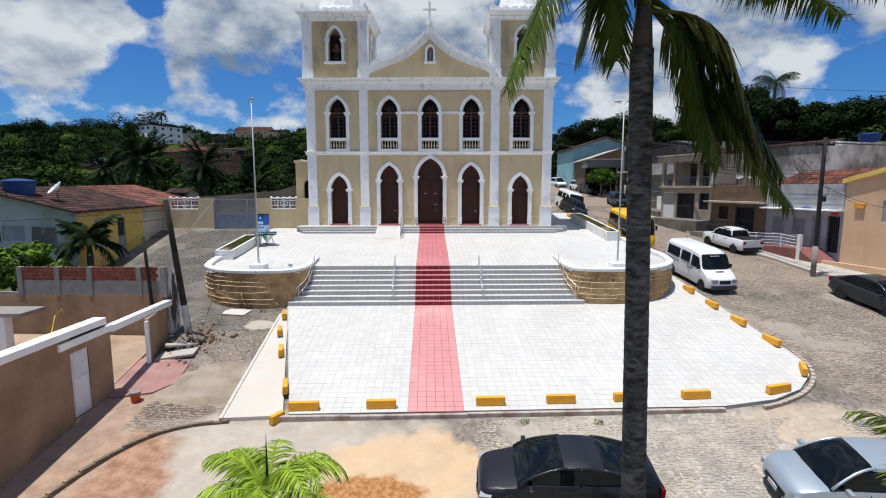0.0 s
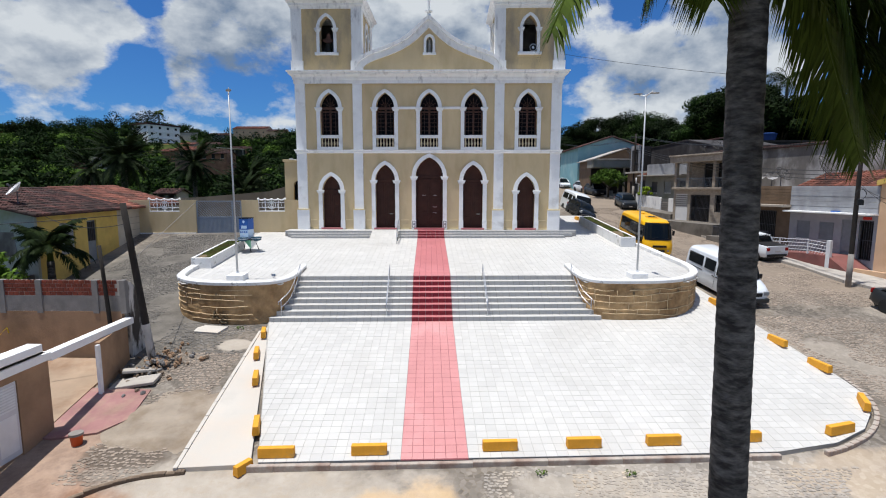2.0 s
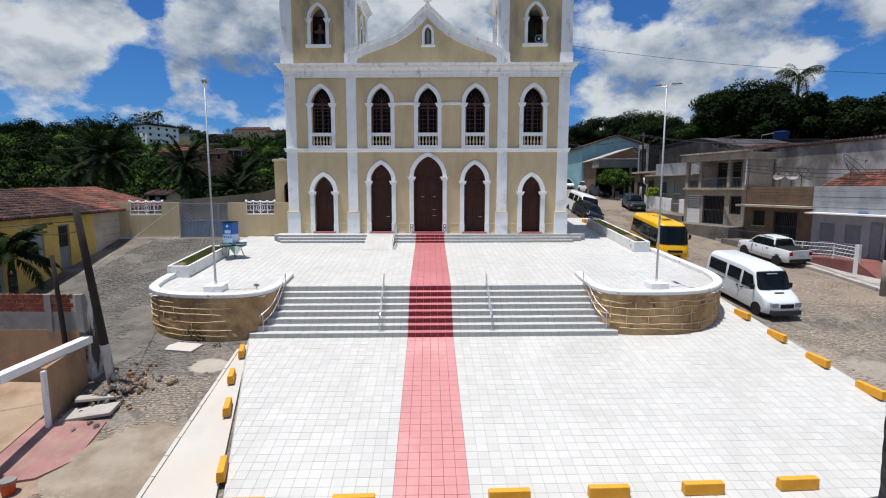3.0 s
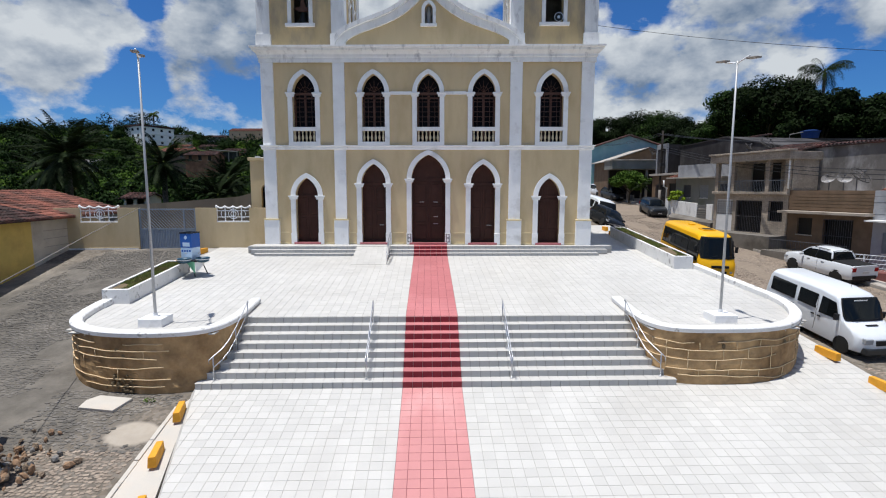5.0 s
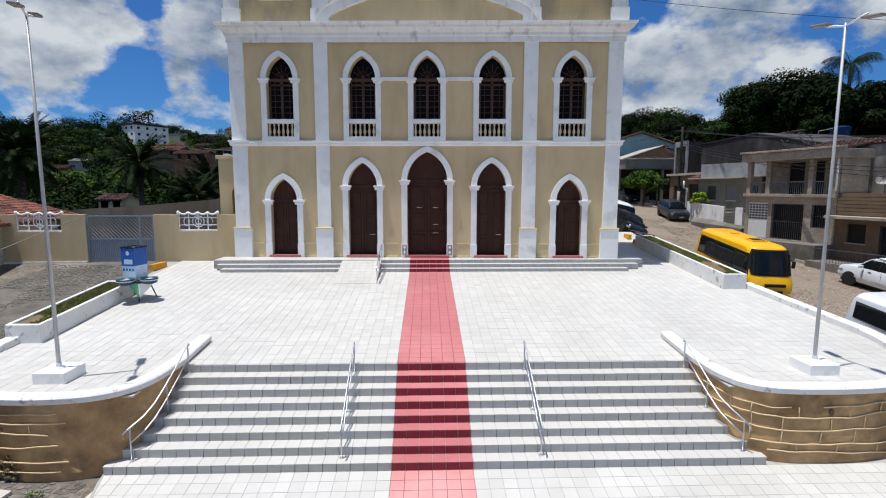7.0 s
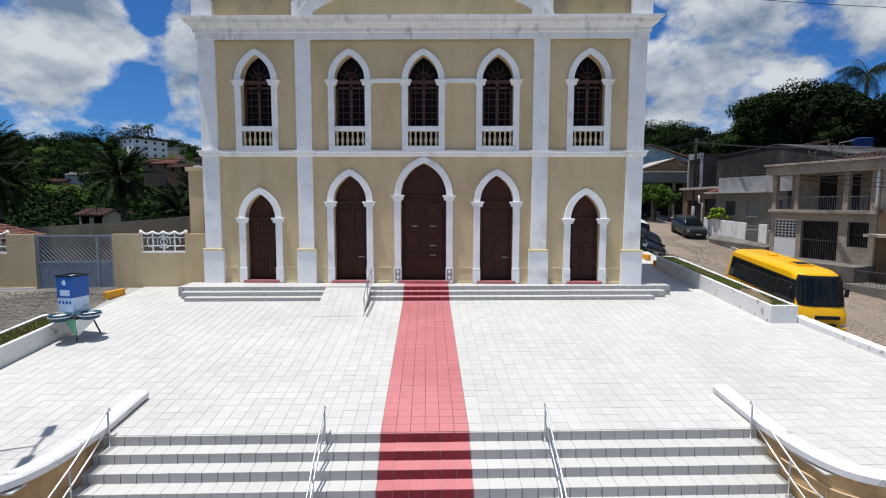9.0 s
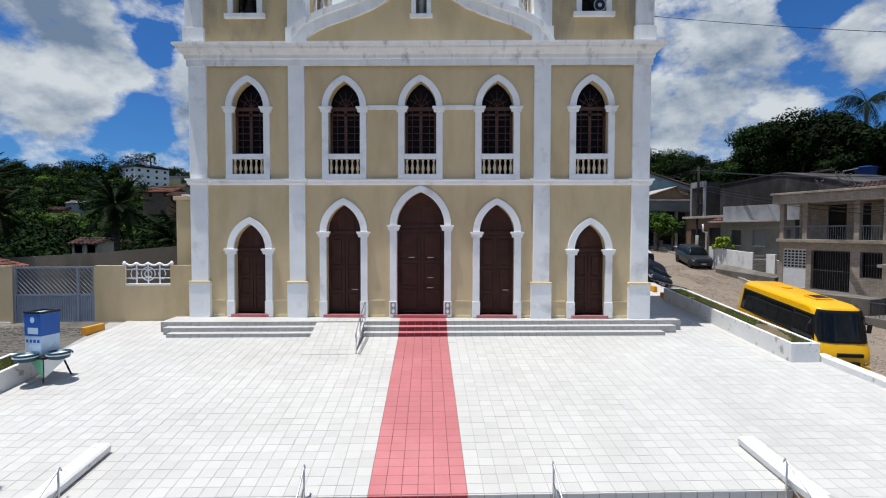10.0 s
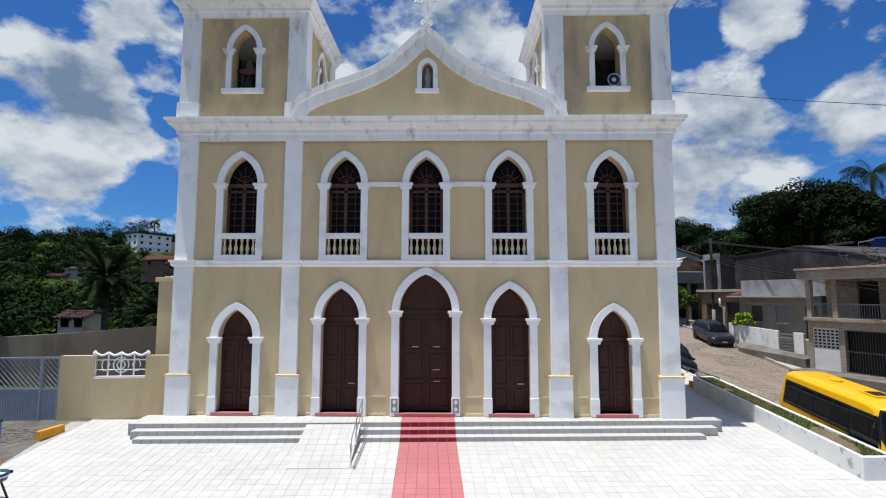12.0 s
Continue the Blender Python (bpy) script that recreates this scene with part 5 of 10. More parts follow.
def handrail(name, pts, label, posts, m=SQUARE, r=0.017, high=0.74, low=0.40):
    """Steel rail: two parallel tubes over posts, hooked at the ends; pts are floor points (u, v, z)."""
    h = thing(name, label, "handrail", group="stair handrails", m=m)
    up = lambda p, k: (p[0], p[1], p[2] + k)
    top = [up(p, high) for p in pts]
    mid = [up(p, low) for p in pts]
    a, b = Vector(top[0]), Vector(top[1])
    hook = a + (a - b).normalized() * 0.16
    c, d = Vector(top[-1]), Vector(top[-2])
    hook2 = c + (c - d).normalized() * 0.05
    part("top_rail", Geo().tube([hook + Vector((0, 0, -0.12)), hook + Vector((0, 0, -0.01))] + top + [hook2, hook2 + Vector((0, 0.04, -0.07))], r, 8), STEEL, h, smooth=True)
    part("lower_rail", Geo().tube(mid, r, 8), STEEL, h, smooth=True)
    for i in posts:
        part("post", Geo().tube([pts[i], up(pts[i], high)], r * 1.1, 8), STEEL, h, smooth=True)
        part("foot_flange", Geo().lathe([(0.05, 0), (0.05, 0.012), (0.03, 0.018)], 12, pts[i]), STEEL, h)


for u in (-2.02, 2.45):
    handrail("stair_handrail", [(u, 0.22, 0.2), (u, 0.75, 0.47), (u, 1.25, 0.8), (u, 1.8, 1.09), (u, 2.36, 1.4)], "steel double handrail down the broad stairs", (0, 2, 4))
handrail("stair_handrail", [(-6.63, 0.26, 0.2), (-6.46, 0.52, 0.35), (-6.36, 0.8, 0.52), (-6.3, 1.25, 0.8), (-6.29, 1.8, 1.09), (-6.3, 2.38, 1.4)], "curved steel handrail along the ochre bastion", (0, 3, 5))
handrail("stair_handrail", [(7.1, 0.26, 0.2), (6.95, 0.5, 0.35), (6.83, 0.8, 0.52), (6.77, 1.25, 0.8), (6.76, 1.8, 1.09), (6.76, 2.38, 1.4)], "curved steel handrail along the ochre bastion", (0, 3, 5))
handrail("ramp_handrail", [(-2.17, 9.95, terrace_z(9.95)), (-2.17, 11.0, 2.62), (-2.17, 12.3, 2.92)], "steel double handrail beside the ramp to the church", (0, 1, 2))


def wash_cart():
    """Hand-washing stand: printed water cabinet with basins round it on a dark frame."""
    c = thing("washing_stand", "blue and white printed water cabinet with teal basins on legs", "washing stand", m=SQUARE @ pose(-10.78, 8.05, terrace_z(8.05) + 0.012, 0, 0, -14) @ Matrix.Diagonal((0.95, 0.95, 1.1, 1)))
    for x in (-0.45, 0.45):
        for y in (-0.4, 0.4):
            part("leg", Geo().tube([(x * 1.15, y * 1.1, 0), (x * 0.7, y * 0.7, 0.62)], 0.025, 6), DARKMETAL, c)
    part("base_frame", Geo().box((-0.4, -0.5, 0.60), (0.6, 0.45, 0.66)), DARKMETAL, c, bevel=0.01)
    cab = part("cabinet", Geo().box((-0.29, -0.29, 0.66), (0.29, 0.29, 1.72)), PALEBLUE, c, "pale blue printed water cabinet", bevel=0.01)
    part("upper_print", Geo().box((-0.296, -0.297, 1.15), (0.296, 0.295, 1.715)), BLUE, cab, "blue upper print")
    part("picture_print", Geo().box((-0.17, -0.303, 1.2), (0.2, -0.297, 1.36)), PALEBLUE, cab)
    part("round_mark", Geo().lathe([(0.075, 0), (0.075, 0.006)], 16, (0, 0, 0), pose(0, -0.298, 1.56, 90)), PALEBLUE, cab)
    for k in range(4):
        part("print_bar", Geo().box((-0.25 + 0.135 * k, -0.298, 0.98), (-0.17 + 0.135 * k, -0.288, 1.06)), BLUE, cab)
    part("rim", Geo().sweep([(-0.29, -0.29, 1.72), (0.29, -0.29, 1.72), (0.29, 0.29, 1.72), (-0.29, 0.29, 1.72)], [(-0.03, 0), (0.02, 0), (0.02, 0.05), (-0.03, 0.05)], closed=True), DARKMETAL, cab)
    for x, y in ((0.12, -0.6), (0.72, -0.12)):
        b = part("basin", Geo().lathe([(0.14, 0.56), (0.27, 0.60), (0.30, 0.72), (0.31, 0.76), (0.27, 0.76), (0.22, 0.65), (0.02, 0.63)], 20, (x, y, 0)), TEALP, c, "round teal basin", smooth=True)
        part("basin_rim", Geo().lathe([(0.300, 0.68), (0.312, 0.68), (0.314, 0.71), (0.300, 0.71)], 20, (x, y, 0)), METALW, b)
        part("tap", Geo().tube([(x * 0.62, y * 0.62, 0.9), (x * 0.8, y * 0.8, 0.98), (x * 0.86, y * 0.86, 0.92)], 0.018, 6), STEEL, c)
    part("green_panel", Geo().prism([(0.1, 0.62), (0.56, 0.62), (0.56, 0.15)], "xz", -0.50, -0.47), GREENP, c, "green printed panel")
    part("white_panel", Geo().prism([(-0.44, 0.62), (0.42, 0.62), (-0.44, 0.15)], "yz", 0.56, 0.59), WHITEW, c, "white printed panel")


wash_cart()


# ---- churchyard wall and gate ----
def churchyard():
    ang = math.degrees(math.atan2(1.1, 11.5))
    M = pose(-20.6, -0.6, 2.55, 0, 0, ang)
    w = thing("churchyard_wall", "ochre wall with white openwork panels and a grey gate", "wall", kind="structure", m=M)
    top = 2.36
    spans = [(0.0, 1.35, top), (1.35, 3.35, 1.55), (3.35, 4.45, top), (7.55, 8.7, top), (8.7, 10.5, 1.55), (10.5, 11.8, top)]
    for a, b, h in spans:
        part("wall_length", Geo().box((a, 0, -1.2), (b, 0.22, h)), OCHRE, w)
    part("foot_band", Geo().box((0, -0.03, -0.6), (4.4, 0.0, 0.12)), WHITEOLD, w)
    for a, b in ((1.35, 3.35), (8.7, 10.5)):
        p = part("openwork_panel", Geo().box((a, 0.02, 1.55), (b, 0.16, 1.63)), WHITEW, w, "white cast openwork panel", bevel=0.01)
        n = 4
        pts = []
        for i in range(n):
            for j in range(7):
                t = j / 6
                pts.append((a + (b - a) * (i + t) / n, 0.09, 2.46 - 0.10 * math.sin(math.pi * t)))
        part("top_scallop", Geo().tube(pts, 0.045, 6), WHITEW, p, smooth=True)
        for i in range(n + 1):
            x = a + (b - a) * i / n
            part("bar", Geo().tube([(x, 0.09, 1.6), (x, 0.09, 2.46)], 0.03, 6), WHITEW, p)
        for z in (1.85, 2.2):
            part("cross_bar", Geo().tube([(a, 0.09, z), (b, 0.09, z)], 0.025, 6), WHITEW, p)
        cx = (a + b) / 2
        for r in (0.14, 0.27):
            part("ring", Geo().tube([(cx + r * math.cos(k * math.pi / 10), 0.09, 2.02 + r * math.sin(k * math.pi / 10)) for k in range(21)], 0.025, 6), WHITEW, p, smooth=True)
        for s in (-1, 1):
            x = cx + s * (b - a) * 0.30
            part("hexagon", Geo().tube([(x + 0.14 * math.cos(k * math.pi / 3), 0.09, 2.02 + 0.24 * math.sin(k * math.pi / 3)) for k in range(7)], 0.022, 6), WHITEW, p)
        for x in (a - 0.02, b + 0.02):
            part("knob", Geo().lathe([(0.06, 0), (0.085, 0.06), (0.05, 0.13), (0.01, 0.16)], 10, (x, 0.09, 2.38)), WHITEW, p, smooth=True)
    g = thing("churchyard_gate", "closed grey sheet-metal gate with lattice above", "gate", kind="structure", m=M)
    part("gate_frame", Geo().sweep([(4.47, 0.1, 0.05), (7.53, 0.1, 0.05)], [(-0.03, 0), (0.03, 0), (0.03, 0.08), (-0.03, 0.08)]), GATEGREY, g)
    for z in (1.15, 2.25):
        part("gate_rail", Geo().box((4.47, 0.06, z), (7.53, 0.14, z + 0.07)), GATEGREY, g)
    for x in (4.47, 6.85, 7.46):
        part("gate_stile", Geo().box((x, 0.05, 0.05), (x + 0.07, 0.15, 2.32)), GATEGREY, g)
    for i in range(34):
        x = 4.54 + i * 0.0865
        part("sheet_rib", Geo().prism([(x, 0.10), (x + 0.03, 0.07), (x + 0.055, 0.07), (x + 0.0865, 0.10), (x + 0.0865, 0.11), (x, 0.11)], "xy", 0.12, 1.16), GATEGREY, g)
    for i in range(26):
        x = 4.54 + (i - 9) * 0.17
        a, b = (x, 1.22), (x + 1.03 * 0.9, 2.25)
        if a[0] < 4.54:
            k = (4.54 - a[0]) / (b[0] - a[0])
            a = (4.54, 1.22 + k * 1.03)
        if b[0] > 7.46:
            k = (7.46 - a[0]) / (b[0] - a[0])
            if k <= 0.02:
                continue
            b = (7.46, a[1] + k * (b[1] - a[1]))
        if a[1] < 2.2:
            part("lattice_bar", Geo().tube([(2 * 6.0 - a[0], 0.1, a[1]), (2 * 6.0 - b[0], 0.1, b[1])], 0.02, 4), GATEGREY, g)
    ann = thing("sacristy", "low ochre side building against the church", "building", m=pose(-9.0, 1.3, 0))
    part("wall", Geo().holed([(-1.35, 1.5), (-1.35, 7.6), (0, 7.6), (0, 1.5)], [arch(-0.42, 0.32, 4.6, 5.9, 0.4)[::-1]], 0, 0.3), OCHRE, ann)
    part("side_wall", Geo().box((-1.35, 0.3, 1.0), (-1.05, 9, 7.6)), OCHRE, ann)
    part("roof_slab", Geo().box((-1.45, -0.08, 7.6), (0, 9, 7.78)), OCHRE, ann, bevel=0.02)
    part("dark_window", Geo().box((-0.8, 0.22, 4.5), (-0.05, 0.26, 6.4)), DARKGLASS, ann)
    back = thing("retaining_wall", "dark weathered concrete retaining wall behind the gate", "wall", kind="structure")
    g = Geo().prism([(-30, -2), (-30, 4.4), (-21, 4.9), (-15, 5.4), (-9.2, 7.0), (-9.2, -2)], "xz", 10.5, 10.9)
    part("wall_body", g, DARKWALL, back)
    lamp = thing("wall_lamp", "small white street lamp on the church side wall", "street lamp", m=pose(-9.0, 1.0, 7.55))
    part("lamp_arm", Geo().tube([(0, 0, 0), (-0.35, -0.1, 0.18), (-0.6, -0.15, 0.2)], 0.02, 6), METALW, lamp)
    part("lamp_head", Geo().prism([(-0.12, -0.03), (0.16, -0.04), (0.2, 0.0), (0.1, 0.05), (-0.12, 0.04)], "xz", -0.07, 0.07, pose(-0.72, -0.15, 0.22)), METALW, lamp, bevel=0.01)


DARKWALL = mat("dark_wall", (0.27, 0.22, 0.17), 0.9, var=0.35, scale=0.6, bump=0.4, stretch=0.4, second=(0.16, 0.13, 0.105), second_at=0.56, second_scale=0.3)
churchyard()


# ---- yard and poles beside the square ----
TANWALL = mat("tan_plaster", (0.34, 0.215, 0.13), 0.9, var=0.14, scale=0.8, bump=0.4, bscale=10, second=(0.22, 0.14, 0.085), second_at=0.56, second_soft=0.14, second_scale=0.7, grain=0.06)
BRICK = mat("red_hollow_brick", (0.20, 0.05, 0.03), 0.85, var=0.15, per_object=0.25, bump=0.3)
BLOCKGREY = mat("grey_cement", (0.21, 0.20, 0.19), 0.95, var=0.2, scale=2, bump=0.6, bscale=15)
REDPAVE = mat("red_cement", (0.22, 0.085, 0.075), 0.85, var=0.16, scale=1.2, bump=0.2, second=(0.17, 0.085, 0.075), second_at=0.6, second_scale=1)
REDYARD = mat("dusty_red_cement", (0.30, 0.155, 0.145), 0.9, var=0.2, scale=0.9, bump=0.2, second=(0.34, 0.22, 0.17), second_at=0.55, second_scale=1.2, grain=0.06)
SANDC = mat("sandy_concrete", (0.36, 0.265, 0.185), 0.9, var=0.16, scale=0.8, bump=0.2, second=(0.24, 0.14, 0.085), second_at=0.58, second_scale=0.5)
DOORGREY = mat("pale_metal_door", (0.60, 0.60, 0.62), 0.5, var=0.06)
FLAKE = mat("flaking_limewash", (0.52, 0.50, 0.47), 0.95, var=0.2, scale=3, second=(0.06, 0.052, 0.045), second_at=0.50, second_soft=0.05, second_scale=2.2, stretch=0.35)
YELLOWHOSE = mat("yellow_hose", (0.75, 0.55, 0.02), 0.5, var=0.05)


def yard():
    w = thing("yard_wall", "tan rendered yard wall with white coping and a gateway", "wall", kind="structure")
    x = -9.85

    def length(y0, y1, top, xa=x, xb=x):
        g = Geo()
        g.v = [(xa - 0.16, y0, -3.2), (xa, y0, -3.2), (xb, y1, -3.2), (xb - 0.16, y1, -3.2), (xa - 0.16, y0, top), (xa, y0, top), (xb, y1, top), (xb - 0.16, y1, top)]
        g.f = [(3, 2, 1, 0), (4, 5, 6, 7), (0, 1, 5, 4), (1, 2, 6, 5), (2, 3, 7, 6), (3, 0, 4, 7)]
        part("wall_length", g, TANWALL, w)
    length(-34, -22.95, 1.3)
    length(-22.2, -21.15, 1.2)
    part("over_door", Geo().box((x - 0.16, -22.95, 0.78), (x, -22.2, 1.2)), TANWALL, w)
    length(-19.2, -16.9, 0.85, -9.75, -10.35)
    part("coping", Geo().box((x - 0.32, -34, 1.3), (x + 0.1, -21.4, 1.52)), WHITEW, w, "white-painted coping", bevel=0.02)
    g = Geo().box((x - 0.2, -23.4, 0.98), (x + 0.075, -21.1, 1.2))
    n = len(g.v)
    g.v += [(x - 0.2, -21.1, 0.92), (x + 0.075, -21.1, 0.92), (-10.22, -16.7, 0.80), (-10.5, -16.7, 0.80)]
    g.v += [(a, b, c + 0.24) for a, b, c in g.v[n:]]
    g.f += [tuple(q + n for q in fc) for fc in ((3, 2, 1, 0), (4, 5, 6, 7), (0, 1, 5, 4), (1, 2, 6, 5), (2, 3, 7, 6), (3, 0, 4, 7))]
    part("lintel_beam", g, WHITEW, w, "white beam over the gateway", bevel=0.015)
    part("gate_post", Geo().box((-9.82, -19.34, -1.2), (-9.71, -19.22, 0.8)), METALW, w, "white gate post", bevel=0.01)
    d = part("yard_door", Geo().box((x - 0.10, -22.93, -1.25), (x - 0.02, -22.22, 0.78)), DOORGREY, w, "closed pale metal door", bevel=0.01)
    for k in range(9):
        part("louvre", Geo().box((x - 0.03, -22.85, 0.05 + k * 0.075), (x - 0.005, -22.30, 0.09 + k * 0.075)), METALW, d)
    part("door_panel", Geo().box((x - 0.025, -22.85, -1.1), (x - 0.012, -22.30, -0.1)), METALW, d, bevel=0.005)
    # wall of brick, block and render across the back of the yard
    b = thing("brick_wall", "yard wall of tan render, grey blocks and bare red brick", "wall", kind="structure", m=pose(-10.55, -16.85, 0))
    part("render_course", Geo().box((-9.5, 0, -1.2), (0, 0.16, 1.28)), TANWALL, b)
    part("grey_course", Geo().box((-6.15, 0.01, 1.28), (0, 0.15, 1.86)), BLOCKGREY, b)
    part("low_cap", Geo().box((-9.5, 0.01, 1.28), (-6.15, 0.15, 1.36)), BLOCKGREY, b)
    for px in (-6.15, -4.55, -3.15, -1.05, -0.02):
        part("pillar", Geo().box((px, -0.02, 1.2), (px + 0.22, 0.17, 2.45)), BLOCKGREY, b, bevel=0.01)
    rng = random.Random(6)
    me = mesh_of("brick", Geo().box((0, 0, 0), (0.185, 0.12, 0.135)), BRICK, bevel=0.008)
    for row in range(4):
        k = 0
        xx = -6.0 + (0.09 if row % 2 else 0)
        while xx < -0.2:
            part("brick", me, BRICK, b, m=pose(xx, 0.02 + rng.uniform(-0.006, 0.006), 1.87 + row * 0.145))
            xx += 0.20
    part("mortar", Geo().box((-6.1, 0.035, 1.86), (0, 0.125, 2.44)), CONCRETE, b)
    part("return_wall", Geo().prism([(0.16, -1.2), (0.16, 2.38), (0.32, 2.34), (0.5, 2.16), (0.66, 2.08), (0.78, 1.7), (0.92, 1.45), (0.86, 1.1), (0.95, 0.6), (0.9, -1.2)], "yz", 0.0, 0.2), FLAKE, b, "broken end wall with flaking limewash", bevel=0.01)
    floor = thing("yard_floor", "sandy concrete yard floor with red cement at the gateway", "floor", kind="structure")
    for nm, pts, mt, lift in (("floor_slab", [(-20, -33), (-10.0, -33), (-9.95, -22), (-10.5, -17), (-20, -17)], SANDC, 0.05),
                              ("red_slab", [(-12.6, -21.3), (-9.6, -21.6), (-8.5, -21.3), (-8.0, -20.6), (-8.3, -19.0), (-12.6, -18.9)], REDYARD, 0.02)):
        n = len(pts)
        g = Geo().prism(pts, "xy", 0, 1)
        g.v = [(a, c, ground_z(a, c) + (-0.5 if i < n else lift)) for i, (a, c, z) in enumerate(g.v)]
        part(nm, g, mt, floor)
    pk = thing("paint_bucket", "orange paint bucket with a torn label on the ground", "bucket", m=pose(-8.75, -21.75, -1.25))
    part("bucket_body", Geo().lathe([(0.13, 0), (0.16, 0.30), (0.17, 0.30), (0.17, 0.33), (0.14, 0.33), (0.12, 0.05)], 18), TERRA, pk, smooth=True)
    part("rim", Geo().lathe([(0.165, 0.28), (0.178, 0.29), (0.178, 0.35), (0.15, 0.35)], 18), GREYCON, pk)
    part("bail", Geo().tube([(0.17 * math.cos(t), 0.02, 0.33 - 0.1 * math.sin(t)) for t in (math.pi * k / 8 for k in range(9))], 0.006, 5), DARKMETAL, pk)
    hs = thing("hose", "coiled yellow garden hose on the yard floor and wall", "hose", m=pose(-15.1, -17.7, ground_z(-15.1, -17.7) + 0.08))
    pts = [(0.25 * math.cos(t) * (1 + 0.1 * math.sin(t * 0.3)), 0.14 * math.sin(t), 0.015 * t / 2) for t in (k * 0.4 for k in range(64))]
    pts += [(0.15, 0.3, 0.4), (0.1, 0.55, 0.9), (0.35, 0.66, 1.2), (0.4, 0.66, 1.0)]
    part("coil", Geo().tube(pts, 0.022, 6), YELLOWHOSE, hs, smooth=True)
    zc = ground_z(-14.75, -19.0)
    col = thing("white_column", "white square column carrying a grey slab in the yard", "column", m=pose(-15.5, -19.0, zc))
    part("shaft", Geo().box((-0.2, -0.18, 0), (0.2, 0.18, 0.92 - zc)), WHITEW, col, bevel=0.01)
    part("slab", Geo().box((-3.5, -0.3, 0.92 - zc), (0.95, 0.9, 1.06 - zc)), GREYCON, col, bevel=0.01)


yard()




def utility_pole(name, label, base, top, r, white_to, mt=POLEDARK):
    p = thing(name, label, "utility pole", m=pose(*base))
    d = Vector(top) - Vector(base)
    part("shaft", Geo().tube([d * t for t in (0, 0.25, 0.5, 0.75, 1)], r, 10, r * 0.72), mt, p, smooth=True)
    if white_to:
        part("limewash_band", Geo().tube([d * 0.02, d * white_to], r * 1.03, 10, r * 0.98, cap=False), FLAKE, p, "flaking limewash band", smooth=True)
    return p


gz = ground_z
utility_pole("utility_pole", "dark leaning wooden pole with a whitewashed foot among rubble", (-9.25, -17.25, gz(-9.25, -17.25) - 0.1), (-9.6, -17.75, 5.3), 0.14, 0.275)
utility_pole("thin_post", "thin dark post in front of the brick wall's end", (-10.85, -16.97, -0.5), (-11.1, -16.97, 3.75), 0.085, 0)


def rubble():
    rb = thing("rubble_heap", "heap of broken stone and concrete round the pole foot", "rubble")
    rng = random.Random(12)
    meshes = []
    for k in range(6):
        bm = bmesh.new()
        bmesh.ops.create_icosphere(bm, subdivisions=1, radius=1)
        for v in bm.verts:
            v.co *= rng.uniform(0.7, 1.15)
        me = bpy.data.meshes.new("stone")
        bm.to_mesh(me)
        bm.free()
        me.materials.append((BLOCKGREY, TANWALL, OLDKERB)[k % 3])
        meshes.append(me)
    for k in range(220):
        a, r = rng.uniform(0, 6.28), abs(rng.gauss(0, 0.75))
        x, y = -9.0 + r * math.cos(a) * 0.9, -17.4 + r * math.sin(a) * 1.2
        if x < -10.1:
            continue
        s = rng.uniform(0.025, 0.11)
        ob = part("stone", meshes[k % 6], None, rb, m=Matrix.LocRotScale((x, y, gz(x, y) + s * 0.4 + max(0, 0.25 - r * 0.25)), Euler((rng.uniform(0, 3), rng.uniform(0, 3), rng.uniform(0, 3))), (s * 1.3, s, s * 0.7)))
    part("broken_slab", Geo().box((-0.7, -0.35, 0), (0.7, 0.35, 0.1)), CONCRETE, rb, bevel=0.02, m=pose(-9.05, -18.6, gz(-9.05, -18.6), 4, -6, 10))
    part("broken_slab", Geo().box((-0.5, -0.3, 0), (0.5, 0.3, 0.09)), CONCRETE, rb, bevel=0.02, m=pose(-9.3, -18.0, gz(-9.3, -18.0) + 0.1, -8, 6, 30))


def sand_drift(cx, cy, rx, ry, seed):
    """Sand and dust trodden into the joints: a low uneven sheet that the highest stones stand out of."""
    n, g = 34, Geo()
    for j in range(n + 1):
        for i in range(n + 1):
            a, b = 2 * i / n - 1, 2 * j / n - 1
            x, y = cx + rx * a, cy + ry * b
            edge = 1 - smooth01(0.35, 1.0, math.hypot(a, b) + 0.25 * noise.noise((x * 1.3, y * 1.3, seed)))
            g.v.append((x, y, ground_z(x, y) - 0.06 + 0.10 * edge + 0.018 * noise.noise((x * 2.5, y * 2.5, seed))))
    g.f = [(j * (n + 1) + i, j * (n + 1) + i + 1, (j + 1) * (n + 1) + i + 1, (j + 1) * (n + 1) + i) for j in range(n) for i in range(n)]
    tagged(part("sand_drift", g, DRIFT, None, smooth=True), "thin grey-brown sand drifted over the street stones", "sand", kind="stuff")


DRIFT = mat("drifted_sand", (0.30, 0.25, 0.195), 0.95, var=0.15, scale=1.5, bump=0.4, bscale=25, second=(0.22, 0.17, 0.12), second_at=0.55, second_scale=0.9, grain=0.1)
rubble()
sand_drift(-6.9, -20.5, 1.9, 2.2, 1)


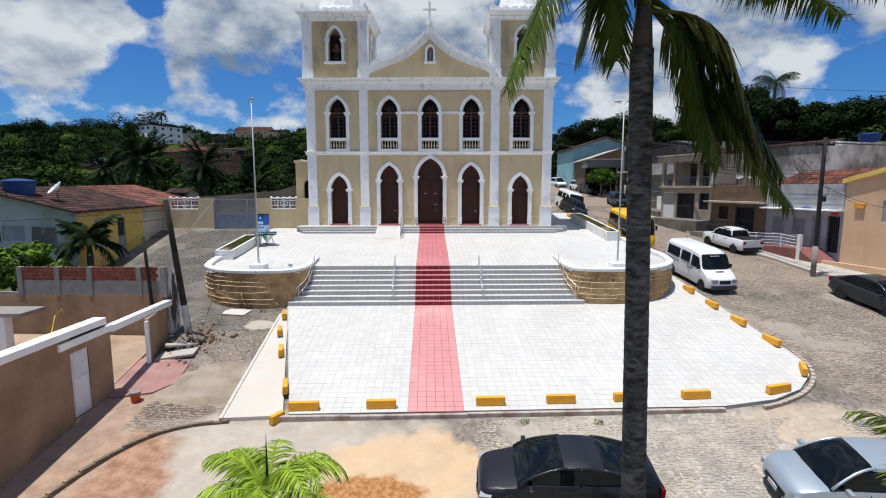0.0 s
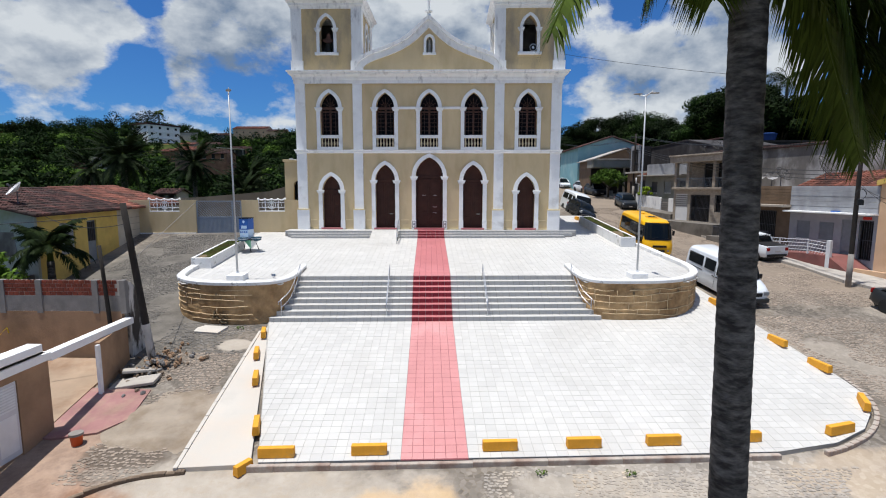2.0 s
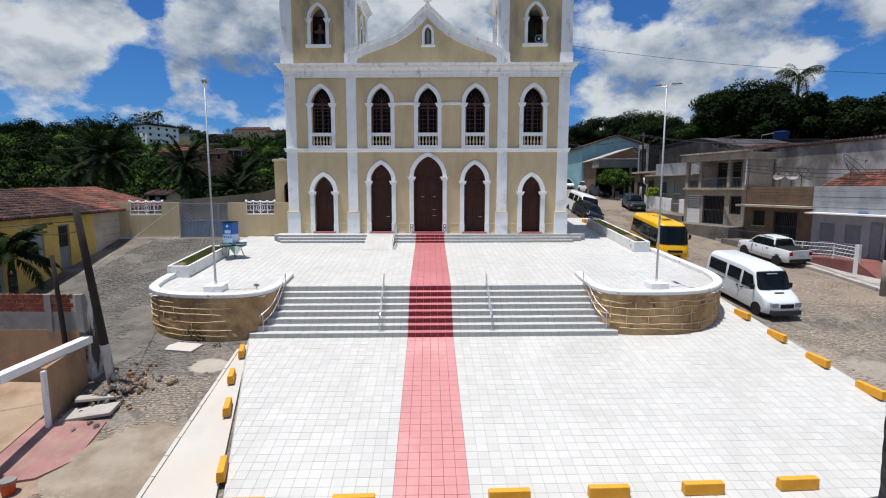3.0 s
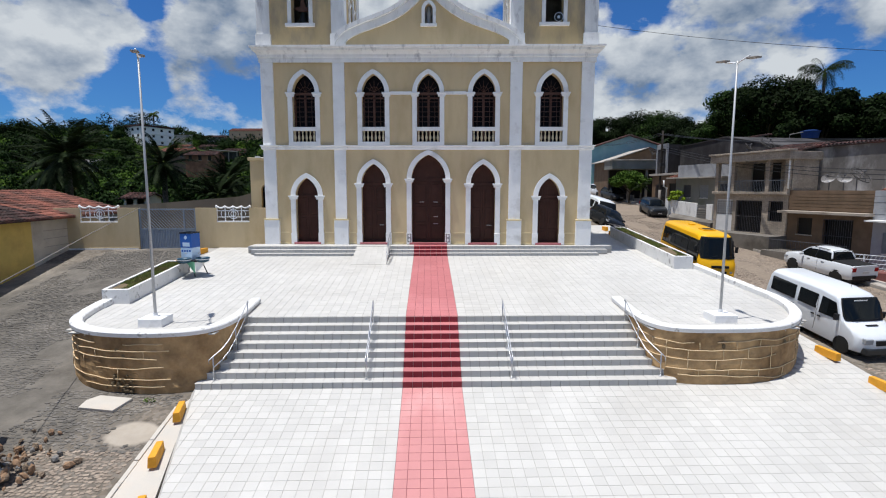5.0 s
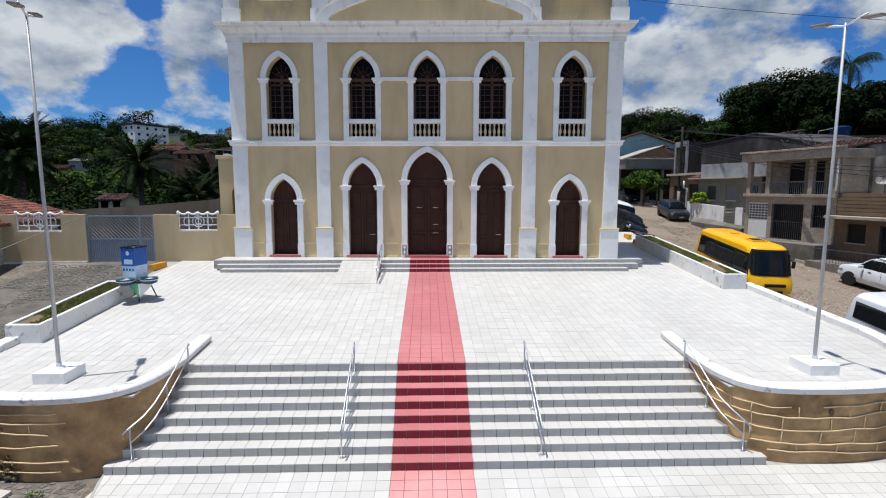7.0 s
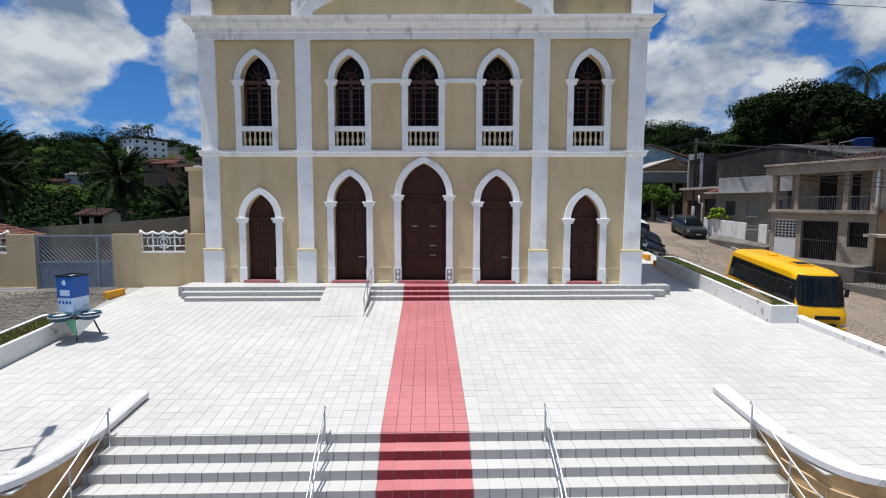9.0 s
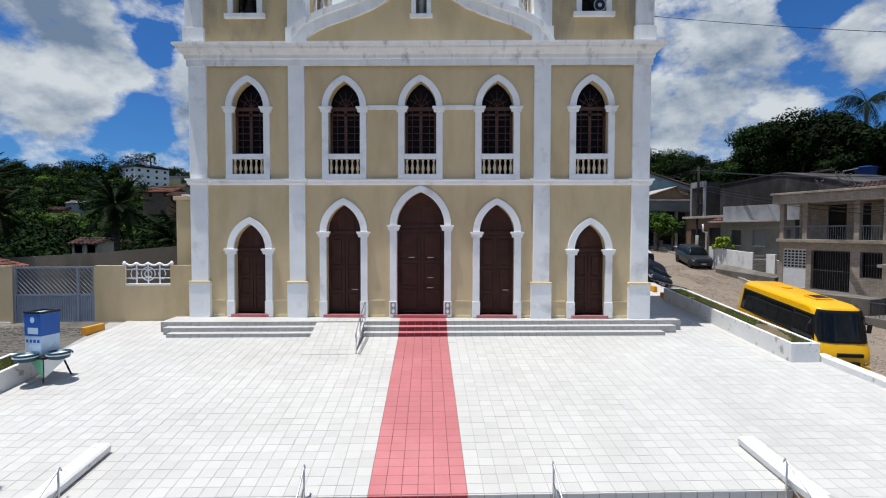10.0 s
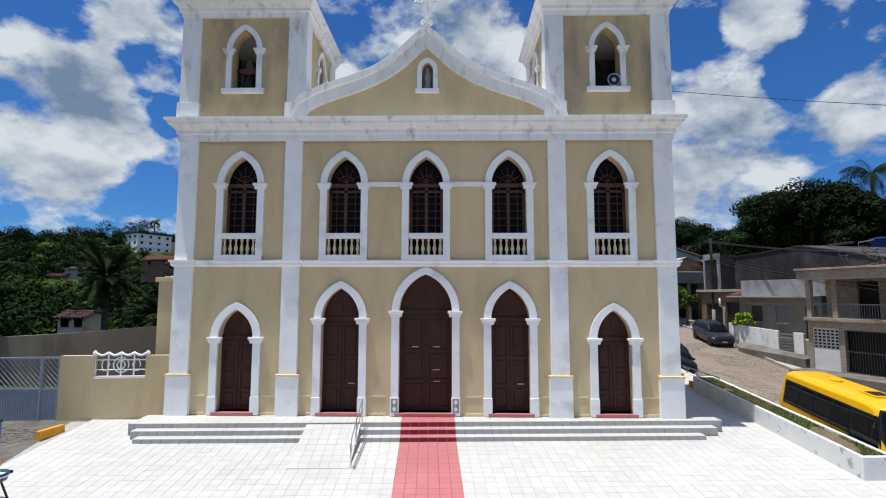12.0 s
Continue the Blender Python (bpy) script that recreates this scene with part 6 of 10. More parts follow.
# ---- houses ----
BEIGE = mat("beige_paint", (0.40, 0.345, 0.285), 0.85, var=0.1, scale=1, bump=0.2, second=(0.28, 0.235, 0.19), second_at=0.58, second_scale=0.6)
BROWNW = mat("brown_cladding", (0.17, 0.115, 0.075), 0.8, var=0.15, scale=1.5, bump=0.3, second=(0.12, 0.085, 0.055), second_at=0.58, second_scale=0.8)
PEACH = mat("peach_plaster", (0.62, 0.42, 0.27), 0.85, var=0.07, scale=0.8, bump=0.2, second=(0.56, 0.36, 0.22), second_at=0.6, second_scale=0.5)
PALEHOUSE = mat("pale_grey_paint", (0.33, 0.34, 0.36), 0.85, var=0.12, scale=1, bump=0.2, second=(0.22, 0.225, 0.24), second_at=0.6, second_scale=0.7)
STUCCO = mat("bare_grey_stucco", (0.125, 0.115, 0.108), 0.95, var=0.35, scale=0.9, bump=0.4, second=(0.42, 0.41, 0.41), second_at=0.54, second_soft=0.10, second_scale=0.55, stretch=0.45, grain=0.1)
DARKSTUC = mat("dark_stucco", (0.030, 0.028, 0.029), 0.95, var=0.45, scale=0.8, bump=0.4, second=(0.085, 0.080, 0.080), second_at=0.56, second_soft=0.10, second_scale=0.35, stretch=0.6, grain=0.15)
TEALH = mat("teal_plaster", (0.22, 0.42, 0.46), 0.85, var=0.08, scale=0.8, second=(0.30, 0.46, 0.47), second_at=0.6, second_scale=0.4)
GREENW = mat("pale_green_wall", (0.38, 0.42, 0.40), 0.9, var=0.1, scale=0.7, bump=0.2, second=(0.22, 0.27, 0.12), second_at=0.64, second_soft=0.12, second_scale=0.5)
YELLOWH = mat("yellow_plaster", (0.66, 0.47, 0.13), 0.85, var=0.1, scale=1, bump=0.2, second=(0.52, 0.34, 0.10), second_at=0.62, second_scale=0.7)
CLAYNEW = mat("new_clay_tile", (0.215, 0.08, 0.055), 0.85, var=0.18, scale=1.2, bump=0.3, per_island=0.5, second=(0.09, 0.045, 0.035), second_at=0.52, second_scale=0.6)
BLUETANK = mat("blue_tank", (0.012, 0.045, 0.17), 0.45, var=0.06)
# near-black colour that paints unlit depth into openings; also on dark panes
DARKROOM = mat("unlit_dark", (0.018, 0.017, 0.016), 0.7, var=0.1)
IRON = mat("painted_iron", (0.09, 0.09, 0.10), 0.6, metal=0.3, var=0.1)
GREYSHUT = mat("grey_shutter", (0.22, 0.24, 0.26), 0.6, var=0.1)
BRICKW = mat("bare_brick_wall", (0.20, 0.095, 0.055), 0.9, var=0.2, scale=0.6, second=(0.28, 0.15, 0.09), second_at=0.55, second_scale=0.3)
FOOTPATH = mat("worn_footpath", (0.17, 0.155, 0.138), 0.95, var=0.2, scale=1.2, bump=0.4, bscale=20, second=(0.11, 0.10, 0.085), second_at=0.55, second_scale=0.8, grain=0.08)
GREYGREEN = mat("grey_green_wall", (0.235, 0.235, 0.22), 0.9, var=0.12, scale=0.7, bump=0.2, second=(0.15, 0.16, 0.11), second_at=0.64, second_soft=0.12, second_scale=0.5)


def cladding():
    """Small beige wall tiles with pale joints."""
    M = mat("tile_cladding", (0.40, 0.345, 0.285), 0.6, var=0.14, scale=1, bump=0.1, second=(0.30, 0.255, 0.21), second_at=0.56, second_scale=0.6)
    nt = M.node_tree
    b = nt.nodes["Principled BSDF"]
    old = b.inputs["Base Color"].links[0].from_socket
    tc, sep, add, com = (nt.nodes.new(k) for k in ("ShaderNodeTexCoord", "ShaderNodeSeparateXYZ", "ShaderNodeMath", "ShaderNodeCombineXYZ"))
    nt.links.new(tc.outputs["Object"], sep.inputs[0])
    nt.links.new(sep.outputs[0], add.inputs[0])
    nt.links.new(sep.outputs[1], add.inputs[1])
    nt.links.new(add.outputs[0], com.inputs[0])
    nt.links.new(sep.outputs[2], com.inputs[1])
    br = nt.nodes.new("ShaderNodeTexBrick")
    br.offset = 0.0
    for k, v in (("Scale", 1.0), ("Mortar Size", 0.007), ("Brick Width", 0.16), ("Row Height", 0.075)):
        br.inputs[k].default_value = v
    br.inputs["Color1"].default_value, br.inputs["Color2"].default_value, br.inputs["Mortar"].default_value = (0.82, 0.82, 0.82, 1), (1.12, 1.1, 1.07, 1), (0.68, 0.68, 0.68, 1)
    nt.links.new(com.outputs[0], br.inputs["Vector"])
    mx = nt.nodes.new("ShaderNodeMix")
    mx.data_type, mx.blend_type = "RGBA", "MULTIPLY"
    mx.inputs[0].default_value = 1.0
    nt.links.new(old, mx.inputs[6])
    nt.links.new(br.outputs["Color"], mx.inputs[7])
    nt.links.new(mx.outputs[2], b.inputs["Base Color"])
    return M


CLAD = cladding()
MESHDISH = mat("mesh_dish", (0.075, 0.07, 0.066), 0.7, metal=0.4, var=0.1)


def tiled_roof(parent, corners, material, name="roof", label="", rib=0.24):
    """A slope of clay tiles: four corners (eave left, eave right, ridge right, ridge left); rows of half-round tiles."""
    A, B, C, D = (Vector(c) for c in corners)
    n = (B - A).cross(D - A).normalized()
    if n.z < 0:
        n = -n
    base = Geo()
    base.v = [tuple(p - n * 0.08) for p in (A, B, C, D)] + [tuple(p) for p in (A, B, C, D)]
    base.f = [(3, 2, 1, 0), (4, 5, 6, 7), (0, 1, 5, 4), (1, 2, 6, 5), (2, 3, 7, 6), (3, 0, 4, 7)]
    roof = part(name, base, material, parent, label)
    cols = max(3, int((B - A).length / rib))
    rows = max(2, int((D - A).length / 0.42))
    g = Geo()
    rng = random.Random(cols * 7 + rows)
    for i in range(cols):
        s = (i + 0.5) / cols
        lo, hi = A.lerp(B, s), D.lerp(C, s)
        w = (B - A).length / cols * 0.34
        side = (B - A).normalized()
        for r in range(rows):
            p, q = lo.lerp(hi, r / rows), lo.lerp(hi, (r + 1.12) / rows if r < rows - 1 else 1)
            k = rng.uniform(-0.01, 0.012)
            vs = []
            for e, (pt, rr) in enumerate(((p, w * 1.12), (q, w * 0.92))):
                for t in (0, 0.25, 0.5, 0.75, 1.0):
                    an = math.pi * t
                    vs.append(pt + side * (rr * math.cos(an)) + n * (rr * 0.75 * math.sin(an) + (0.03 if e == 0 else 0.0) + k))
            g.add(vs, [(j, j + 1, j + 6, j + 5) for j in range(4)] + [(0, 1, 2, 3, 4)])
    tagged(part("roof_tiles", g, material, roof, "rows of half-round clay tiles", fix=False), kind="stuff")
    return roof


def opening(parent, x0, x1, z0, z1, kind, wall_y=0.0, mt=None, label=""):
    """A window, door or gate set into a wall whose outer face is at wall_y, the wall being cut by the caller."""
    y = wall_y
    if kind == "shutter":
        p = part("window", Geo().box((x0, y + 0.07, z0), (x1, y + 0.10, z1)), mt or GREYSHUT, parent, label or "closed grey shutter window")
        part("frame", Geo().sweep([(x0, y + 0.06, z0), (x1, y + 0.06, z0)], [(-0.02, -0.04), (0.06, -0.04), (0.06, 0.03), (-0.02, 0.03)]), WHITEW, p)
        n = int((z1 - z0) / 0.11)
        for k in range(n):
            z = z0 + (k + 0.5) * (z1 - z0) / n
            part("slat", Geo().box((x0 + 0.05, y + 0.045, z - 0.035), (x1 - 0.05, y + 0.072, z + 0.03)), mt or GREYSHUT, p)
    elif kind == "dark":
        # a near-black sheet stands for the unlit room
        p = part("window", Geo().box((x0, y + 0.14, z0), (x1, y + 0.17, z1)), DARKROOM, parent, label or "dark sheet for the unlit room in a window opening")
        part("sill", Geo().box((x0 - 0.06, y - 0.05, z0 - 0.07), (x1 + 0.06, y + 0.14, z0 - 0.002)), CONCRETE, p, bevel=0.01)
    elif kind == "bars":
        # near-black sheet behind the bars paints in the shaded interior
        p = part("barred_opening", Geo().box((x0, y + 0.5, z0), (x1, y + 0.53, z1)), DARKROOM, parent, label or "dark sheet for the unlit room behind iron bars")
        n = max(3, int((x1 - x0) / 0.13))
        for k in range(n + 1):
            x = x0 + k * (x1 - x0) / n
            part("bar", Geo().tube([(x, y + 0.05, z0), (x, y + 0.05, z1)], 0.012, 5), IRON, p)
        for z in (z0 + 0.04, (z0 + z1) / 2, z1 - 0.04):
            part("cross_bar", Geo().box((x0, y + 0.035, z - 0.02), (x1, y + 0.065, z + 0.02)), IRON, p)
    elif kind == "door":
        p = part("door", Geo().box((x0, y + 0.08, z0), (x1, y + 0.13, z1)), mt or GREYSHUT, parent, label or "closed door")
        for a, b in ((0.08, 0.45), (0.52, 0.93)):
            part("panel", Geo().box((x0 + 0.1, y + 0.055, z0 + a * (z1 - z0)), (x1 - 0.1, y + 0.082, z0 + b * (z1 - z0))), mt or GREYSHUT, p, bevel=0.01)
        part("handle", Geo().tube([(x1 - 0.09, y + 0.03, z0 + 1.0), (x1 - 0.09, y + 0.03, z0 + 1.15)], 0.015, 6), STEEL, p)


def rect(x0, x1, z0, z1):
    return [(x0, z0), (x1, z0), (x1, z1), (x0, z1)]


def facade_frame(A, B, z):
    return pose(A[0], A[1], z, 0, 0, math.degrees(math.atan2(B[1] - A[1], B[0] - A[0]))), math.hypot(B[0] - A[0], B[1] - A[1])


def shell(h, L, H, D, mt, holes, below=1.5, back=True):
    """Front wall with openings, side and back walls and a flat slab; returns nothing."""
    part("front_wall", Geo().holed([(0, -below), (0, H), (L, H), (L, -below)], holes, 0, 0.2), mt, h)
    part("side_wall", Geo().box((0, 0.2, -below), (0.2, D, H)), mt, h)
    part("side_wall", Geo().box((L - 0.2, 0.2, -below), (L, D, H)), mt, h)
    part("back_wall", Geo().box((0.2, D - 0.2, -below), (L - 0.2, D, H)), mt, h)


def balcony_house():
    m, L = facade_frame((22.34, 12.8), (24.3, 6.9), 2.75)
    h = thing("balcony_house", "two-storey beige house with a columned balcony and barred gates", "house", m=m)
    # ground floor
    lo = [rect(0.25, 1.75, 0.1, 2.5), rect(2.05, 4.25, 0.1, 2.45), rect(4.75, 5.85, 1.0, 2.45)]
    part("front_wall", Geo().holed([(0, -1.5), (0, 2.95), (L, 2.95), (L, -1.5)], lo, 0, 0.2), CLAD, h)
    part("side_wall", Geo().box((0, 0.2, -1.5), (0.2, 9, 2.9)), CLAD, h)
    part("side_wall", Geo().box((0, 1.7, 3.1), (0.2, 9, 5.3)), CLAD, h)
    part("side_wall", Geo().box((L - 0.2, 0.2, -1.5), (L, 9, 5.3)), CLAD, h)
    part("back_wall", Geo().box((0.2, 8.8, -1.5), (L - 0.2, 9, 5.3)), CLAD, h)
    part("upper_wall", Geo().holed([(0.2, 2.95), (0.2, 5.5), (L - 0.2, 5.5), (L - 0.2, 2.95)], [rect(1.9, 3.0, 3.1, 5.2), rect(3.4, 4.3, 3.1, 5.2), rect(4.9, 5.6, 3.1, 5.1)], 1.5, 1.7), CLAD, h)
    for a, b, z0, z1 in ((1.9, 3.0, 3.1, 5.2), (3.4, 4.3, 3.1, 5.2), (4.9, 5.6, 3.1, 5.1)):
        opening(h, a, b, z0, z1, "dark", 1.5)
    part("balcony_slab", Geo().box((-0.05, -0.25, 2.9), (L + 0.05, 1.7, 3.1)), CLAD, h, bevel=0.02)
    for x in (0.05, 1.55, 4.45, L - 0.33):
        part("column", Geo().box((x, -0.1, 3.1), (x + 0.28, 0.18, 5.3)), CLAD, h, bevel=0.015)
    part("roof_slab", Geo().box((-0.2, -0.45, 5.3), (L + 0.2, 9.1, 5.85)), CLAD, h, bevel=0.03)
    part("roof_edge", Geo().box((-0.28, -0.55, 5.85), (L + 0.28, 0.1, 5.98)), CLAD, h, bevel=0.02)
    rail = part("balcony_rail", Geo().box((0.33, -0.08, 3.86), (1.55, -0.03, 3.92)), GREYSHUT, h)
    for k in range(9):
        part("baluster", Geo().tube([(0.42 + k * 0.13, -0.055, 3.1), (0.42 + k * 0.13, -0.055, 3.86)], 0.012, 5), GREYSHUT, rail)
    rail = part("balcony_rail", Geo().box((0.06, 0.2, 3.86), (0.11, 1.5, 3.92)), GREYSHUT, h)
    for k in range(9):
        part("baluster", Geo().tube([(0.085, 0.3 + k * 0.13, 3.1), (0.085, 0.3 + k * 0.13, 3.86)], 0.012, 5), GREYSHUT, rail)
    rail = part("balcony_rail", Geo().box((1.83, -0.08, 3.86), (4.45, -0.03, 3.92)), GREYSHUT, h, "iron balcony rail")
    for k in range(20):
        part("baluster", Geo().tube([(1.9 + k * 0.13, -0.055, 3.1), (1.9 + k * 0.13, -0.055, 3.86)], 0.012, 5), GREYSHUT, rail)
    rail = part("balcony_rail", Geo().box((4.73, -0.08, 3.86), (L - 0.33, -0.03, 3.92)), GREYSHUT, h)
    for k in range(8):
        part("baluster", Geo().tube([(4.8 + k * 0.13, -0.055, 3.1), (4.8 + k * 0.13, -0.055, 3.86)], 0.012, 5), GREYSHUT, rail)
    g = part("garage_gate", Geo().box((0.25, 0.06, 0.1), (1.75, 0.1, 1.25)), METALW, h, "white metal gate with square openings")
    for i in range(6):
        for j in range(6):
            # thin near-black plates on the sheet stand for see-through holes
            part("gate_hole", Geo().box((0.33 + i * 0.24, 0.045, 1.36 + j * 0.185), (0.48 + i * 0.24, 0.058, 1.47 + j * 0.185)), DARKROOM, g)
    part("gate_head", Geo().box((0.25, 0.06, 1.25), (1.75, 0.1, 2.5)), METALW, g)
    opening(h, 2.05, 4.25, 0.1, 2.45, "bars", 0.0)
    opening(h, 4.75, 5.85, 1.0, 2.45, "bars", 0.0)
    part("step", Geo().box((-0.1, -1.6, -1.2), (L + 0.1, 0.0, 0.08)), FOOTPATH, h, bevel=0.02)
    part("downpipe", Geo().tube([(L - 0.05, -0.08, 3.3), (L - 0.05, -0.08, 5.3)], 0.05, 8), WHITEW, h, smooth=True)
    tiled_roof(h, [(2.6, 0.6, 5.9), (L, 0.6, 5.9), (L, 4.0, 6.6), (2.6, 4.0, 6.6)], CLAYTILE)
    return m


def brown_house():
    m, L = facade_frame((24.35, 6.9), (26.0, 1.9), 1.95)
    h = thing("brown_house", "low brown house with a canopy and dishes on its roof", "house", m=m)
    shell(h, L, 4.0, 7, BROWNW, [rect(0.7, 1.7, 1.1, 2.2), rect(2.4, 4.2, 0.1, 2.2)])
    opening(h, 0.7, 1.7, 1.1, 2.2, "dark")
    opening(h, 2.4, 4.2, 0.1, 2.2, "bars")
    for k in range(6):
        part("cladding_board", Geo().box((0.02, -0.03, 2.72 + k * 0.21), (L - 0.02, 0.0, 2.90 + k * 0.21)), BROWNW, h, bevel=0.008)
    part("canopy", Geo().box((-0.1, -0.9, 2.50), (L + 0.1, 0.0, 2.66)), BEIGE, h, bevel=0.015)
    part("roof_slab", Geo().box((0, 0.2, 3.85), (L, 7, 3.98)), CONCRETE, h)
    part("front_step", Geo().box((-0.1, -2.1, -1.4), (L, 0.0, 0.02)), FOOTPATH, h, bevel=0.02)
    fence = part("low_fence", Geo().box((0.2, -2.0, 0.75), (L, -1.95, 0.80)), IRON, h)
    for k in range(30):
        part("bar", Geo().tube([(0.25 + k * 0.165, -1.975, 0.0), (0.25 + k * 0.165, -1.975, 0.8)], 0.01, 5), IRON, fence)
    return m


def dish(base, r, az, label, mt=MESHDISH):
    d = thing("satellite_dish", label, "satellite dish", m=pose(*base, 0, 0, az))
    tilt = pose(0, 0, 0.55 + r * 0.4, 48)
    part("mast", Geo().tube([(0, 0, 0), (0, 0, 0.5 + r * 0.4)], 0.03, 6), IRON, d)
    prof = [(r * k / 7, 0.28 * r * (k / 7) ** 2 * 1.4) for k in range(8)]
    if mt is MESHDISH:
        # open bowl of wire: rings and ribs
        def ring(a, z, w):
            return Geo().tube([(a * math.cos(math.pi * q / 12), a * math.sin(math.pi * q / 12), z) for q in range(25)], w, 5)
        b = part("bowl_rim", ring(*prof[-1], 0.02), mt, d, m=tilt)
        for a, z in prof[1:-1:2]:
            part("ring", ring(a, z, 0.011), mt, b)
        for q in range(16):
            c, e = math.cos(math.pi * q / 8), math.sin(math.pi * q / 8)
            part("rib", Geo().tube([(a * c, a * e, z) for a, z in prof], 0.010, 4), mt, b)
    else:
        g = Geo().lathe([(max(0.01, a), z) for a, z in prof] + [(r, prof[-1][1] + 0.02)] + [(max(0.01, a), z + 0.015) for a, z in prof[::-1]], 20)
        b = part("bowl", g, mt, d, m=tilt)
    for k in range(3):
        t = 2.09 * k
        part("strut", Geo().tube([(r * 0.9 * math.cos(t), r * 0.9 * math.sin(t), 0.33 * r), (0, 0, 0.85 * r)], 0.012, 5), IRON, b)
    part("receiver", Geo().lathe([(0.05, 0), (0.06, 0.12), (0.03, 0.15)], 8, (0, 0, 0.8 * r)), IRON, b)


def white_house():
    m, L = facade_frame((26.0, 1.9), (27.75, -3.5), 1.2)
    h = thing("white_house", "low white house with a boarded parapet and red tile roof", "house", m=m)
    shell(h, L, 4.75, 8, PALEHOUSE, [rect(0.55, 1.5, 1.1, 2.35), rect(2.15, 3.1, 1.1, 2.35), rect(3.6, 4.3, 0.35, 2.6), rect(4.65, L - 0.2, 0.1, 2.6)])
    opening(h, 0.55, 1.5, 1.1, 2.35, "shutter")
    opening(h, 2.15, 3.1, 1.1, 2.35, "shutter")
    opening(h, 3.6, 4.3, 0.35, 2.6, "door")
    opening(h, 4.65, L - 0.2, 0.1, 2.6, "bars")
    for k in range(5):
        part("parapet_board", Geo().box((0, -0.08 - 0.012 * (k % 2), 3.05 + k * 0.34), (L, 0, 3.38 + k * 0.34)), PALEHOUSE, h, bevel=0.015)
    part("parapet_ledge", Geo().box((-0.02, -0.75, 2.95), (L + 0.02, 0, 3.05)), WHITEW, h, bevel=0.01)
    part("shop_sign", Geo().box((4.9, -0.12, 2.66), (5.4, -0.09, 2.84)), mat("red_sign", (0.5, 0.03, 0.02), 0.5, var=0.05), h, "small red sign")
    part("blue_plate", Geo().box((2.9, -0.14, 3.02), (3.5, -0.10, 3.14)), BLUE, h, "small blue plate")
    tiled_roof(h, [(-0.1, 0.15, 4.6), (L + 0.1, 0.15, 4.6), (L + 0.1, 4.2, 6.0), (-0.1, 4.2, 6.0)], CLAYNEW, label="weathered orange-red tile roof")
    tiled_roof(h, [(-0.1, 8.1, 4.6), (L + 0.1, 8.1, 4.6), (L + 0.1, 4.2, 6.0), (-0.1, 4.2, 6.0)], CLAYNEW, label="weathered orange-red tile roof")
    rp = thing("entrance_ramp", "red cement ramp and landing with a white metal railing", "ramp", kind="structure", m=m)
    g = Geo().prism([(-1.2, 0.05), (2.6, 0.35), (4.4, 0.35), (6.1, -0.75), (6.1, -1.6), (-1.2, -1.6)], "xz", -2.1, 0.0)
    part("ramp_body", g, REDPAVE, rp, bevel=0.02)
    g = Geo().prism([(3.0, -0.75), (6.3, -1.15), (6.3, -1.7), (3.0, -1.7)], "xz", -3.9, -2.1)
    part("lower_ramp", g, REDPAVE, rp, bevel=0.02)
    for x in (-1.0, 1.0, 3.0):
        part("rail_post", Geo().box((x, -2.08, 0.0), (x + 0.06, -2.0, 1.2)), METALW, rp)
    part("end_post", Geo().box((4.25, -2.12, -0.4), (4.5, -1.9, 1.35)), METALW, rp, "white square end post", bevel=0.01)
    for k in range(4):
        part("rail", Geo().tube([(-1.0, -2.04, 0.35 + 0.25 * k), (3.0, -2.04, 0.6 + 0.22 * k), (4.3, -2.04, 0.5 + 0.22 * k)], 0.022, 6), METALW, rp)
    for k in range(26):
        x = -0.9 + k * 0.2
        part("lattice_bar", Geo().tube([(x, -2.04, 0.4), (x + 0.35, -2.04, 1.2)], 0.012, 4), METALW, rp)


def peach_house():
    m, L = facade_frame((27.75, -3.5), (30.6, -13.5), 0.2)
    h = thing("peach_house", "peach-coloured gabled house with a part-open louvred window", "house", m=m)
    hole = rect(2.3, 3.6, 3.35, 4.75)
    part("front_wall", Geo().holed([(0, -2.5), (0, 5.95), (L / 2, 7.4), (L, 5.95), (L, -2.5)], [hole], 0, 0.2), PEACH, h)
    part("side_wall", Geo().box((0, 0.2, -2.5), (0.2, 10, 5.9)), PEACH, h)
    part("side_wall", Geo().box((L - 0.2, 0.2, -2.5), (L, 10, 5.9)), PEACH, h)
    part("gable_edge", Geo().prism([(-0.15, 5.8), (L / 2, 7.3), (L + 0.15, 5.8), (L + 0.15, 6.1), (L / 2, 7.6), (-0.15, 6.1)], "xz", -0.2, 10), YELLOWH, h, "yellow gable edge")
    opening(h, 2.95, 3.6, 3.35, 4.75, "dark")
    opening(h, 2.3, 2.95, 3.35, 4.75, "shutter", mt=PALEHOUSE)
    part("fuse_box", Geo().box((0.7, -0.15, 4.2), (1.3, 0, 4.5)), YELLOWB, h, bevel=0.01)
    part("foot_wall", Geo().box((0.0, -1.6, -2.0), (L, -1.4, 0.75)), PEACH, h, bevel=0.02)
    part("foot_ledge", Geo().box((0.0, -1.4, -2.0), (L, 0.0, 0.2)), PALEC, h)


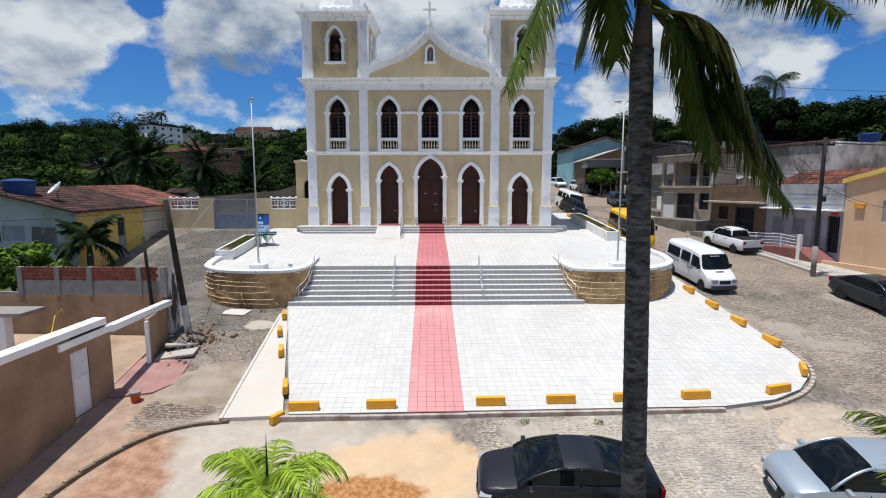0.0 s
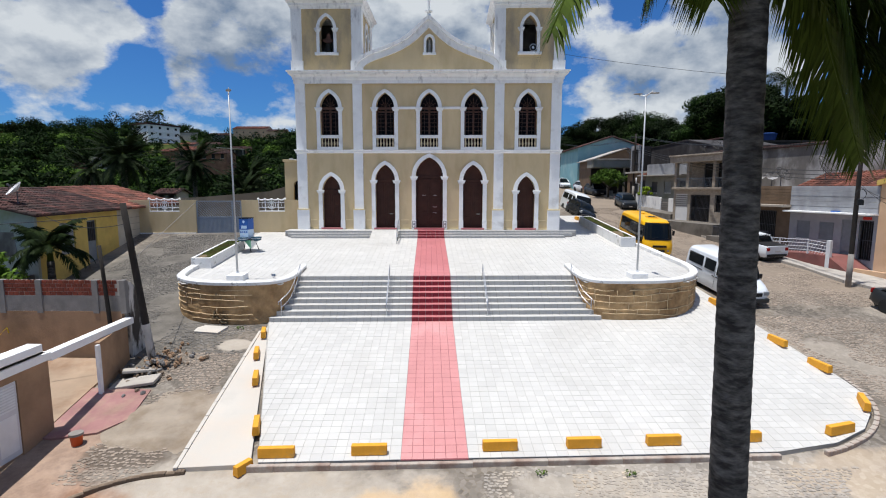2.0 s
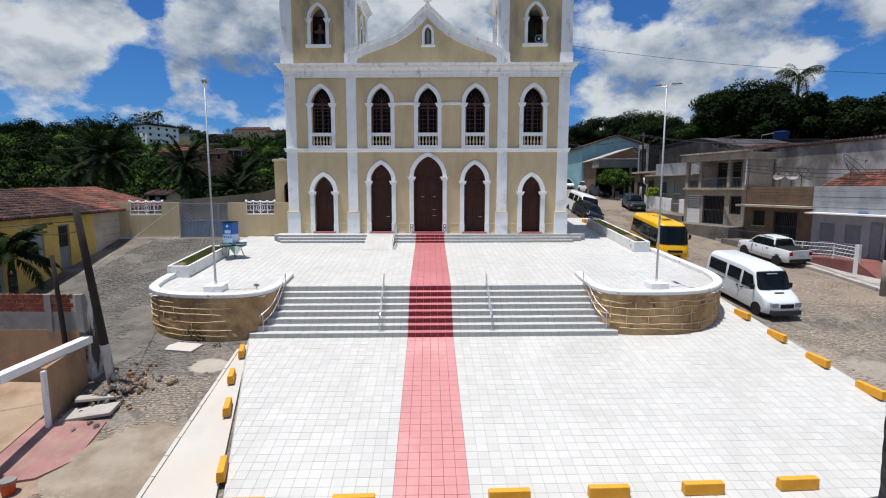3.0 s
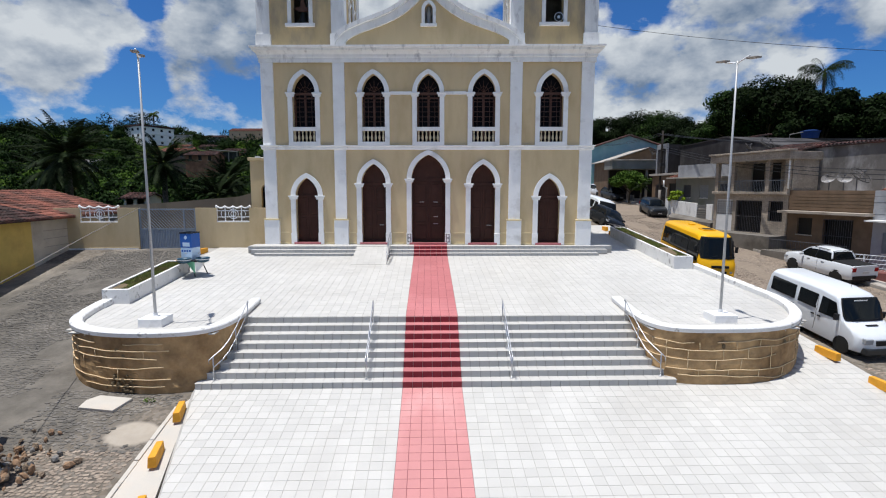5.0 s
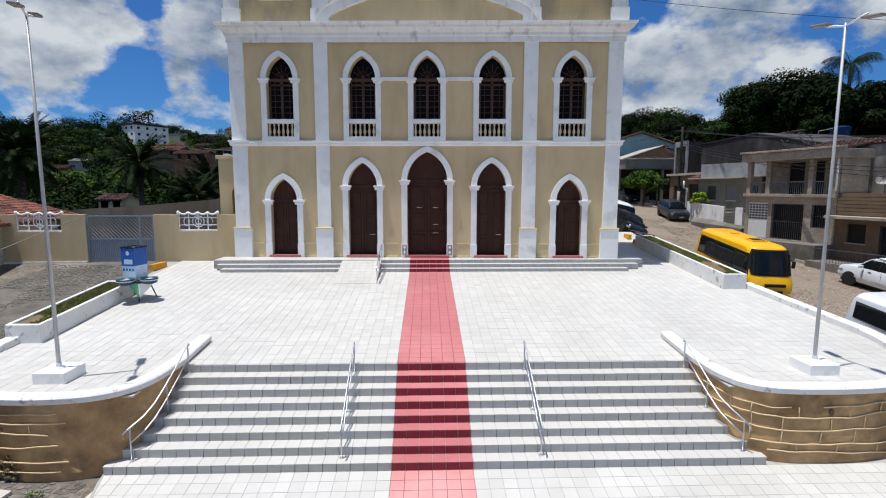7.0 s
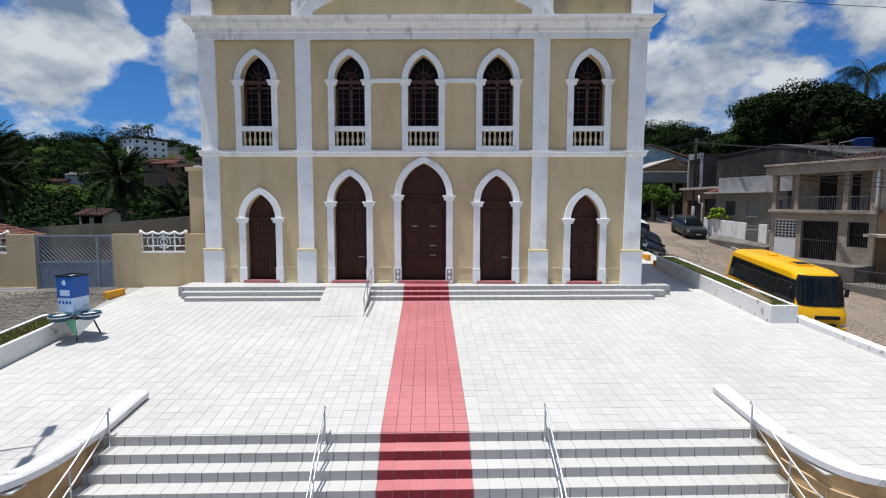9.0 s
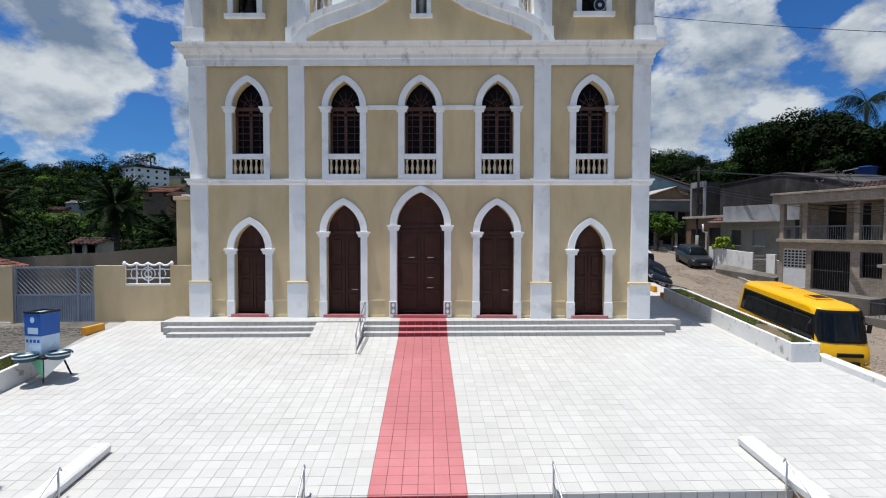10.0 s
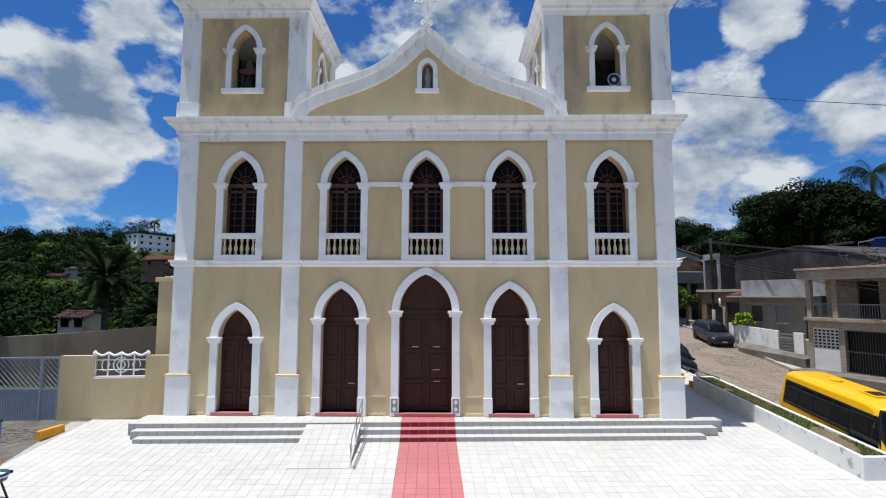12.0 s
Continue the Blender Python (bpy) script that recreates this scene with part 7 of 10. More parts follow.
def grey_block():
    b = thing("grey_building", "tall bare grey stucco building behind the houses", "building")
    m, L = facade_frame((25.5, 8.6), (37.0, -16.0), 1.0)
    b.matrix_basis = m
    part("wall", Geo().prism([(-1.3, -2), (-1.3, 7.95), (9, 8.15), (9.2, 7.8), (16, 8.0), (L, 8.0), (L, -2)], "xz", 0.75, 10), STUCCO, b)
    tiled_roof(b, [(-1.35, 0.6, 7.88), (8.5, 0.6, 8.1), (8.5, 2.6, 8.4), (-1.35, 2.6, 8.2)], CLAYTILE)
    for x in (16.0, 17.5, 20.0):
        opening(b, x, x + 0.8, 6.0, 6.4, "dark", 0.85)
    for x, y, z in ((8.2, 6.5, 8.1), (13.5, 6.5, 7.92)):
        water_tank(m @ Vector((x, y, z)))
    w = thing("dark_warehouse", "long dark grey stucco building with a sloping top", "building")
    m, L = facade_frame((23.8, 26.5), (26.8, 11.5), 3.0)
    w.matrix_basis = m
    top = [(0, 7.15), (5.2, 7.35), (8.8, 7.58), (9.1, 7.55), (13.2, 6.65), (L, 6.2)]
    part("wall", Geo().prism([(0, -2)] + top + [(L, -2)], "xz", 0, 8), DARKSTUC, w)
    part("roof_lip", Geo().prism(top + [(x, z + 0.09) for x, z in reversed(top)], "xz", -0.06, 8.1), DARKSTUC, w)
    tiled_roof(w, [(5.4, 2.2, 7.42), (8.8, 2.2, 7.6), (8.8, 4.8, 8.02), (5.4, 4.8, 7.9)], CLAYTILE)
    r = thing("rear_building", "plain dark stucco building behind the houses", "building", m=pose(39.7, 27.6, 4.0))
    part("wall", Geo().box((-3.0, -2.0, -1.0), (4.0, 4.0, 7.1)), DARKSTUC, r)
    part("roof_slab", Geo().box((-3.1, -2.1, 7.1), (4.1, 4.1, 7.3)), DARKSTUC, r)
    water_tank(Vector((39.7, 27.6, 11.3)), 1.15)
    pipe = thing("roof_pipe", "thin pale pipe rising from a roof beside a water tank", "pipe")
    part("tube", Geo().tube([(37.2, 27.2, 11.3), (37.3, 27.2, 11.85), (38.7, 27.3, 12.1)], 0.05, 6), GREYCON, pipe)


def water_tank(at, s=1.0):
    t = thing("water_tank", "round blue plastic water tank with a lid on a roof", "water tank", m=pose(*at))
    part("tank_body", Geo().lathe([(0.62 * s, 0), (0.75 * s, 0.7 * s), (0.78 * s, 0.72 * s), (0.78 * s, 0.78 * s)], 24), BLUETANK, t, smooth=False)
    part("lid", Geo().lathe([(0.82 * s, 0.76 * s), (0.82 * s, 0.82 * s), (0.4 * s, 0.92 * s), (0.05, 0.95 * s)], 24), BLUETANK, t)


def parapet_house():
    m, L = facade_frame((22.3, 19.8), (24.1, 14.0), 4.35)
    h = thing("parapet_house", "low grey-green house with a pale parapet behind a white garden wall", "house", m=m)
    shell(h, L, 2.75, 7, GREYGREEN, [rect(1.0, 1.9, 0.9, 2.05), rect(2.9, 3.9, 0.9, 2.05), rect(5.0, 5.8, 0.1, 2.1)], below=2.6)
    opening(h, 1.0, 1.9, 0.9, 2.05, "shutter", mt=IRON, label="closed dark shutter window")
    opening(h, 2.9, 3.9, 0.9, 2.05, "shutter")
    opening(h, 5.0, 5.8, 0.1, 2.1, "door", mt=DARKROOM)
    part("parapet", Geo().box((0.3, -0.1, 2.75), (L + 0.6, 0.1, 3.85)), PALEHOUSE, h, bevel=0.015)
    part("eave", Geo().box((-0.4, -0.8, 2.64), (L, -0.1, 2.75)), CONCRETE, h, bevel=0.01)
    tiled_roof(h, [(-0.4, -0.5, 2.8), (0.28, -0.5, 2.8), (0.28, 2.5, 3.4), (-0.4, 2.5, 3.4)], CLAYNEW)
    tiled_roof(h, [(0.3, 0.2, 2.9), (L + 0.5, 0.2, 2.9), (L + 0.5, 3.6, 3.9), (0.3, 3.6, 3.9)], CLAYNEW)
    part("porch_floor", Geo().box((0.0, -1.06, -2.5), (L, 0.0, 0.02)), CONCRETE, h)
    w = thing("garden_wall", "white painted garden wall with a slatted gate along the sloping street", "wall", kind="structure", m=m)
    part("wall_body", Geo().prism([(0.1, -2.5), (4.0, -2.5), (4.0, 0.48), (1.5, 0.64), (1.5, 0.70), (0.1, 0.80)], "xz", -1.2, -1.08), WHITEOLD, w, bevel=0.012)
    part("wall_end", Geo().box((5.1, -1.25, -2.5), (5.75, -1.08, 0.44)), WHITEOLD, w, bevel=0.015)
    for k in range(6):
        part("gate_bar", Geo().box((4.0, -1.15, -0.72 + k * 0.19), (5.1, -1.11, -0.62 + k * 0.19)), BLOCKGREY, w)
    bank = Geo()
    bank.v = [(1.0, -1.2, -0.45), (6.4, -1.2, -0.92), (6.4, -2.0, -1.05), (1.6, -2.0, -0.8), (1.0, -1.2, -2.5), (6.4, -1.2, -2.5), (6.4, -2.0, -2.5), (1.6, -2.0, -2.5)]
    bank.f = [(3, 2, 1, 0), (4, 5, 6, 7), (2, 3, 7, 6), (1, 2, 6, 5), (3, 0, 4, 7), (0, 1, 5, 4)]
    part("footpath", bank, FOOTPATH, w, bevel=0.02)


def corner_house():
    """Narrow house between the street and the dark building: barred front below, a small grey room above."""
    m, L = facade_frame((22.0, 26.5), (22.6, 20.2), 4.2)
    h = thing("corner_house", "narrow two-storey grey house with a barred front beside the street", "house", m=m)
    holes = [rect(1.6, 3.7, 0.2, 2.3), rect(4.2, 6.0, 0.1, 2.4)]
    part("front_wall", Geo().holed([(0.9, -2), (0.9, 3.2), (L, 3.2), (L, -2)], holes, 0.3, 0.5), BROWNW, h)
    opening(h, 1.6, 3.7, 0.2, 2.3, "bars", 0.3, label="pale barred garage front")
    opening(h, 4.2, 6.0, 0.1, 2.4, "dark", 0.3, label="dark sheet for the shade of an open porch")
    part("side_wall", Geo().box((0.9, 0.5, -2), (1.1, 2.2, 3.2)), BROWNW, h)
    part("roof_slab", Geo().box((0.5, 0.1, 3.2), (L, 2.2, 3.4)), CONCRETE, h, bevel=0.015)
    part("upper_room", Geo().box((0.9, 0.7, 3.4), (2.9, 2.2, 6.3)), DARKSTUC, h)
    for x in (0.84, 2.74):
        part("corner_strip", Geo().box((x, 0.62, 3.4), (x + 0.2, 0.8, 6.4)), PALEHOUSE, h, bevel=0.01)
    part("upper_band", Geo().box((0.84, 0.62, 5.9), (2.94, 0.70, 6.4)), PALEHOUSE, h, bevel=0.01)
    part("downpipe", Geo().tube([(4.0, 0.22, 0.2), (4.0, 0.22, 2.0), (4.0, -0.1, 2.1), (4.0, -0.1, 2.7)], 0.07, 8), METALW, h, "white drain pipe with a bend", smooth=True)


def brick_gable_house():
    """Old house up the street: bare brick gable over a flat concrete porch."""
    h = thing("brick_house", "old brown gabled house with a flat concrete porch", "house", m=pose(20.0, 33.0, 5.0))
    part("gable_wall", Geo().prism([(0.0, -1), (0.0, 4.3), (4.5, 5.8), (6.4, 5.1), (6.4, -1)], "xz", 0, 6), BROWNW, h)
    part("roof_edge", Geo().prism([(-0.4, 4.25), (4.5, 5.88), (4.5, 5.96), (-0.4, 4.35)], "xz", -0.5, 6.2), CONCRETE, h, "pale roof edge")
    part("roof_edge", Geo().prism([(4.5, 5.88), (6.9, 5.0), (6.9, 5.12), (4.5, 6.0)], "xz", -0.5, 6.2), CLAYTILE, h)
    part("porch_roof", Geo().box((-0.5, -3.0, 3.3), (5.6, 0.0, 4.25)), GREYGREEN, h, bevel=0.02)
    part("porch_edge", Geo().box((-0.6, -3.1, 4.25), (5.7, 0.0, 4.4)), CONCRETE, h, bevel=0.02)
    # dark sheet over the wall paints the shade under the porch roof
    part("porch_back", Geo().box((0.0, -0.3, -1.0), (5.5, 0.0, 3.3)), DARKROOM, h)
    for x in (1.4, 3.4, 5.2):
        part("porch_post", Geo().box((x, -2.8, -1.0), (x + 0.25, -2.55, 3.3)), CONCRETE, h, bevel=0.015)
    dish(Vector((24.4, 31.2, 9.4)), 0.55, 30, "grey mesh satellite dish on a porch roof")
    f = thing("garden_wall", "low dark garden wall with pickets up the street", "wall", kind="structure", m=pose(21.9, 29.6, 4.2))
    part("wall_body", Geo().box((0, 0, -1.5), (0.18, 5.5, 0.5)), CONCRETE, f, bevel=0.015)
    for k in range(22):
        part("picket", Geo().box((0.05, 0.05 + k * 0.245, 0.5), (0.11, 0.19 + k * 0.245, 1.2)), GREYSHUT, f)


def far_house(A, B, z, H, D, mt, roof, label, name="house", wins=3, gable_front=False):
    m, L = facade_frame(A, B, z)
    h = thing(name, label, "house", m=m)
    n = wins
    holes = [rect(L * (i + 0.5) / n - 0.4, L * (i + 0.5) / n + 0.4, H * 0.40, H * 0.40 + 1.0) for i in range(n)]
    if gable_front:
        part("front_wall", Geo().holed([(0, -3), (0, H), (L / 2, H + L * 0.16), (L, H), (L, -3)], holes, 0, 0.2), mt, h)
    else:
        part("front_wall", Geo().holed([(0, -3), (0, H), (L, H), (L, -3)], holes, 0, 0.2), mt, h)
    part("side_wall", Geo().box((0, 0.2, -3), (0.2, D, H)), mt, h)
    part("side_wall", Geo().box((L - 0.2, 0.2, -3), (L, D, H)), mt, h)
    for x0, x1, z0, z1 in [(hh[0][0], hh[1][0], hh[0][1], hh[2][1]) for hh in holes]:
        opening(h, x0, x1, z0, z1, "dark")
    if gable_front:
        e = 0.35
        tiled_roof(h, [(-e, -e, H - 0.06), (-e, D, H - 0.06), (L / 2, D, H + L * 0.16 + 0.05), (L / 2, -e, H + L * 0.16 + 0.05)], roof, rib=0.5)
        tiled_roof(h, [(L + e, -e, H - 0.06), (L + e, D, H - 0.06), (L / 2, D, H + L * 0.16 + 0.05), (L / 2, -e, H + L * 0.16 + 0.05)], roof, rib=0.5)
    else:
        tiled_roof(h, [(-0.3, -0.5, H - 0.1), (L + 0.3, -0.5, H - 0.1), (L + 0.3, D / 2, H + D * 0.17), (-0.3, D / 2, H + D * 0.17)], roof, rib=0.4)
        tiled_roof(h, [(-0.3, D + 0.4, H - 0.1), (L + 0.3, D + 0.4, H - 0.1), (L + 0.3, D / 2, H + D * 0.17), (-0.3, D / 2, H + D * 0.17)], roof, rib=0.4)
        for x in (0, L - 0.2):
            part("gable", Geo().prism([(0, H), (D, H), (D / 2, H + D * 0.16)], "yz", x, x + 0.2), mt, h)


mk = balcony_house()
dish(mk @ Vector((1.9, 2.6, 5.85)), 0.66, 25, "large dark mesh satellite dish on a roof")
dish(mk @ Vector((0.7, 2.2, 5.85)), 0.36, 50, "dark mesh satellite dish on a roof")
mb = brown_house()
dish(mb @ Vector((6.2, 1.8, 3.98)), 1.15, 40, "large dark mesh satellite dish on a roof")
dish(mb @ Vector((3.5, 1.0, 3.98)), 0.62, 20, "dark mesh satellite dish on a roof")
dish(mb @ Vector((1.7, 1.2, 3.98)), 0.42, -60, "small grey satellite dish on a roof", STUCCO)
dish(mb @ Vector((2.6, 1.2, 3.98)), 0.42, -30, "small grey satellite dish on a roof", STUCCO)
white_house()
peach_house()
grey_block()
parapet_house()
far_house((20.2, 41.0), (30.0, 41.0), 6.0, 5.6, 12, TEALH, CLAYTILE, "teal-painted gabled house up the street", "teal_house", 3, True)
far_house((22.6, 40.0), (23.9, 33.5), 5.0, 4.6, 7, WHITEOLD, CLAYNEW, "white house with a red tile roof up the street", "street_house", 3)
far_house((21.6, 47.5), (22.5, 41.5), 5.6, 3.3, 7, PALEHOUSE, CLAYTILE, "plain grey house up the street", "street_house", 2)
corner_house()
brick_gable_house()


def yellow_house():
    """House by the churchyard gate: pale green gable end, yellow front, garage, old clay roof."""
    m = pose(-18.95, -10.45, 0.2, 0, 0, 5.5)
    h = thing("yellow_house", "house with yellow front, pale green gable end and clay roof", "house", m=m)
    D, W, E = 13.8, 9.5, 4.35
    gable = [(-W, -2), (-W, 4.4), (-W / 2, 5.45), (0, E), (0, -2)]
    part("gable_wall", Geo().holed(gable, [rect(-4.6, -3.85, 2.6, 3.5), rect(-3.75, -2.6, 2.6, 3.5)], 0, 0.2), GREENW, h)
    opening(h, -4.6, -3.85, 2.6, 3.5, "bars")
    opening(h, -3.75, -2.6, 2.6, 3.5, "shutter", mt=PALEHOUSE)
    # street front, turned a quarter
    q = Matrix.Rotation(math.pi / 2, 4, "Z")
    part("yellow_wall", Geo().holed([(0.2, -2), (0.2, E), (7.2, E), (7.2, -2)], [rect(1.8, 3.0, 2.0, 3.7), rect(4.1, 5.0, 1.2, 3.7)], 0, 0.2, q), YELLOWH, h)
    part("window", Geo().box((1.8, 0.08, 2.0), (3.0, 0.12, 3.7), q), PALEHOUSE, h, "closed pale window")
    dr = part("door", Geo().box((4.1, 0.1, 1.2), (5.0, 0.14, 3.7), q), GREYSHUT, h, "barred grey door")
    part("door_glass", Geo().box((4.2, 0.08, 2.5), (4.9, 0.10, 3.6), q), DARKROOM, dr)
    for k in range(5):
        part("door_bar", Geo().box((4.22 + k * 0.16, 0.05, 2.5), (4.25 + k * 0.16, 0.075, 3.6), q), IRON, dr)
    part("garage_wall", Geo().holed([(7.2, -1), (7.2, E), (D, E), (D, -1)], [rect(8.0, 12.6, 1.6, 3.95)], 0, 0.2, q), CREAMW, h)
    part("garage_door", Geo().box((8.0, 0.05, 1.5), (12.6, 0.1, 3.95), q), CREAMW, h, "closed cream garage door")
    for k in range(5):
        part("door_seam", Geo().box((8.0, 0.035, 1.9 + k * 0.42), (12.6, 0.055, 1.93 + k * 0.42), q), BEIGE, h)
    part("corner_pillar", Geo().box((12.9, -0.1, 0.8), (13.3, 0.2, 4.2), q), PALEHOUSE, h, bevel=0.01)
    tiled_roof(h, [(0.45, -0.5, E - 0.1), (0.45, 8.2, E - 0.1), (-W / 2, 8.2, 5.55), (-W / 2, -0.5, 5.55)], CLAYTILE, label="dark weathered clay tile roof")
    tiled_roof(h, [(0.45, 8.2, E - 0.1), (0.45, D + 1.9, E - 0.05), (-W / 2, D + 1.9, 5.7), (-W / 2, 8.2, 5.6)], CLAYNEW, label="newer red clay tile roof")
    tiled_roof(h, [(-W - 0.4, -0.5, 4.2), (-W - 0.4, D, 4.2), (-W / 2, D, 5.55), (-W / 2, -0.5, 5.55)], CLAYTILE)
    part("back_wall", Geo().box((-W, D - 0.2, -2), (0, D, 4.3)), GREENW, h)
    part("wall_stain_sheet", Geo().prism([(-2.3, 1.9), (-0.9, 2.3), (-1.0, 3.4), (-2.2, 3.45)], "xz", -0.03, 0.0), STUCCO, h, "grey torn sheet on the wall")
    part("lean_to", Geo().box((-1.6, -1.8, -1), (-0.2, 0, 1.3)), STUCCO, h, bevel=0.02)
    dish(m @ Vector((-1.5, 1.2, 4.7)), 0.45, -40, "small white satellite dish on a tile roof", WHITEOLD)
    water_tank(m @ Vector((-3.35, 1.0, 5.08)), 1.02)


CREAMW = mat("cream_paint", (0.58, 0.52, 0.42), 0.8, var=0.1, scale=1, second=(0.42, 0.35, 0.27), second_at=0.62, second_scale=0.6)
yellow_house()

# far houses on the hillside across the valley
def hill_block(x, y, z, w, d, H, turn, label, floors, mt, n=4, m_side=3):
    """A flat-roofed house of several storeys, two of its faces with windows."""
    h = thing("hillside_house", label, "house", m=pose(x, y, z, 0, 0, turn))
    part("wall", Geo().box((-w / 2, 0, -9), (w / 2, d, H)), mt, h)
    part("roof_edge", Geo().box((-w / 2 - 0.6, -0.6, H), (w / 2 + 0.6, d + 0.6, H + 0.8)), CLAYTILE, h)
    for f in range(floors):
        z0, z1 = H * (f + 0.36) / floors, H * (f + 0.74) / floors
        for k in range(n):
            part("window", Geo().box((-w / 2 + w * (k + 0.35) / n, -0.1, z0), (-w / 2 + w * (k + 0.62) / n, 0.05, z1)), DARKROOM, h)
        for k in range(m_side):
            part("window", Geo().box((-w / 2 - 0.1, d * (k + 0.3) / m_side, z0), (-w / 2 + 0.05, d * (k + 0.65) / m_side, z1)), DARKROOM, h)
        part("floor_line", Geo().box((-w / 2 - 0.35, -0.35, H * (f + 1) / floors - 0.5), (w / 2 + 0.35, 0.0, H * (f + 1) / floors - 0.2)), mt, h)


# (x, y of the front's left end, z, width, height of the walls, depth, wall, roof, windows)
HILL_HOUSES = [(-167, 262, 13, 31)]
hill_block(-163.5, 255, 29.8, 19, 15, 10.2, 62, "large white three-storey house on the far hillside", 3, WHITEW)
for x, y, z, w, H, D, wall, roof, n in (
        (-143.0, 300.0, 38.5, 22, 5.0, 12, PEACH, CLAYNEW, 5), (-118.0, 292.0, 36.5, 12, 4.5, 9, PEACH, CLAYTILE, 3), (-160.0, 300.0, 37.5, 13, 2.0, 8, STUCCO, CLAYTILE, 3),
        (-119.8, 199.4, 17.3, 16, 4.6, 9, BRICKW, CLAYTILE, 3), (-147.0, 267.4, 28.0, 14, 2.6, 9, BROWNW, CLAYTILE, 3), (-108.8, 214.6, 21.3, 12.8, 2.8, 9, BRICKW, CLAYTILE, 3),
        (-134.7, 200.4, 16.4, 7, 5.6, 8, BRICKW, CLAYNEW, 2), (-151.9, 177.1, 12.7, 7.7, 4.2, 7, PALEHOUSE, STUCCO, 2), (-157.8, 174.1, 12.6, 7.2, 1.6, 7, BRICKW, CLAYTILE, 2),
        (-36.5, 29.5, 3.4, 2.6, 1.6, 3, CREAMW, CLAYTILE, 2), (-58.0, 84.0, 11.6, 6.5, 1.9, 5, BRICKW, CLAYTILE, 3),
        (-70.5, 96.0, 13.0, 7.0, 2.2, 6, BROWNW, CLAYNEW, 2),
        (-138.9, 151.4, 6.8, 6, 2.2, 8, BROWNW, CLAYNEW, 2), (-89.9, 105.9, 0.4, 9.7, 2.2, 7, CREAMW, CLAYTILE, 3), (-146.0, 236.0, 25.0, 9, 3.0, 8, BEIGE, CLAYNEW, 2)):
    far_house((x, y), (x + w, y), z, H, D, wall, roof, "small house with a clay tile roof on the hillside", "hillside_house", n)
    HILL_HOUSES.append((x + w / 2, y, w / 2 + 0.8, z))
pav = thing("hillside_shed", "open shed with a bright sheet roof on the hillside", "shed", m=pose(-103.5, 191, 17.0))
part("sheet_roof", Geo().prism([(0, 6.0), (12.0, 5.2), (12.0, 5.0), (0, 5.8)], "xz", -1.0, 6), PALEC, pav)
part("back_wall", Geo().box((4.5, 2.0, -2), (11.5, 2.3, 5.1)), DARKSTUC, pav)
for x in (4.6, 8.0, 11.6):
    part("post", Geo().box((x - 0.12, -0.5, -1), (x + 0.12, -0.26, 5.2)), CONCRETE, pav)
terr = thing("hillside_wall", "long grey retaining wall on the hillside", "wall", m=pose(-174.7, 278, 34.3))
part("wall_body", Geo().box((0, 0, -3), (19, 0.4, 4.0)), CONCRETE, terr)
part("wall_cap", Geo().box((-0.1, -0.1, 4.0), (19.1, 0.5, 4.2)), CONCRETE, terr)
HILL_HOUSES.append((-165, 278, 10, 34))


def street_pole(x, y, h, label, arms=True):
    z = ground_z(x, y) - 0.1
    p = utility_pole("utility_pole", label, (x, y, z), (x, y, z + h), 0.14, 0, POLEDARK)
    part("foot_band", Geo().tube([(0, 0, 0), (0, 0, 1.9)], 0.147, 10, 0.142), GREYCON, p, smooth=True)
    part("cross_arm", Geo().box((-0.55, -0.05, h - 0.48), (0.55, 0.05, h - 0.38)), POLEDARK, p)
    for k in (-0.5, -0.25, 0.25, 0.5):
        part("insulator", Geo().lathe([(0.04, 0), (0.06, 0.06), (0.03, 0.14)], 8, (k, 0, h - 0.38)), DARKMETAL, p)
    part("cable_loop", Geo().tube([(0.3 * math.cos(t), -0.22, h * 0.62 + 0.28 * math.sin(t)) for t in (k * math.pi / 6 for k in range(13))], 0.02, 5), DARKMETAL, p)
    part("junction_box", Geo().box((-0.16, -0.3, h * 0.55), (0.16, -0.15, h * 0.55 + 0.3)), DARKMETAL, p, bevel=0.02)
    return Vector((x, y, z + h - 0.3))


def cable(a, b, sag, r=0.012, name="overhead_cable"):
    a, b = Vector(a), Vector(b)
    c = thing(name, "thin dark overhead cable sagging between poles", "cable", group="overhead cables")
    pts = [a.lerp(b, t / 12) - Vector((0, 0, sag * 4 * (t / 12) * (1 - t / 12))) for t in range(13)]
    part("wire", Geo().tube(pts, r, 4), DARKMETAL, c, smooth=True)


p1 = street_pole(23.5, -7.1, 8.3, "grey concrete utility pole with cables and a whitewashed foot")
p2 = street_pole(22.55, 24.0, 7.8, "grey concrete utility pole with many cables up the street")
for dx in (-0.5, -0.25, 0.25, 0.5):
    cable(p1 + Vector((dx, 0, 0)), p2 + Vector((dx, 0, 0)), 0.6)
    cable(p2 + Vector((dx, 0, 0)), (22 + dx, 62, 14), 0.8)
    cable(p1 + Vector((dx, 0, 0)), (33 + dx, -40, 7), 0.8)
for k in range(3):
    cable(p1 - Vector((0, 0, 1.6 + 0.25 * k)), p2 - Vector((0, 0, 1.2 + 0.2 * k)), 0.7, 0.018)
cable(p1 - Vector((0, 0, 2.2)), (28.0, -5.0, 4.6), 0.3)
cable(p1 - Vector((0, 0, 2.4)), (28.6, -8.0, 4.4), 0.4)
cable((8.95, 0.0, 14.6), (33, -8, 11.0), 0.6)
stay = thing("stay_wire", "taut grey stay wire from the leaning pole to the churchyard wall", "cable")
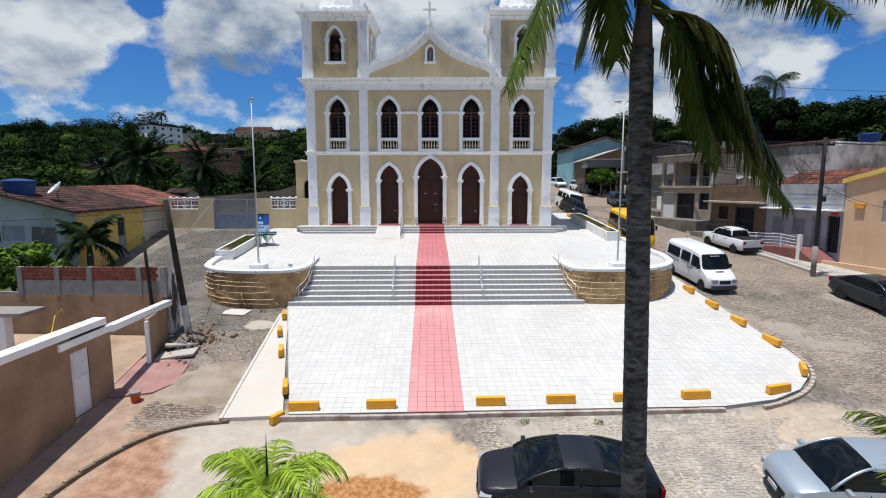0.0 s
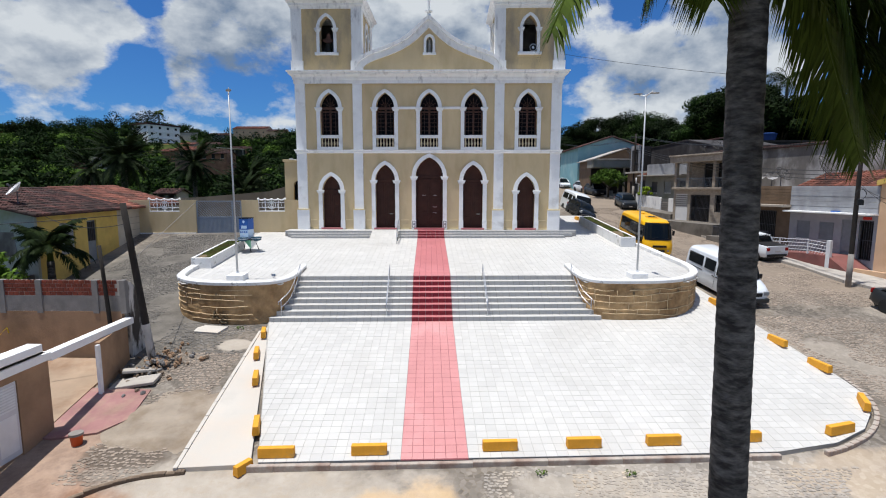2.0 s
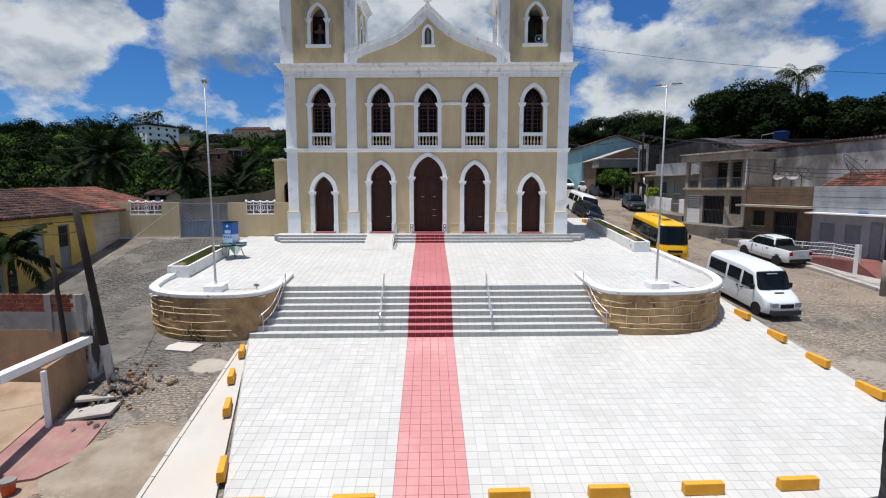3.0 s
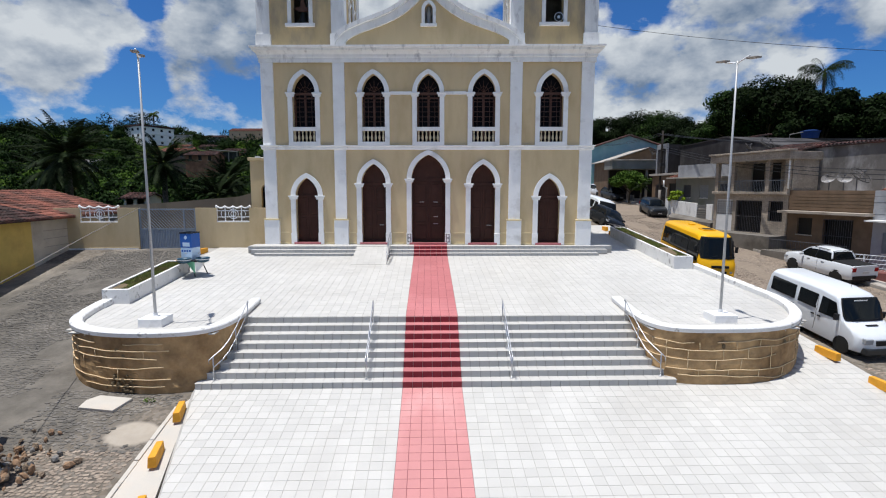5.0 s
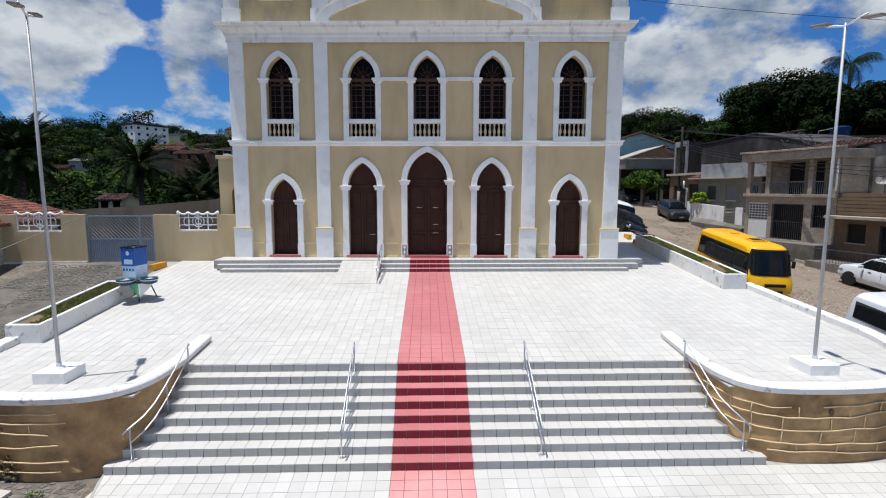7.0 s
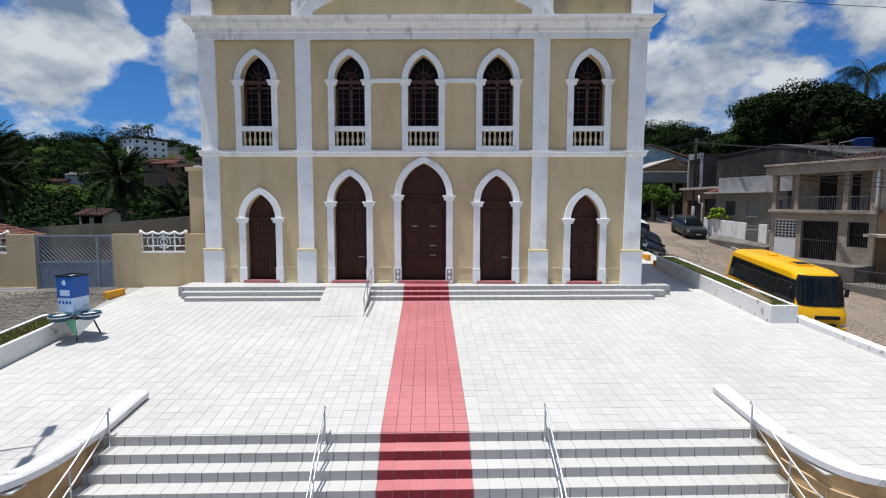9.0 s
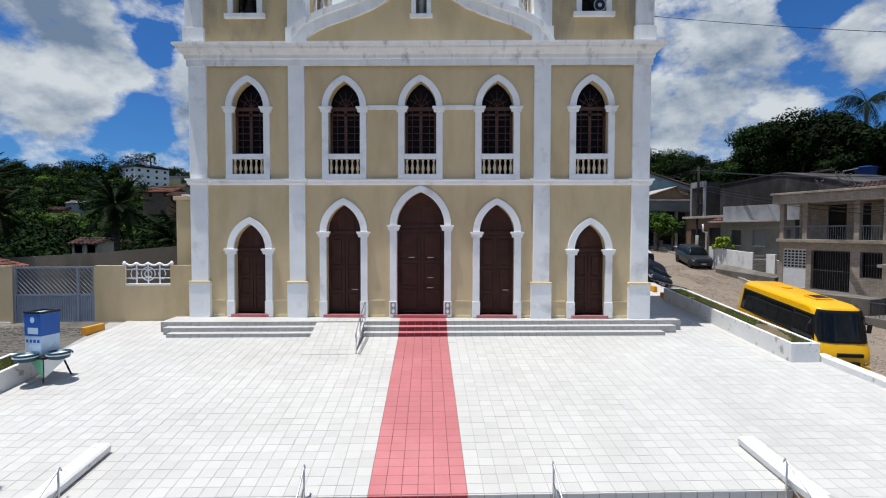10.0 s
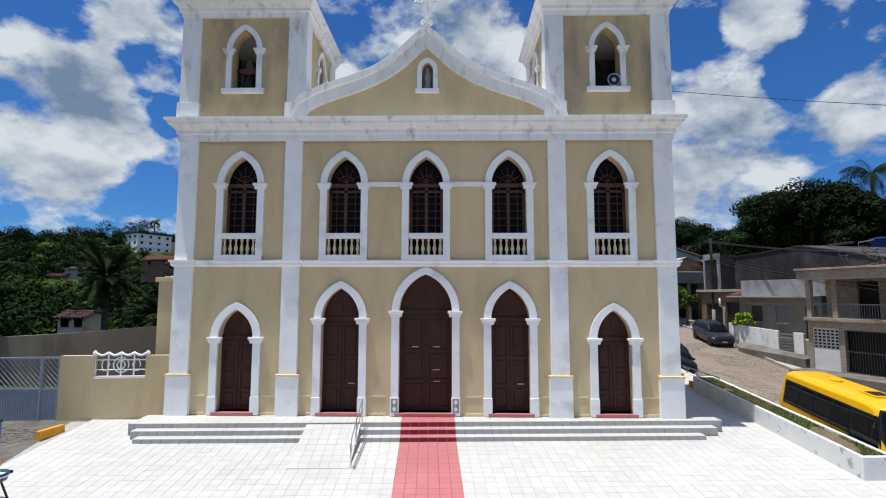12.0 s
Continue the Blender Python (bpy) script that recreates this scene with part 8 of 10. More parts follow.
part("wire", Geo().tube([(-9.5, -17.6, 3.3), (-12.6, -9.0, 4.2), (-15.8, -0.5, 4.95)], 0.013, 6), GREYCON, stay, smooth=True)
cable((-9.55, -17.7, 4.6), (-19.0, -9.8, 4.4), 0.35)
cable((-9.55, -17.7, 4.9), (-30, -26.0, 5.4), 0.6)


def pavement_right():
    """Raised pavement along the houses, with a worn kerb."""
    pv = thing("pavement", "worn concrete pavement along the houses", "pavement", kind="structure")
    kerb = [(27.0, -12.5), (25.0, -9.0), (23.9, -6.3), (24.0, -3.0), (23.4, 3.0), (22.2, 9.0), (21.6, 14.0), (21.35, 20.0), (21.3, 28.0), (21.6, 36.0), (21.6, 46.0)]
    wall = [(31.5, -12.5), (29.5, -8.0), (28.0, -4.0), (27.0, -1.0), (25.7, 3.5), (24.3, 8.0), (23.4, 13.5), (22.5, 20.0), (23.6, 28.0), (23.6, 36.0), (22.6, 46.0)]
    g = Geo()
    for (kx, ky), (wx, wy) in zip(kerb, wall):
        zk, zw = ground_z(kx, ky), ground_z(wx, wy)
        g.v += [(kx, ky, zk - 0.5), (kx, ky, zk + 0.13), (wx, wy, zk + 0.2), (wx, wy, zk - 0.5)]
    for i in range(len(kerb) - 1):
        a, b = 4 * i, 4 * i + 4
        g.f += [(a, b, b + 1, a + 1), (a + 1, b + 1, b + 2, a + 2)]
    part("slab", g, CONCRETE, pv)
    d = dense(kerb, 0.9)
    rng = random.Random(3)
    for (ax, ay), (bx, by) in zip(d, d[1:]):
        ln = math.hypot(bx - ax, by - ay)
        za, zb = ground_z(ax, ay), ground_z(bx, by)
        part("kerb_stone", Geo().box((0.01, -0.08, -0.3), (ln - 0.01, 0.07, 0.15 + rng.uniform(-0.02, 0.015))), CONCRETE, pv, bevel=0.02,
             m=pose(ax, ay, za, 0, -math.degrees(math.atan2(zb - za, ln)), math.degrees(math.atan2(by - ay, bx - ax))))


pavement_right()


def side_rail():
    """Thin steel rail and yellow blocks on the street side of the terrace, behind the long planter."""
    r = thing("lane_rail", "low grey steel rail along the side of the terrace", "handrail")
    a, b = Vector((12.47, 4.2, 3.6)), Vector((13.08, 10.45, 3.46))
    part("rail", Geo().tube([a, b], 0.026, 8), IRON, r, smooth=True)
    for k in range(6):
        p = a.lerp(b, k / 5)
        part("post", Geo().tube([(p.x, p.y, 2.3), tuple(p)], 0.024, 8), IRON, r, smooth=True)
    for x, y in ((11.85, 5.1), (11.95, 6.95)):
        p = UNSQUARE @ Vector((x, y, 0))
        yellow_block(p.x, p.y, 91, 0.75, terrace_z)


side_rail()


# ---- vehicles ----
def paint(name, c, metal=0.0, rough=0.25):
    M = mat(name, c, rough, metal, var=0.03, scale=2)
    M.node_tree.nodes["Principled BSDF"].inputs["Coat Weight"].default_value = 0.22
    M.node_tree.nodes["Principled BSDF"].inputs["Coat Roughness"].default_value = 0.16
    return M


RUBBER = mat("tyre_rubber", (0.02, 0.02, 0.02), 0.85, var=0.15, scale=6)
RIM = mat("alloy_rim", (0.42, 0.43, 0.44), 0.35, metal=0.8, var=0.06)
CARGLASS = glass("car_glass", (0.005, 0.007, 0.008), 0.05)
TRIM = mat("black_plastic", (0.011, 0.011, 0.012), 0.6, var=0.1)
LAMPW = mat("headlight", (0.30, 0.32, 0.34), 0.15, var=0.1)
LAMPR = mat("tail_light", (0.30, 0.01, 0.01), 0.2, var=0.1)
PLATE = mat("plate", (0.50, 0.50, 0.50), 0.5, var=0.05)
BLACKP, SILVERP, WHITEP = paint("black_car_paint", (0.010, 0.011, 0.016), 0.0, 0.4), paint("silver_car_paint", (0.42, 0.48, 0.53), 0.55, 0.3), paint("white_car_paint", (0.66, 0.69, 0.72))
YELLOWP, GREYP, DARKP = paint("yellow_bus_paint", (0.80, 0.42, 0.004), 0, 0.35), paint("dark_grey_paint", (0.035, 0.04, 0.045), 0.3, 0.3), paint("blue_black_paint", (0.012, 0.016, 0.022), 0.2)


def loft(sections):
    """A skin through rings of equal length, ends closed."""
    n = len(sections[0])
    g = Geo()
    g.v = [p for s in sections for p in s]
    for i in range(len(sections) - 1):
        g.f += [(i * n + j, i * n + (j + 1) % n, (i + 1) * n + (j + 1) % n, (i + 1) * n + j) for j in range(n)]
    g.f += [tuple(range(n)), tuple(range(len(g.v) - 1, len(g.v) - n - 1, -1))]
    return g


def smooth_stations(st, k=4):
    """More stations between those given, on a smooth curve."""
    out = []
    n = len(st)
    for i in range(n - 1):
        p0, p1, p2, p3 = st[max(0, i - 1)], st[i], st[i + 1], st[min(n - 1, i + 2)]
        for j in range(k):
            t = j / k
            out.append(tuple(0.5 * (2 * b + (c - a) * t + (2 * a - 5 * b + 4 * c - d) * t * t + (3 * b - a - 3 * c + d) * t ** 3) for a, b, c, d in zip(p0, p1, p2, p3)))
    return out + [st[-1]]


def wheel(parent, x, y, r, w):
    s = 1 if y > 0 else -1
    m = pose(x, y, r, -90 * s)
    t = part("tyre", Geo().lathe([(r * 0.62, -w / 2), (r * 0.93, -w / 2), (r, -w * 0.32), (r, w * 0.32), (r * 0.93, w / 2), (r * 0.62, w / 2)], 24), RUBBER, parent, m=m, smooth=False)
    g = Geo().lathe([(r * 0.62, -w * 0.3), (r * 0.63, w * 0.44), (r * 0.56, w * 0.40), (r * 0.5, w * 0.25), (0.02, w * 0.25)], 24)
    for k in range(6):
        a = k * math.pi / 3
        g.box((r * 0.1, -0.03, w * 0.25), (r * 0.56, 0.03, w * 0.38), Matrix.Rotation(a, 4, "Z"))
    g.lathe([(r * 0.14, w * 0.25), (r * 0.14, w * 0.42), (0.01, w * 0.44)], 12)
    part("rim", g, RIM, t)


def vehicle(name, label, m, paint_mat, L, W, side, cabin, wheels, wr, category="car", bump=0.92, pillar=True, windows=None, rear_bed=None, group=""):
    """side: (x, z_low, z_shoulder, z_top) stations from nose to tail, x forward positive.
    cabin: (x_front_base, x_roof_front, x_roof_rear, x_rear_base, z_roof)."""
    v = thing(name, label, category, group=group, m=m)
    secs = []
    side = smooth_stations(side)
    for x, zl, zs, zt, k in side:
        w = W / 2 * k
        secs.append([(x, -w * 0.90, zl), (x, -w * 0.99, zl + 0.10), (x, -w, (zl + zs) / 2), (x, -w * 0.985, zs), (x, -w * 0.90, zt - 0.025), (x, -w * 0.80, zt),
                     (x, w * 0.80, zt), (x, w * 0.90, zt - 0.025), (x, w * 0.985, zs), (x, w, (zl + zs) / 2), (x, w * 0.99, zl + 0.10), (x, w * 0.90, zl)])
    body = part("body", loft(secs), paint_mat, v, smooth="edges")
    xf, rf, rr, xr, zr = cabin

    def belt(x):
        for a, b in zip(side, side[1:]):
            if b[0] <= x <= a[0]:
                t = (x - a[0]) / (b[0] - a[0])
                return a[3] + t * (b[3] - a[3]) - 0.03
        return side[-1][3] - 0.03
    wb = W / 2 * 0.90
    lean = 0.30

    def crown(x):
        """Height of the cabin's outline at x."""
        zb = belt(x)
        if x > rf:
            t = (xf - x) / (xf - rf)
            return zb + (zr - zb) * (1 - (1 - t) ** 1.55)
        if x < rr:
            t = (x - xr) / (rr - xr)
            return zb + (zr - zb) * (1 - (1 - t) ** 1.5)
        t = (x - rr) / (rf - rr)
        return zr + 0.035 * math.sin(math.pi * t)

    def half(x, z):
        zb = belt(x)
        k = (z - zb) / max(0.2, zr - zb)
        return wb - lean * max(0, z - zb) * (0.75 + 0.35 * k)
    xs = [xf + (xr - xf) * i / 28 for i in range(29)]

    def ring(x, lo, hi_cut, off):
        zb, zt = belt(x) - 0.02, crown(x)
        out = []
        for k in (0, 0.33, 0.66, 0.9):
            z = zb + (zt - zb) * k
            out.append((x, half(x, z) + off, z))
        out.append((x, half(x, zt) * 0.86, zt + 0.012 + off))
        out.append((x, half(x, zt) * 0.45, zt + 0.026 + off))
        return out + [(a, -b, c) for a, b, c in reversed(out)]
    part("glasshouse", loft([ring(x, 0, 1, 0) for x in xs]), CARGLASS, v, "dark tinted glass", smooth="edges")

    def skin(x0, x1, k0, name):
        """Painted shell over the cabin from x0 to x1, above the share k0 of its height."""
        g = Geo()
        n = 14
        rows = []
        for i in range(n + 1):
            x = x0 + (x1 - x0) * i / n
            zb, zt = belt(x) - 0.02, crown(x)
            row = []
            for k in (k0, (1 + k0) / 2, 0.97):
                z = zb + (zt - zb) * k
                row.append((x, half(x, z) + 0.008, z))
            row += [(x, half(x, zt) * 0.84, zt + 0.022), (x, half(x, zt) * 0.45, zt + 0.036), (x, 0, zt + 0.042)]
            rows.append(row + [(a, -b, c) for a, b, c in reversed(row[:-1])])
        m_ = len(rows[0])
        g.v = [p for r in rows for p in r]
        g.f = [(i * m_ + q, i * m_ + q + 1, (i + 1) * m_ + q + 1, (i + 1) * m_ + q) for i in range(n) for q in range(m_ - 1)]
        part(name, g, paint_mat, v, smooth="edges", fix=False)
    skin(rf + 0.02, rr - 0.05, 0.86, "roof")
    if pillar:
        def post(x0, x1, k0, k1, wd, mt_):
            for s in (-1, 1):
                pts = []
                for i in range(7):
                    t = i / 6
                    x = x0 + (x1 - x0) * t
                    zb, zt = belt(x) - 0.02, crown(x)
                    z = zb + (zt - zb) * (k0 + (k1 - k0) * t)
                    pts.append((x, s * (half(x, z) - 0.01), z))
                part("pillar", Geo().tube(pts, wd, 6), mt_, v, smooth=True)
        post(xf - 0.05, rf - 0.05, 0.95, 0.95, 0.035, paint_mat)
        post(xr + 0.05, rr, 0.9, 0.95, 0.05, paint_mat)
        for q in (windows or []):
            post(q, q - 0.04, 0.0, 0.93, 0.03, TRIM)
    zb_f, zb_r = belt(xf), belt(xr)
    for x, y in ((wheels[0], 1), (wheels[0], -1), (wheels[1], 1), (wheels[1], -1)):
        part("wheel_arch", Geo().lathe([(wr * 1.13, -0.02), (wr * 1.13, 0.012), (0.02, 0.012)], 22, (0, 0, 0), pose(x, y * W / 2 * 0.985, wr * 1.02, -90 * y)), TRIM, v)
        wheel(v, x, y * (W / 2 - 0.085), wr, 0.2)
    xn, xt = side[0][0], side[-1][0]
    for s in (-1, 1):
        zs = side[4][2]
        part("headlight", Geo().prism([(0, -0.08), (0, 0.05), (-0.30, 0.09), (-0.26, -0.02)], "xz", -0.16, 0.16, pose(side[4][0] + 0.03, s * W / 2 * 0.74, zs - 0.02, 0, 0, -s * 14)), LAMPW, v, bevel=0.015)
        part("tail_light", Geo().box((-0.05, -0.12, -0.10), (0.05, 0.12, 0.12), pose(xt + 0.03, s * W / 2 * 0.80, side[-5][2] - 0.02)), LAMPR, v, bevel=0.02)
        mir = part("mirror", Geo().box((-0.06, -0.11, -0.06), (0.06, 0.11, 0.07)), paint_mat if W < 1.9 else TRIM, v, bevel=0.03, m=pose(xf - 0.32, s * (W / 2 + 0.09), belt(xf) + 0.1))
        for q in ((xf + xr) / 2 + 0.35, (xf + xr) / 2 - 0.55):
            part("door_handle", Geo().box((q - 0.09, s * W / 2 * 0.985 - 0.012, belt(q) - 0.13), (q + 0.09, s * W / 2 * 0.985 + 0.012, belt(q) - 0.10)), TRIM if paint_mat is WHITEP else paint_mat, v, bevel=0.005)
            part("door_seam", Geo().box((q + 0.32, s * W / 2 * 0.992 - 0.004, side[8][1] + 0.12), (q + 0.332, s * W / 2 * 0.992 + 0.006, belt(q) - 0.02)), TRIM, v)
    zl = side[0][1]
    part("grille", Geo().box((xn - 0.03, -W * 0.26, side[0][3] - 0.22), (xn + 0.018, W * 0.26, side[0][3] - 0.10)), TRIM, v, bevel=0.01)
    arc = [(xn - 0.34 * abs(q) ** 2.4 + 0.035, q * W * 0.44) for q in (-1, -0.8, -0.6, -0.35, 0, 0.35, 0.6, 0.8, 1)]
    part("front_bumper", Geo().prism(arc + [(x - 0.12, y) for x, y in arc[::-1]], "xy", zl - 0.03, zl + 0.15), TRIM if paint_mat is WHITEP else paint_mat, v, bevel=0.03)
    part("bumper_intake", Geo().box((xn - 0.05, -W * 0.20, zl + 0.0), (xn + 0.045, W * 0.20, zl + 0.07)), TRIM, v, bevel=0.01)
    part("rear_bumper", Geo().box((xt - 0.05, -W * 0.43, side[-1][1] + 0.0), (xt + 0.10, W * 0.43, side[-1][1] + 0.18)), TRIM if paint_mat in (WHITEP, GREYP) else paint_mat, v, bevel=0.03)
    part("number_plate", Geo().box((xn + 0.04, -0.2, zl + 0.05), (xn + 0.055, 0.2, zl + 0.16)), PLATE, v, "plain plate")
    part("number_plate", Geo().box((xt - 0.065, -0.2, zl + 0.30), (xt - 0.05, 0.2, zl + 0.42)), PLATE, v, "plain plate")
    part("wiper", Geo().tube([(xf + 0.02, -0.35, zb_f + 0.05), (xf - (xf - rf) * 0.35, 0.15, zb_f + (zr - zb_f) * 0.35 + 0.03)], 0.012, 5), TRIM, v)
    part("underbody", Geo().box((xt + 0.2, -W * 0.40, 0.16), (xn - 0.2, W * 0.40, 0.34)), TRIM, v)
    return v, body


def on_street(x, y, heading, lift=0.0):
    """Stand on the sloping ground, nose towards the heading (degrees from +x)."""
    e = 0.9
    zx = (ground_z(x + e, y) - ground_z(x - e, y)) / (2 * e)
    zy = (ground_z(x, y + e) - ground_z(x, y - e)) / (2 * e)
    up = Vector((-zx, -zy, 1)).normalized()
    f = Vector((math.cos(radians(heading)), math.sin(radians(heading)), 0))
    f = (f - up * f.dot(up)).normalized()
    r = up.cross(f)
    M = Matrix((f, r, up)).transposed().to_4x4()
    M.translation = (x, y, ground_z(x, y) - 0.03 + lift)
    return M


SEDAN = [(2.10, 0.30, 0.44, 0.52, 0.52), (2.03, 0.24, 0.54, 0.64, 0.76), (1.80, 0.22, 0.62, 0.73, 0.92), (1.1, 0.20, 0.70, 0.86, 1.0), (0.85, 0.20, 0.74, 0.93, 1.0), (-0.9, 0.20, 0.80, 0.97, 1.0), (-1.45, 0.22, 0.84, 1.0, 1.0), (-1.95, 0.25, 0.86, 1.02, 0.96), (-2.18, 0.34, 0.78, 0.95, 0.88)]
HATCH = [(1.95, 0.30, 0.50, 0.60, 0.68), (1.84, 0.24, 0.58, 0.72, 0.87), (1.55, 0.22, 0.66, 0.84, 0.98), (1.0, 0.20, 0.72, 0.92, 1.0), (-0.9, 0.20, 0.80, 0.97, 1.0), (-1.6, 0.24, 0.84, 0.98, 0.98), (-1.95, 0.32, 0.82, 0.94, 0.90)]
vehicle("sedan_car", "black four-door sedan parked on the sandy street", on_street(4.48, -25.55, 178), BLACKP, 4.2, 1.70, SEDAN, (1.22, 0.10, -0.75, -1.85, 1.32), (1.32, -1.28), 0.31, windows=(-0.25,))
vehicle("hatchback_car", "silver hatchback parked beside the square", on_street(11.72, -25.6, 176), SILVERP, 3.95, 1.68, HATCH, (1.2, 0.25, -1.2, -1.85, 1.46), (1.18, -1.22), 0.30, windows=(-0.3,))
vehicle("sedan_car", "dark grey sedan parked across the street", on_street(23.1, -12.3, -82), GREYP, 4.3, 1.72, SEDAN, (1.15, 0.15, -0.75, -1.72, 1.43), (1.32, -1.28), 0.31, windows=(-0.25,))
vehicle("hatchback_car", "black hatchback parked beside the church", on_street(13.3, 11.9, -80), DARKP, 3.95, 1.7, HATCH, (1.2, 0.25, -1.2, -1.85, 1.48), (1.18, -1.22), 0.31, windows=(-0.3,))
SUVS = [(2.05, 0.36, 0.66, 0.80, 0.82), (1.95, 0.30, 0.74, 0.92, 0.93), (1.6, 0.28, 0.80, 1.0, 0.98), (1.05, 0.26, 0.84, 1.06, 1.0), (-1.0, 0.26, 0.92, 1.10, 1.0), (-1.7, 0.30, 0.94, 1.12, 0.98), (-2.08, 0.40, 0.9, 1.05, 0.9)]
vehicle("suv_car", "dark grey sport utility car parked along the kerb", on_street(20.45, 20.3, -92) @ Matrix.Diagonal((0.88, 0.88, 0.9, 1)), GREYP, 4.2, 1.78, SUVS, (1.1, 0.45, -1.45, -1.95, 1.62), (1.3, -1.3), 0.34, windows=(-0.2,))
for x, y, pm, lab in ((20.7, 33.0, GREYP, "grey car parked up the street"), (20.6, 38.5, WHITEP, "white car parked up the street"), (19.0, 46.0, WHITEP, "white car parked at the top of the street")):
    vehicle("hatchback_car", lab, on_street(x, y, -80), pm, 3.95, 1.7, HATCH, (1.2, 0.25, -1.2, -1.85, 1.48), (1.18, -1.22), 0.31, windows=(-0.3,))

# pickup: cab in front, open covered bed behind
PICK = [(2.2, 0.42, 0.66, 0.80, 0.84), (2.08, 0.34, 0.74, 0.94, 0.94), (1.7, 0.30, 0.80, 1.02, 0.98), (1.15, 0.28, 0.84, 1.07, 1.0), (-0.75, 0.28, 0.90, 1.10, 1.0), (-1.9, 0.32, 0.92, 1.12, 1.0), (-2.2, 0.40, 0.92, 1.12, 0.97)]
pk, pk_body = vehicle("pickup_truck", "white double-cab pickup with a black bed cover", on_street(22.95, 1.15, 101), WHITEP, 4.4, 1.75, PICK, (1.15, 0.5, -0.72, -0.95, 1.60), (1.42, -1.35), 0.34, category="pickup", windows=(0.1,))
part("bed_cover", Geo().box((-2.12, -0.74, 1.10), (-0.85, 0.74, 1.15)), TRIM, pk, "black bed cover", bevel=0.02)
part("roof_rack", Geo().tube([(0.4, -0.62, 1.66), (-0.6, -0.62, 1.66)], 0.02, 6), TRIM, pk)
part("roof_rack", Geo().tube([(0.4, 0.62, 1.66), (-0.6, 0.62, 1.66)], 0.02, 6), TRIM, pk)


def box_vehicle(name, label, m, pm, L, W, H, prof, wins, screen, wheels, wr, category, glass_band):
    """Van or bus: one body drawn through a side profile with tumblehome, windows set on its sides."""
    v = thing(name, label, category, m=m)
    front = max(p[0] for p in prof)

    def back(s, x):
        """How far the rounded nose falls back towards the sides."""
        return 0.36 * abs(s) ** 5 * smooth01(front * 0.45, front * 0.85, x)
    secs = []
    for s in (-1.0, -0.96, -0.86, -0.7, -0.45, 0.0, 0.45, 0.7, 0.86, 0.96, 1.0):
        ring = []
        for x, z in prof:
            tum = 1.0 - 0.10 * max(0, (z - H * 0.5) / (H * 0.5))
            zz = z - (0.17 * abs(s) ** 7 if z > H * 0.87 else 0)
            ring.append((x - back(s, x), s * W / 2 * tum, zz))
        secs.append(ring)
    body = part("body", loft(secs), pm, v, bevel=0.03, smooth="edges")

    def side_y(z):
        return W / 2 * (1.0 - 0.10 * max(0, (z - H * 0.5) / (H * 0.5)))
    for s in (-1, 1):
        for q in wins:
            g = Geo()
            pts = q
            g.v = [(x, s * (side_y(z) + 0.008), z) for x, z in pts] + [(x, s * (side_y(z) - 0.03), z) for x, z in pts]
            k = len(pts)
            g.f = [tuple(range(k)), tuple(range(2 * k - 1, k - 1, -1))] + [(i, (i + 1) % k, (i + 1) % k + k, i + k) for i in range(k)]
            part("side_window", g, CARGLASS, v, "dark tinted side window", bevel=0.006)
        for x in wheels:
            part("wheel_arch", Geo().lathe([(wr * 1.07, -0.03), (wr * 1.07, 0.010), (0.02, 0.010)], 22, (0, 0, 0), pose(x, s * W / 2 * 0.995, wr * 1.02, -90 * s)), TRIM, v)
            wheel(v, x, s * (W / 2 - 0.10), wr, 0.22)
    g = Geo()
    (xa, za), (xb, zb) = screen
    d = Vector((za - zb, 0, xb - xa)).normalized()
    if d.x < 0:
        d = -d
    def pane(lo, hi, reach, off):
        """A bowed pane from the share lo to hi of the screen's slope."""
        g = Geo()
        cols, rows = 15, 5
        for sgn in (1, -1):
            for i in range(rows):
                t = lo + (hi - lo) * i / (rows - 1)
                x, z = xa + (xb - xa) * t, za + (zb - za) * t
                for j in range(cols):
                    u = (-1 + 2 * j / (cols - 1)) * (reach - 0.05 * (i in (0, rows - 1)))
                    o = d * (off if sgn > 0 else off - 0.03)
                    g.v.append((x - back(u, x) + o.x, u * side_y(z), z + o.z))
        m_ = rows * cols
        for i in range(rows - 1):
            for j in range(cols - 1):
                q = i * cols + j
                g.f += [(q, q + 1, q + cols + 1, q + cols), (m_ + q, m_ + q + cols, m_ + q + cols + 1, m_ + q + 1)]
        return g
    part("screen_surround", pane(-0.06, 1.08, 0.955, 0.022), TRIM, v, "black windscreen surround", smooth="edges", fix=False)
    g = pane(0.0, 1.0, 0.92, 0.034)
    part("windscreen", g, CARGLASS, v, "dark windscreen", smooth="edges", fix=False)
    for s in (-1, 1):
        part("wiper", Geo().tube([(xa + 0.05, s * 0.42 - 0.1, za + 0.04), (xa + (xb - xa) * 0.14 + 0.05, s * 0.42 + 0.32, za + (zb - za) * 0.14)], 0.009, 5), TRIM, v)
    part("underbody", Geo().box((min(p[0] for p in prof) + 0.25, -W * 0.42, 0.2), (L / 2 - 0.3, W * 0.42, 0.42)), TRIM, v)
    part("number_plate", Geo().box((L / 2 + 0.03, -0.2, 0.42), (L / 2 + 0.05, 0.2, 0.54)), PLATE, v, "plain plate")
    return v, side_y


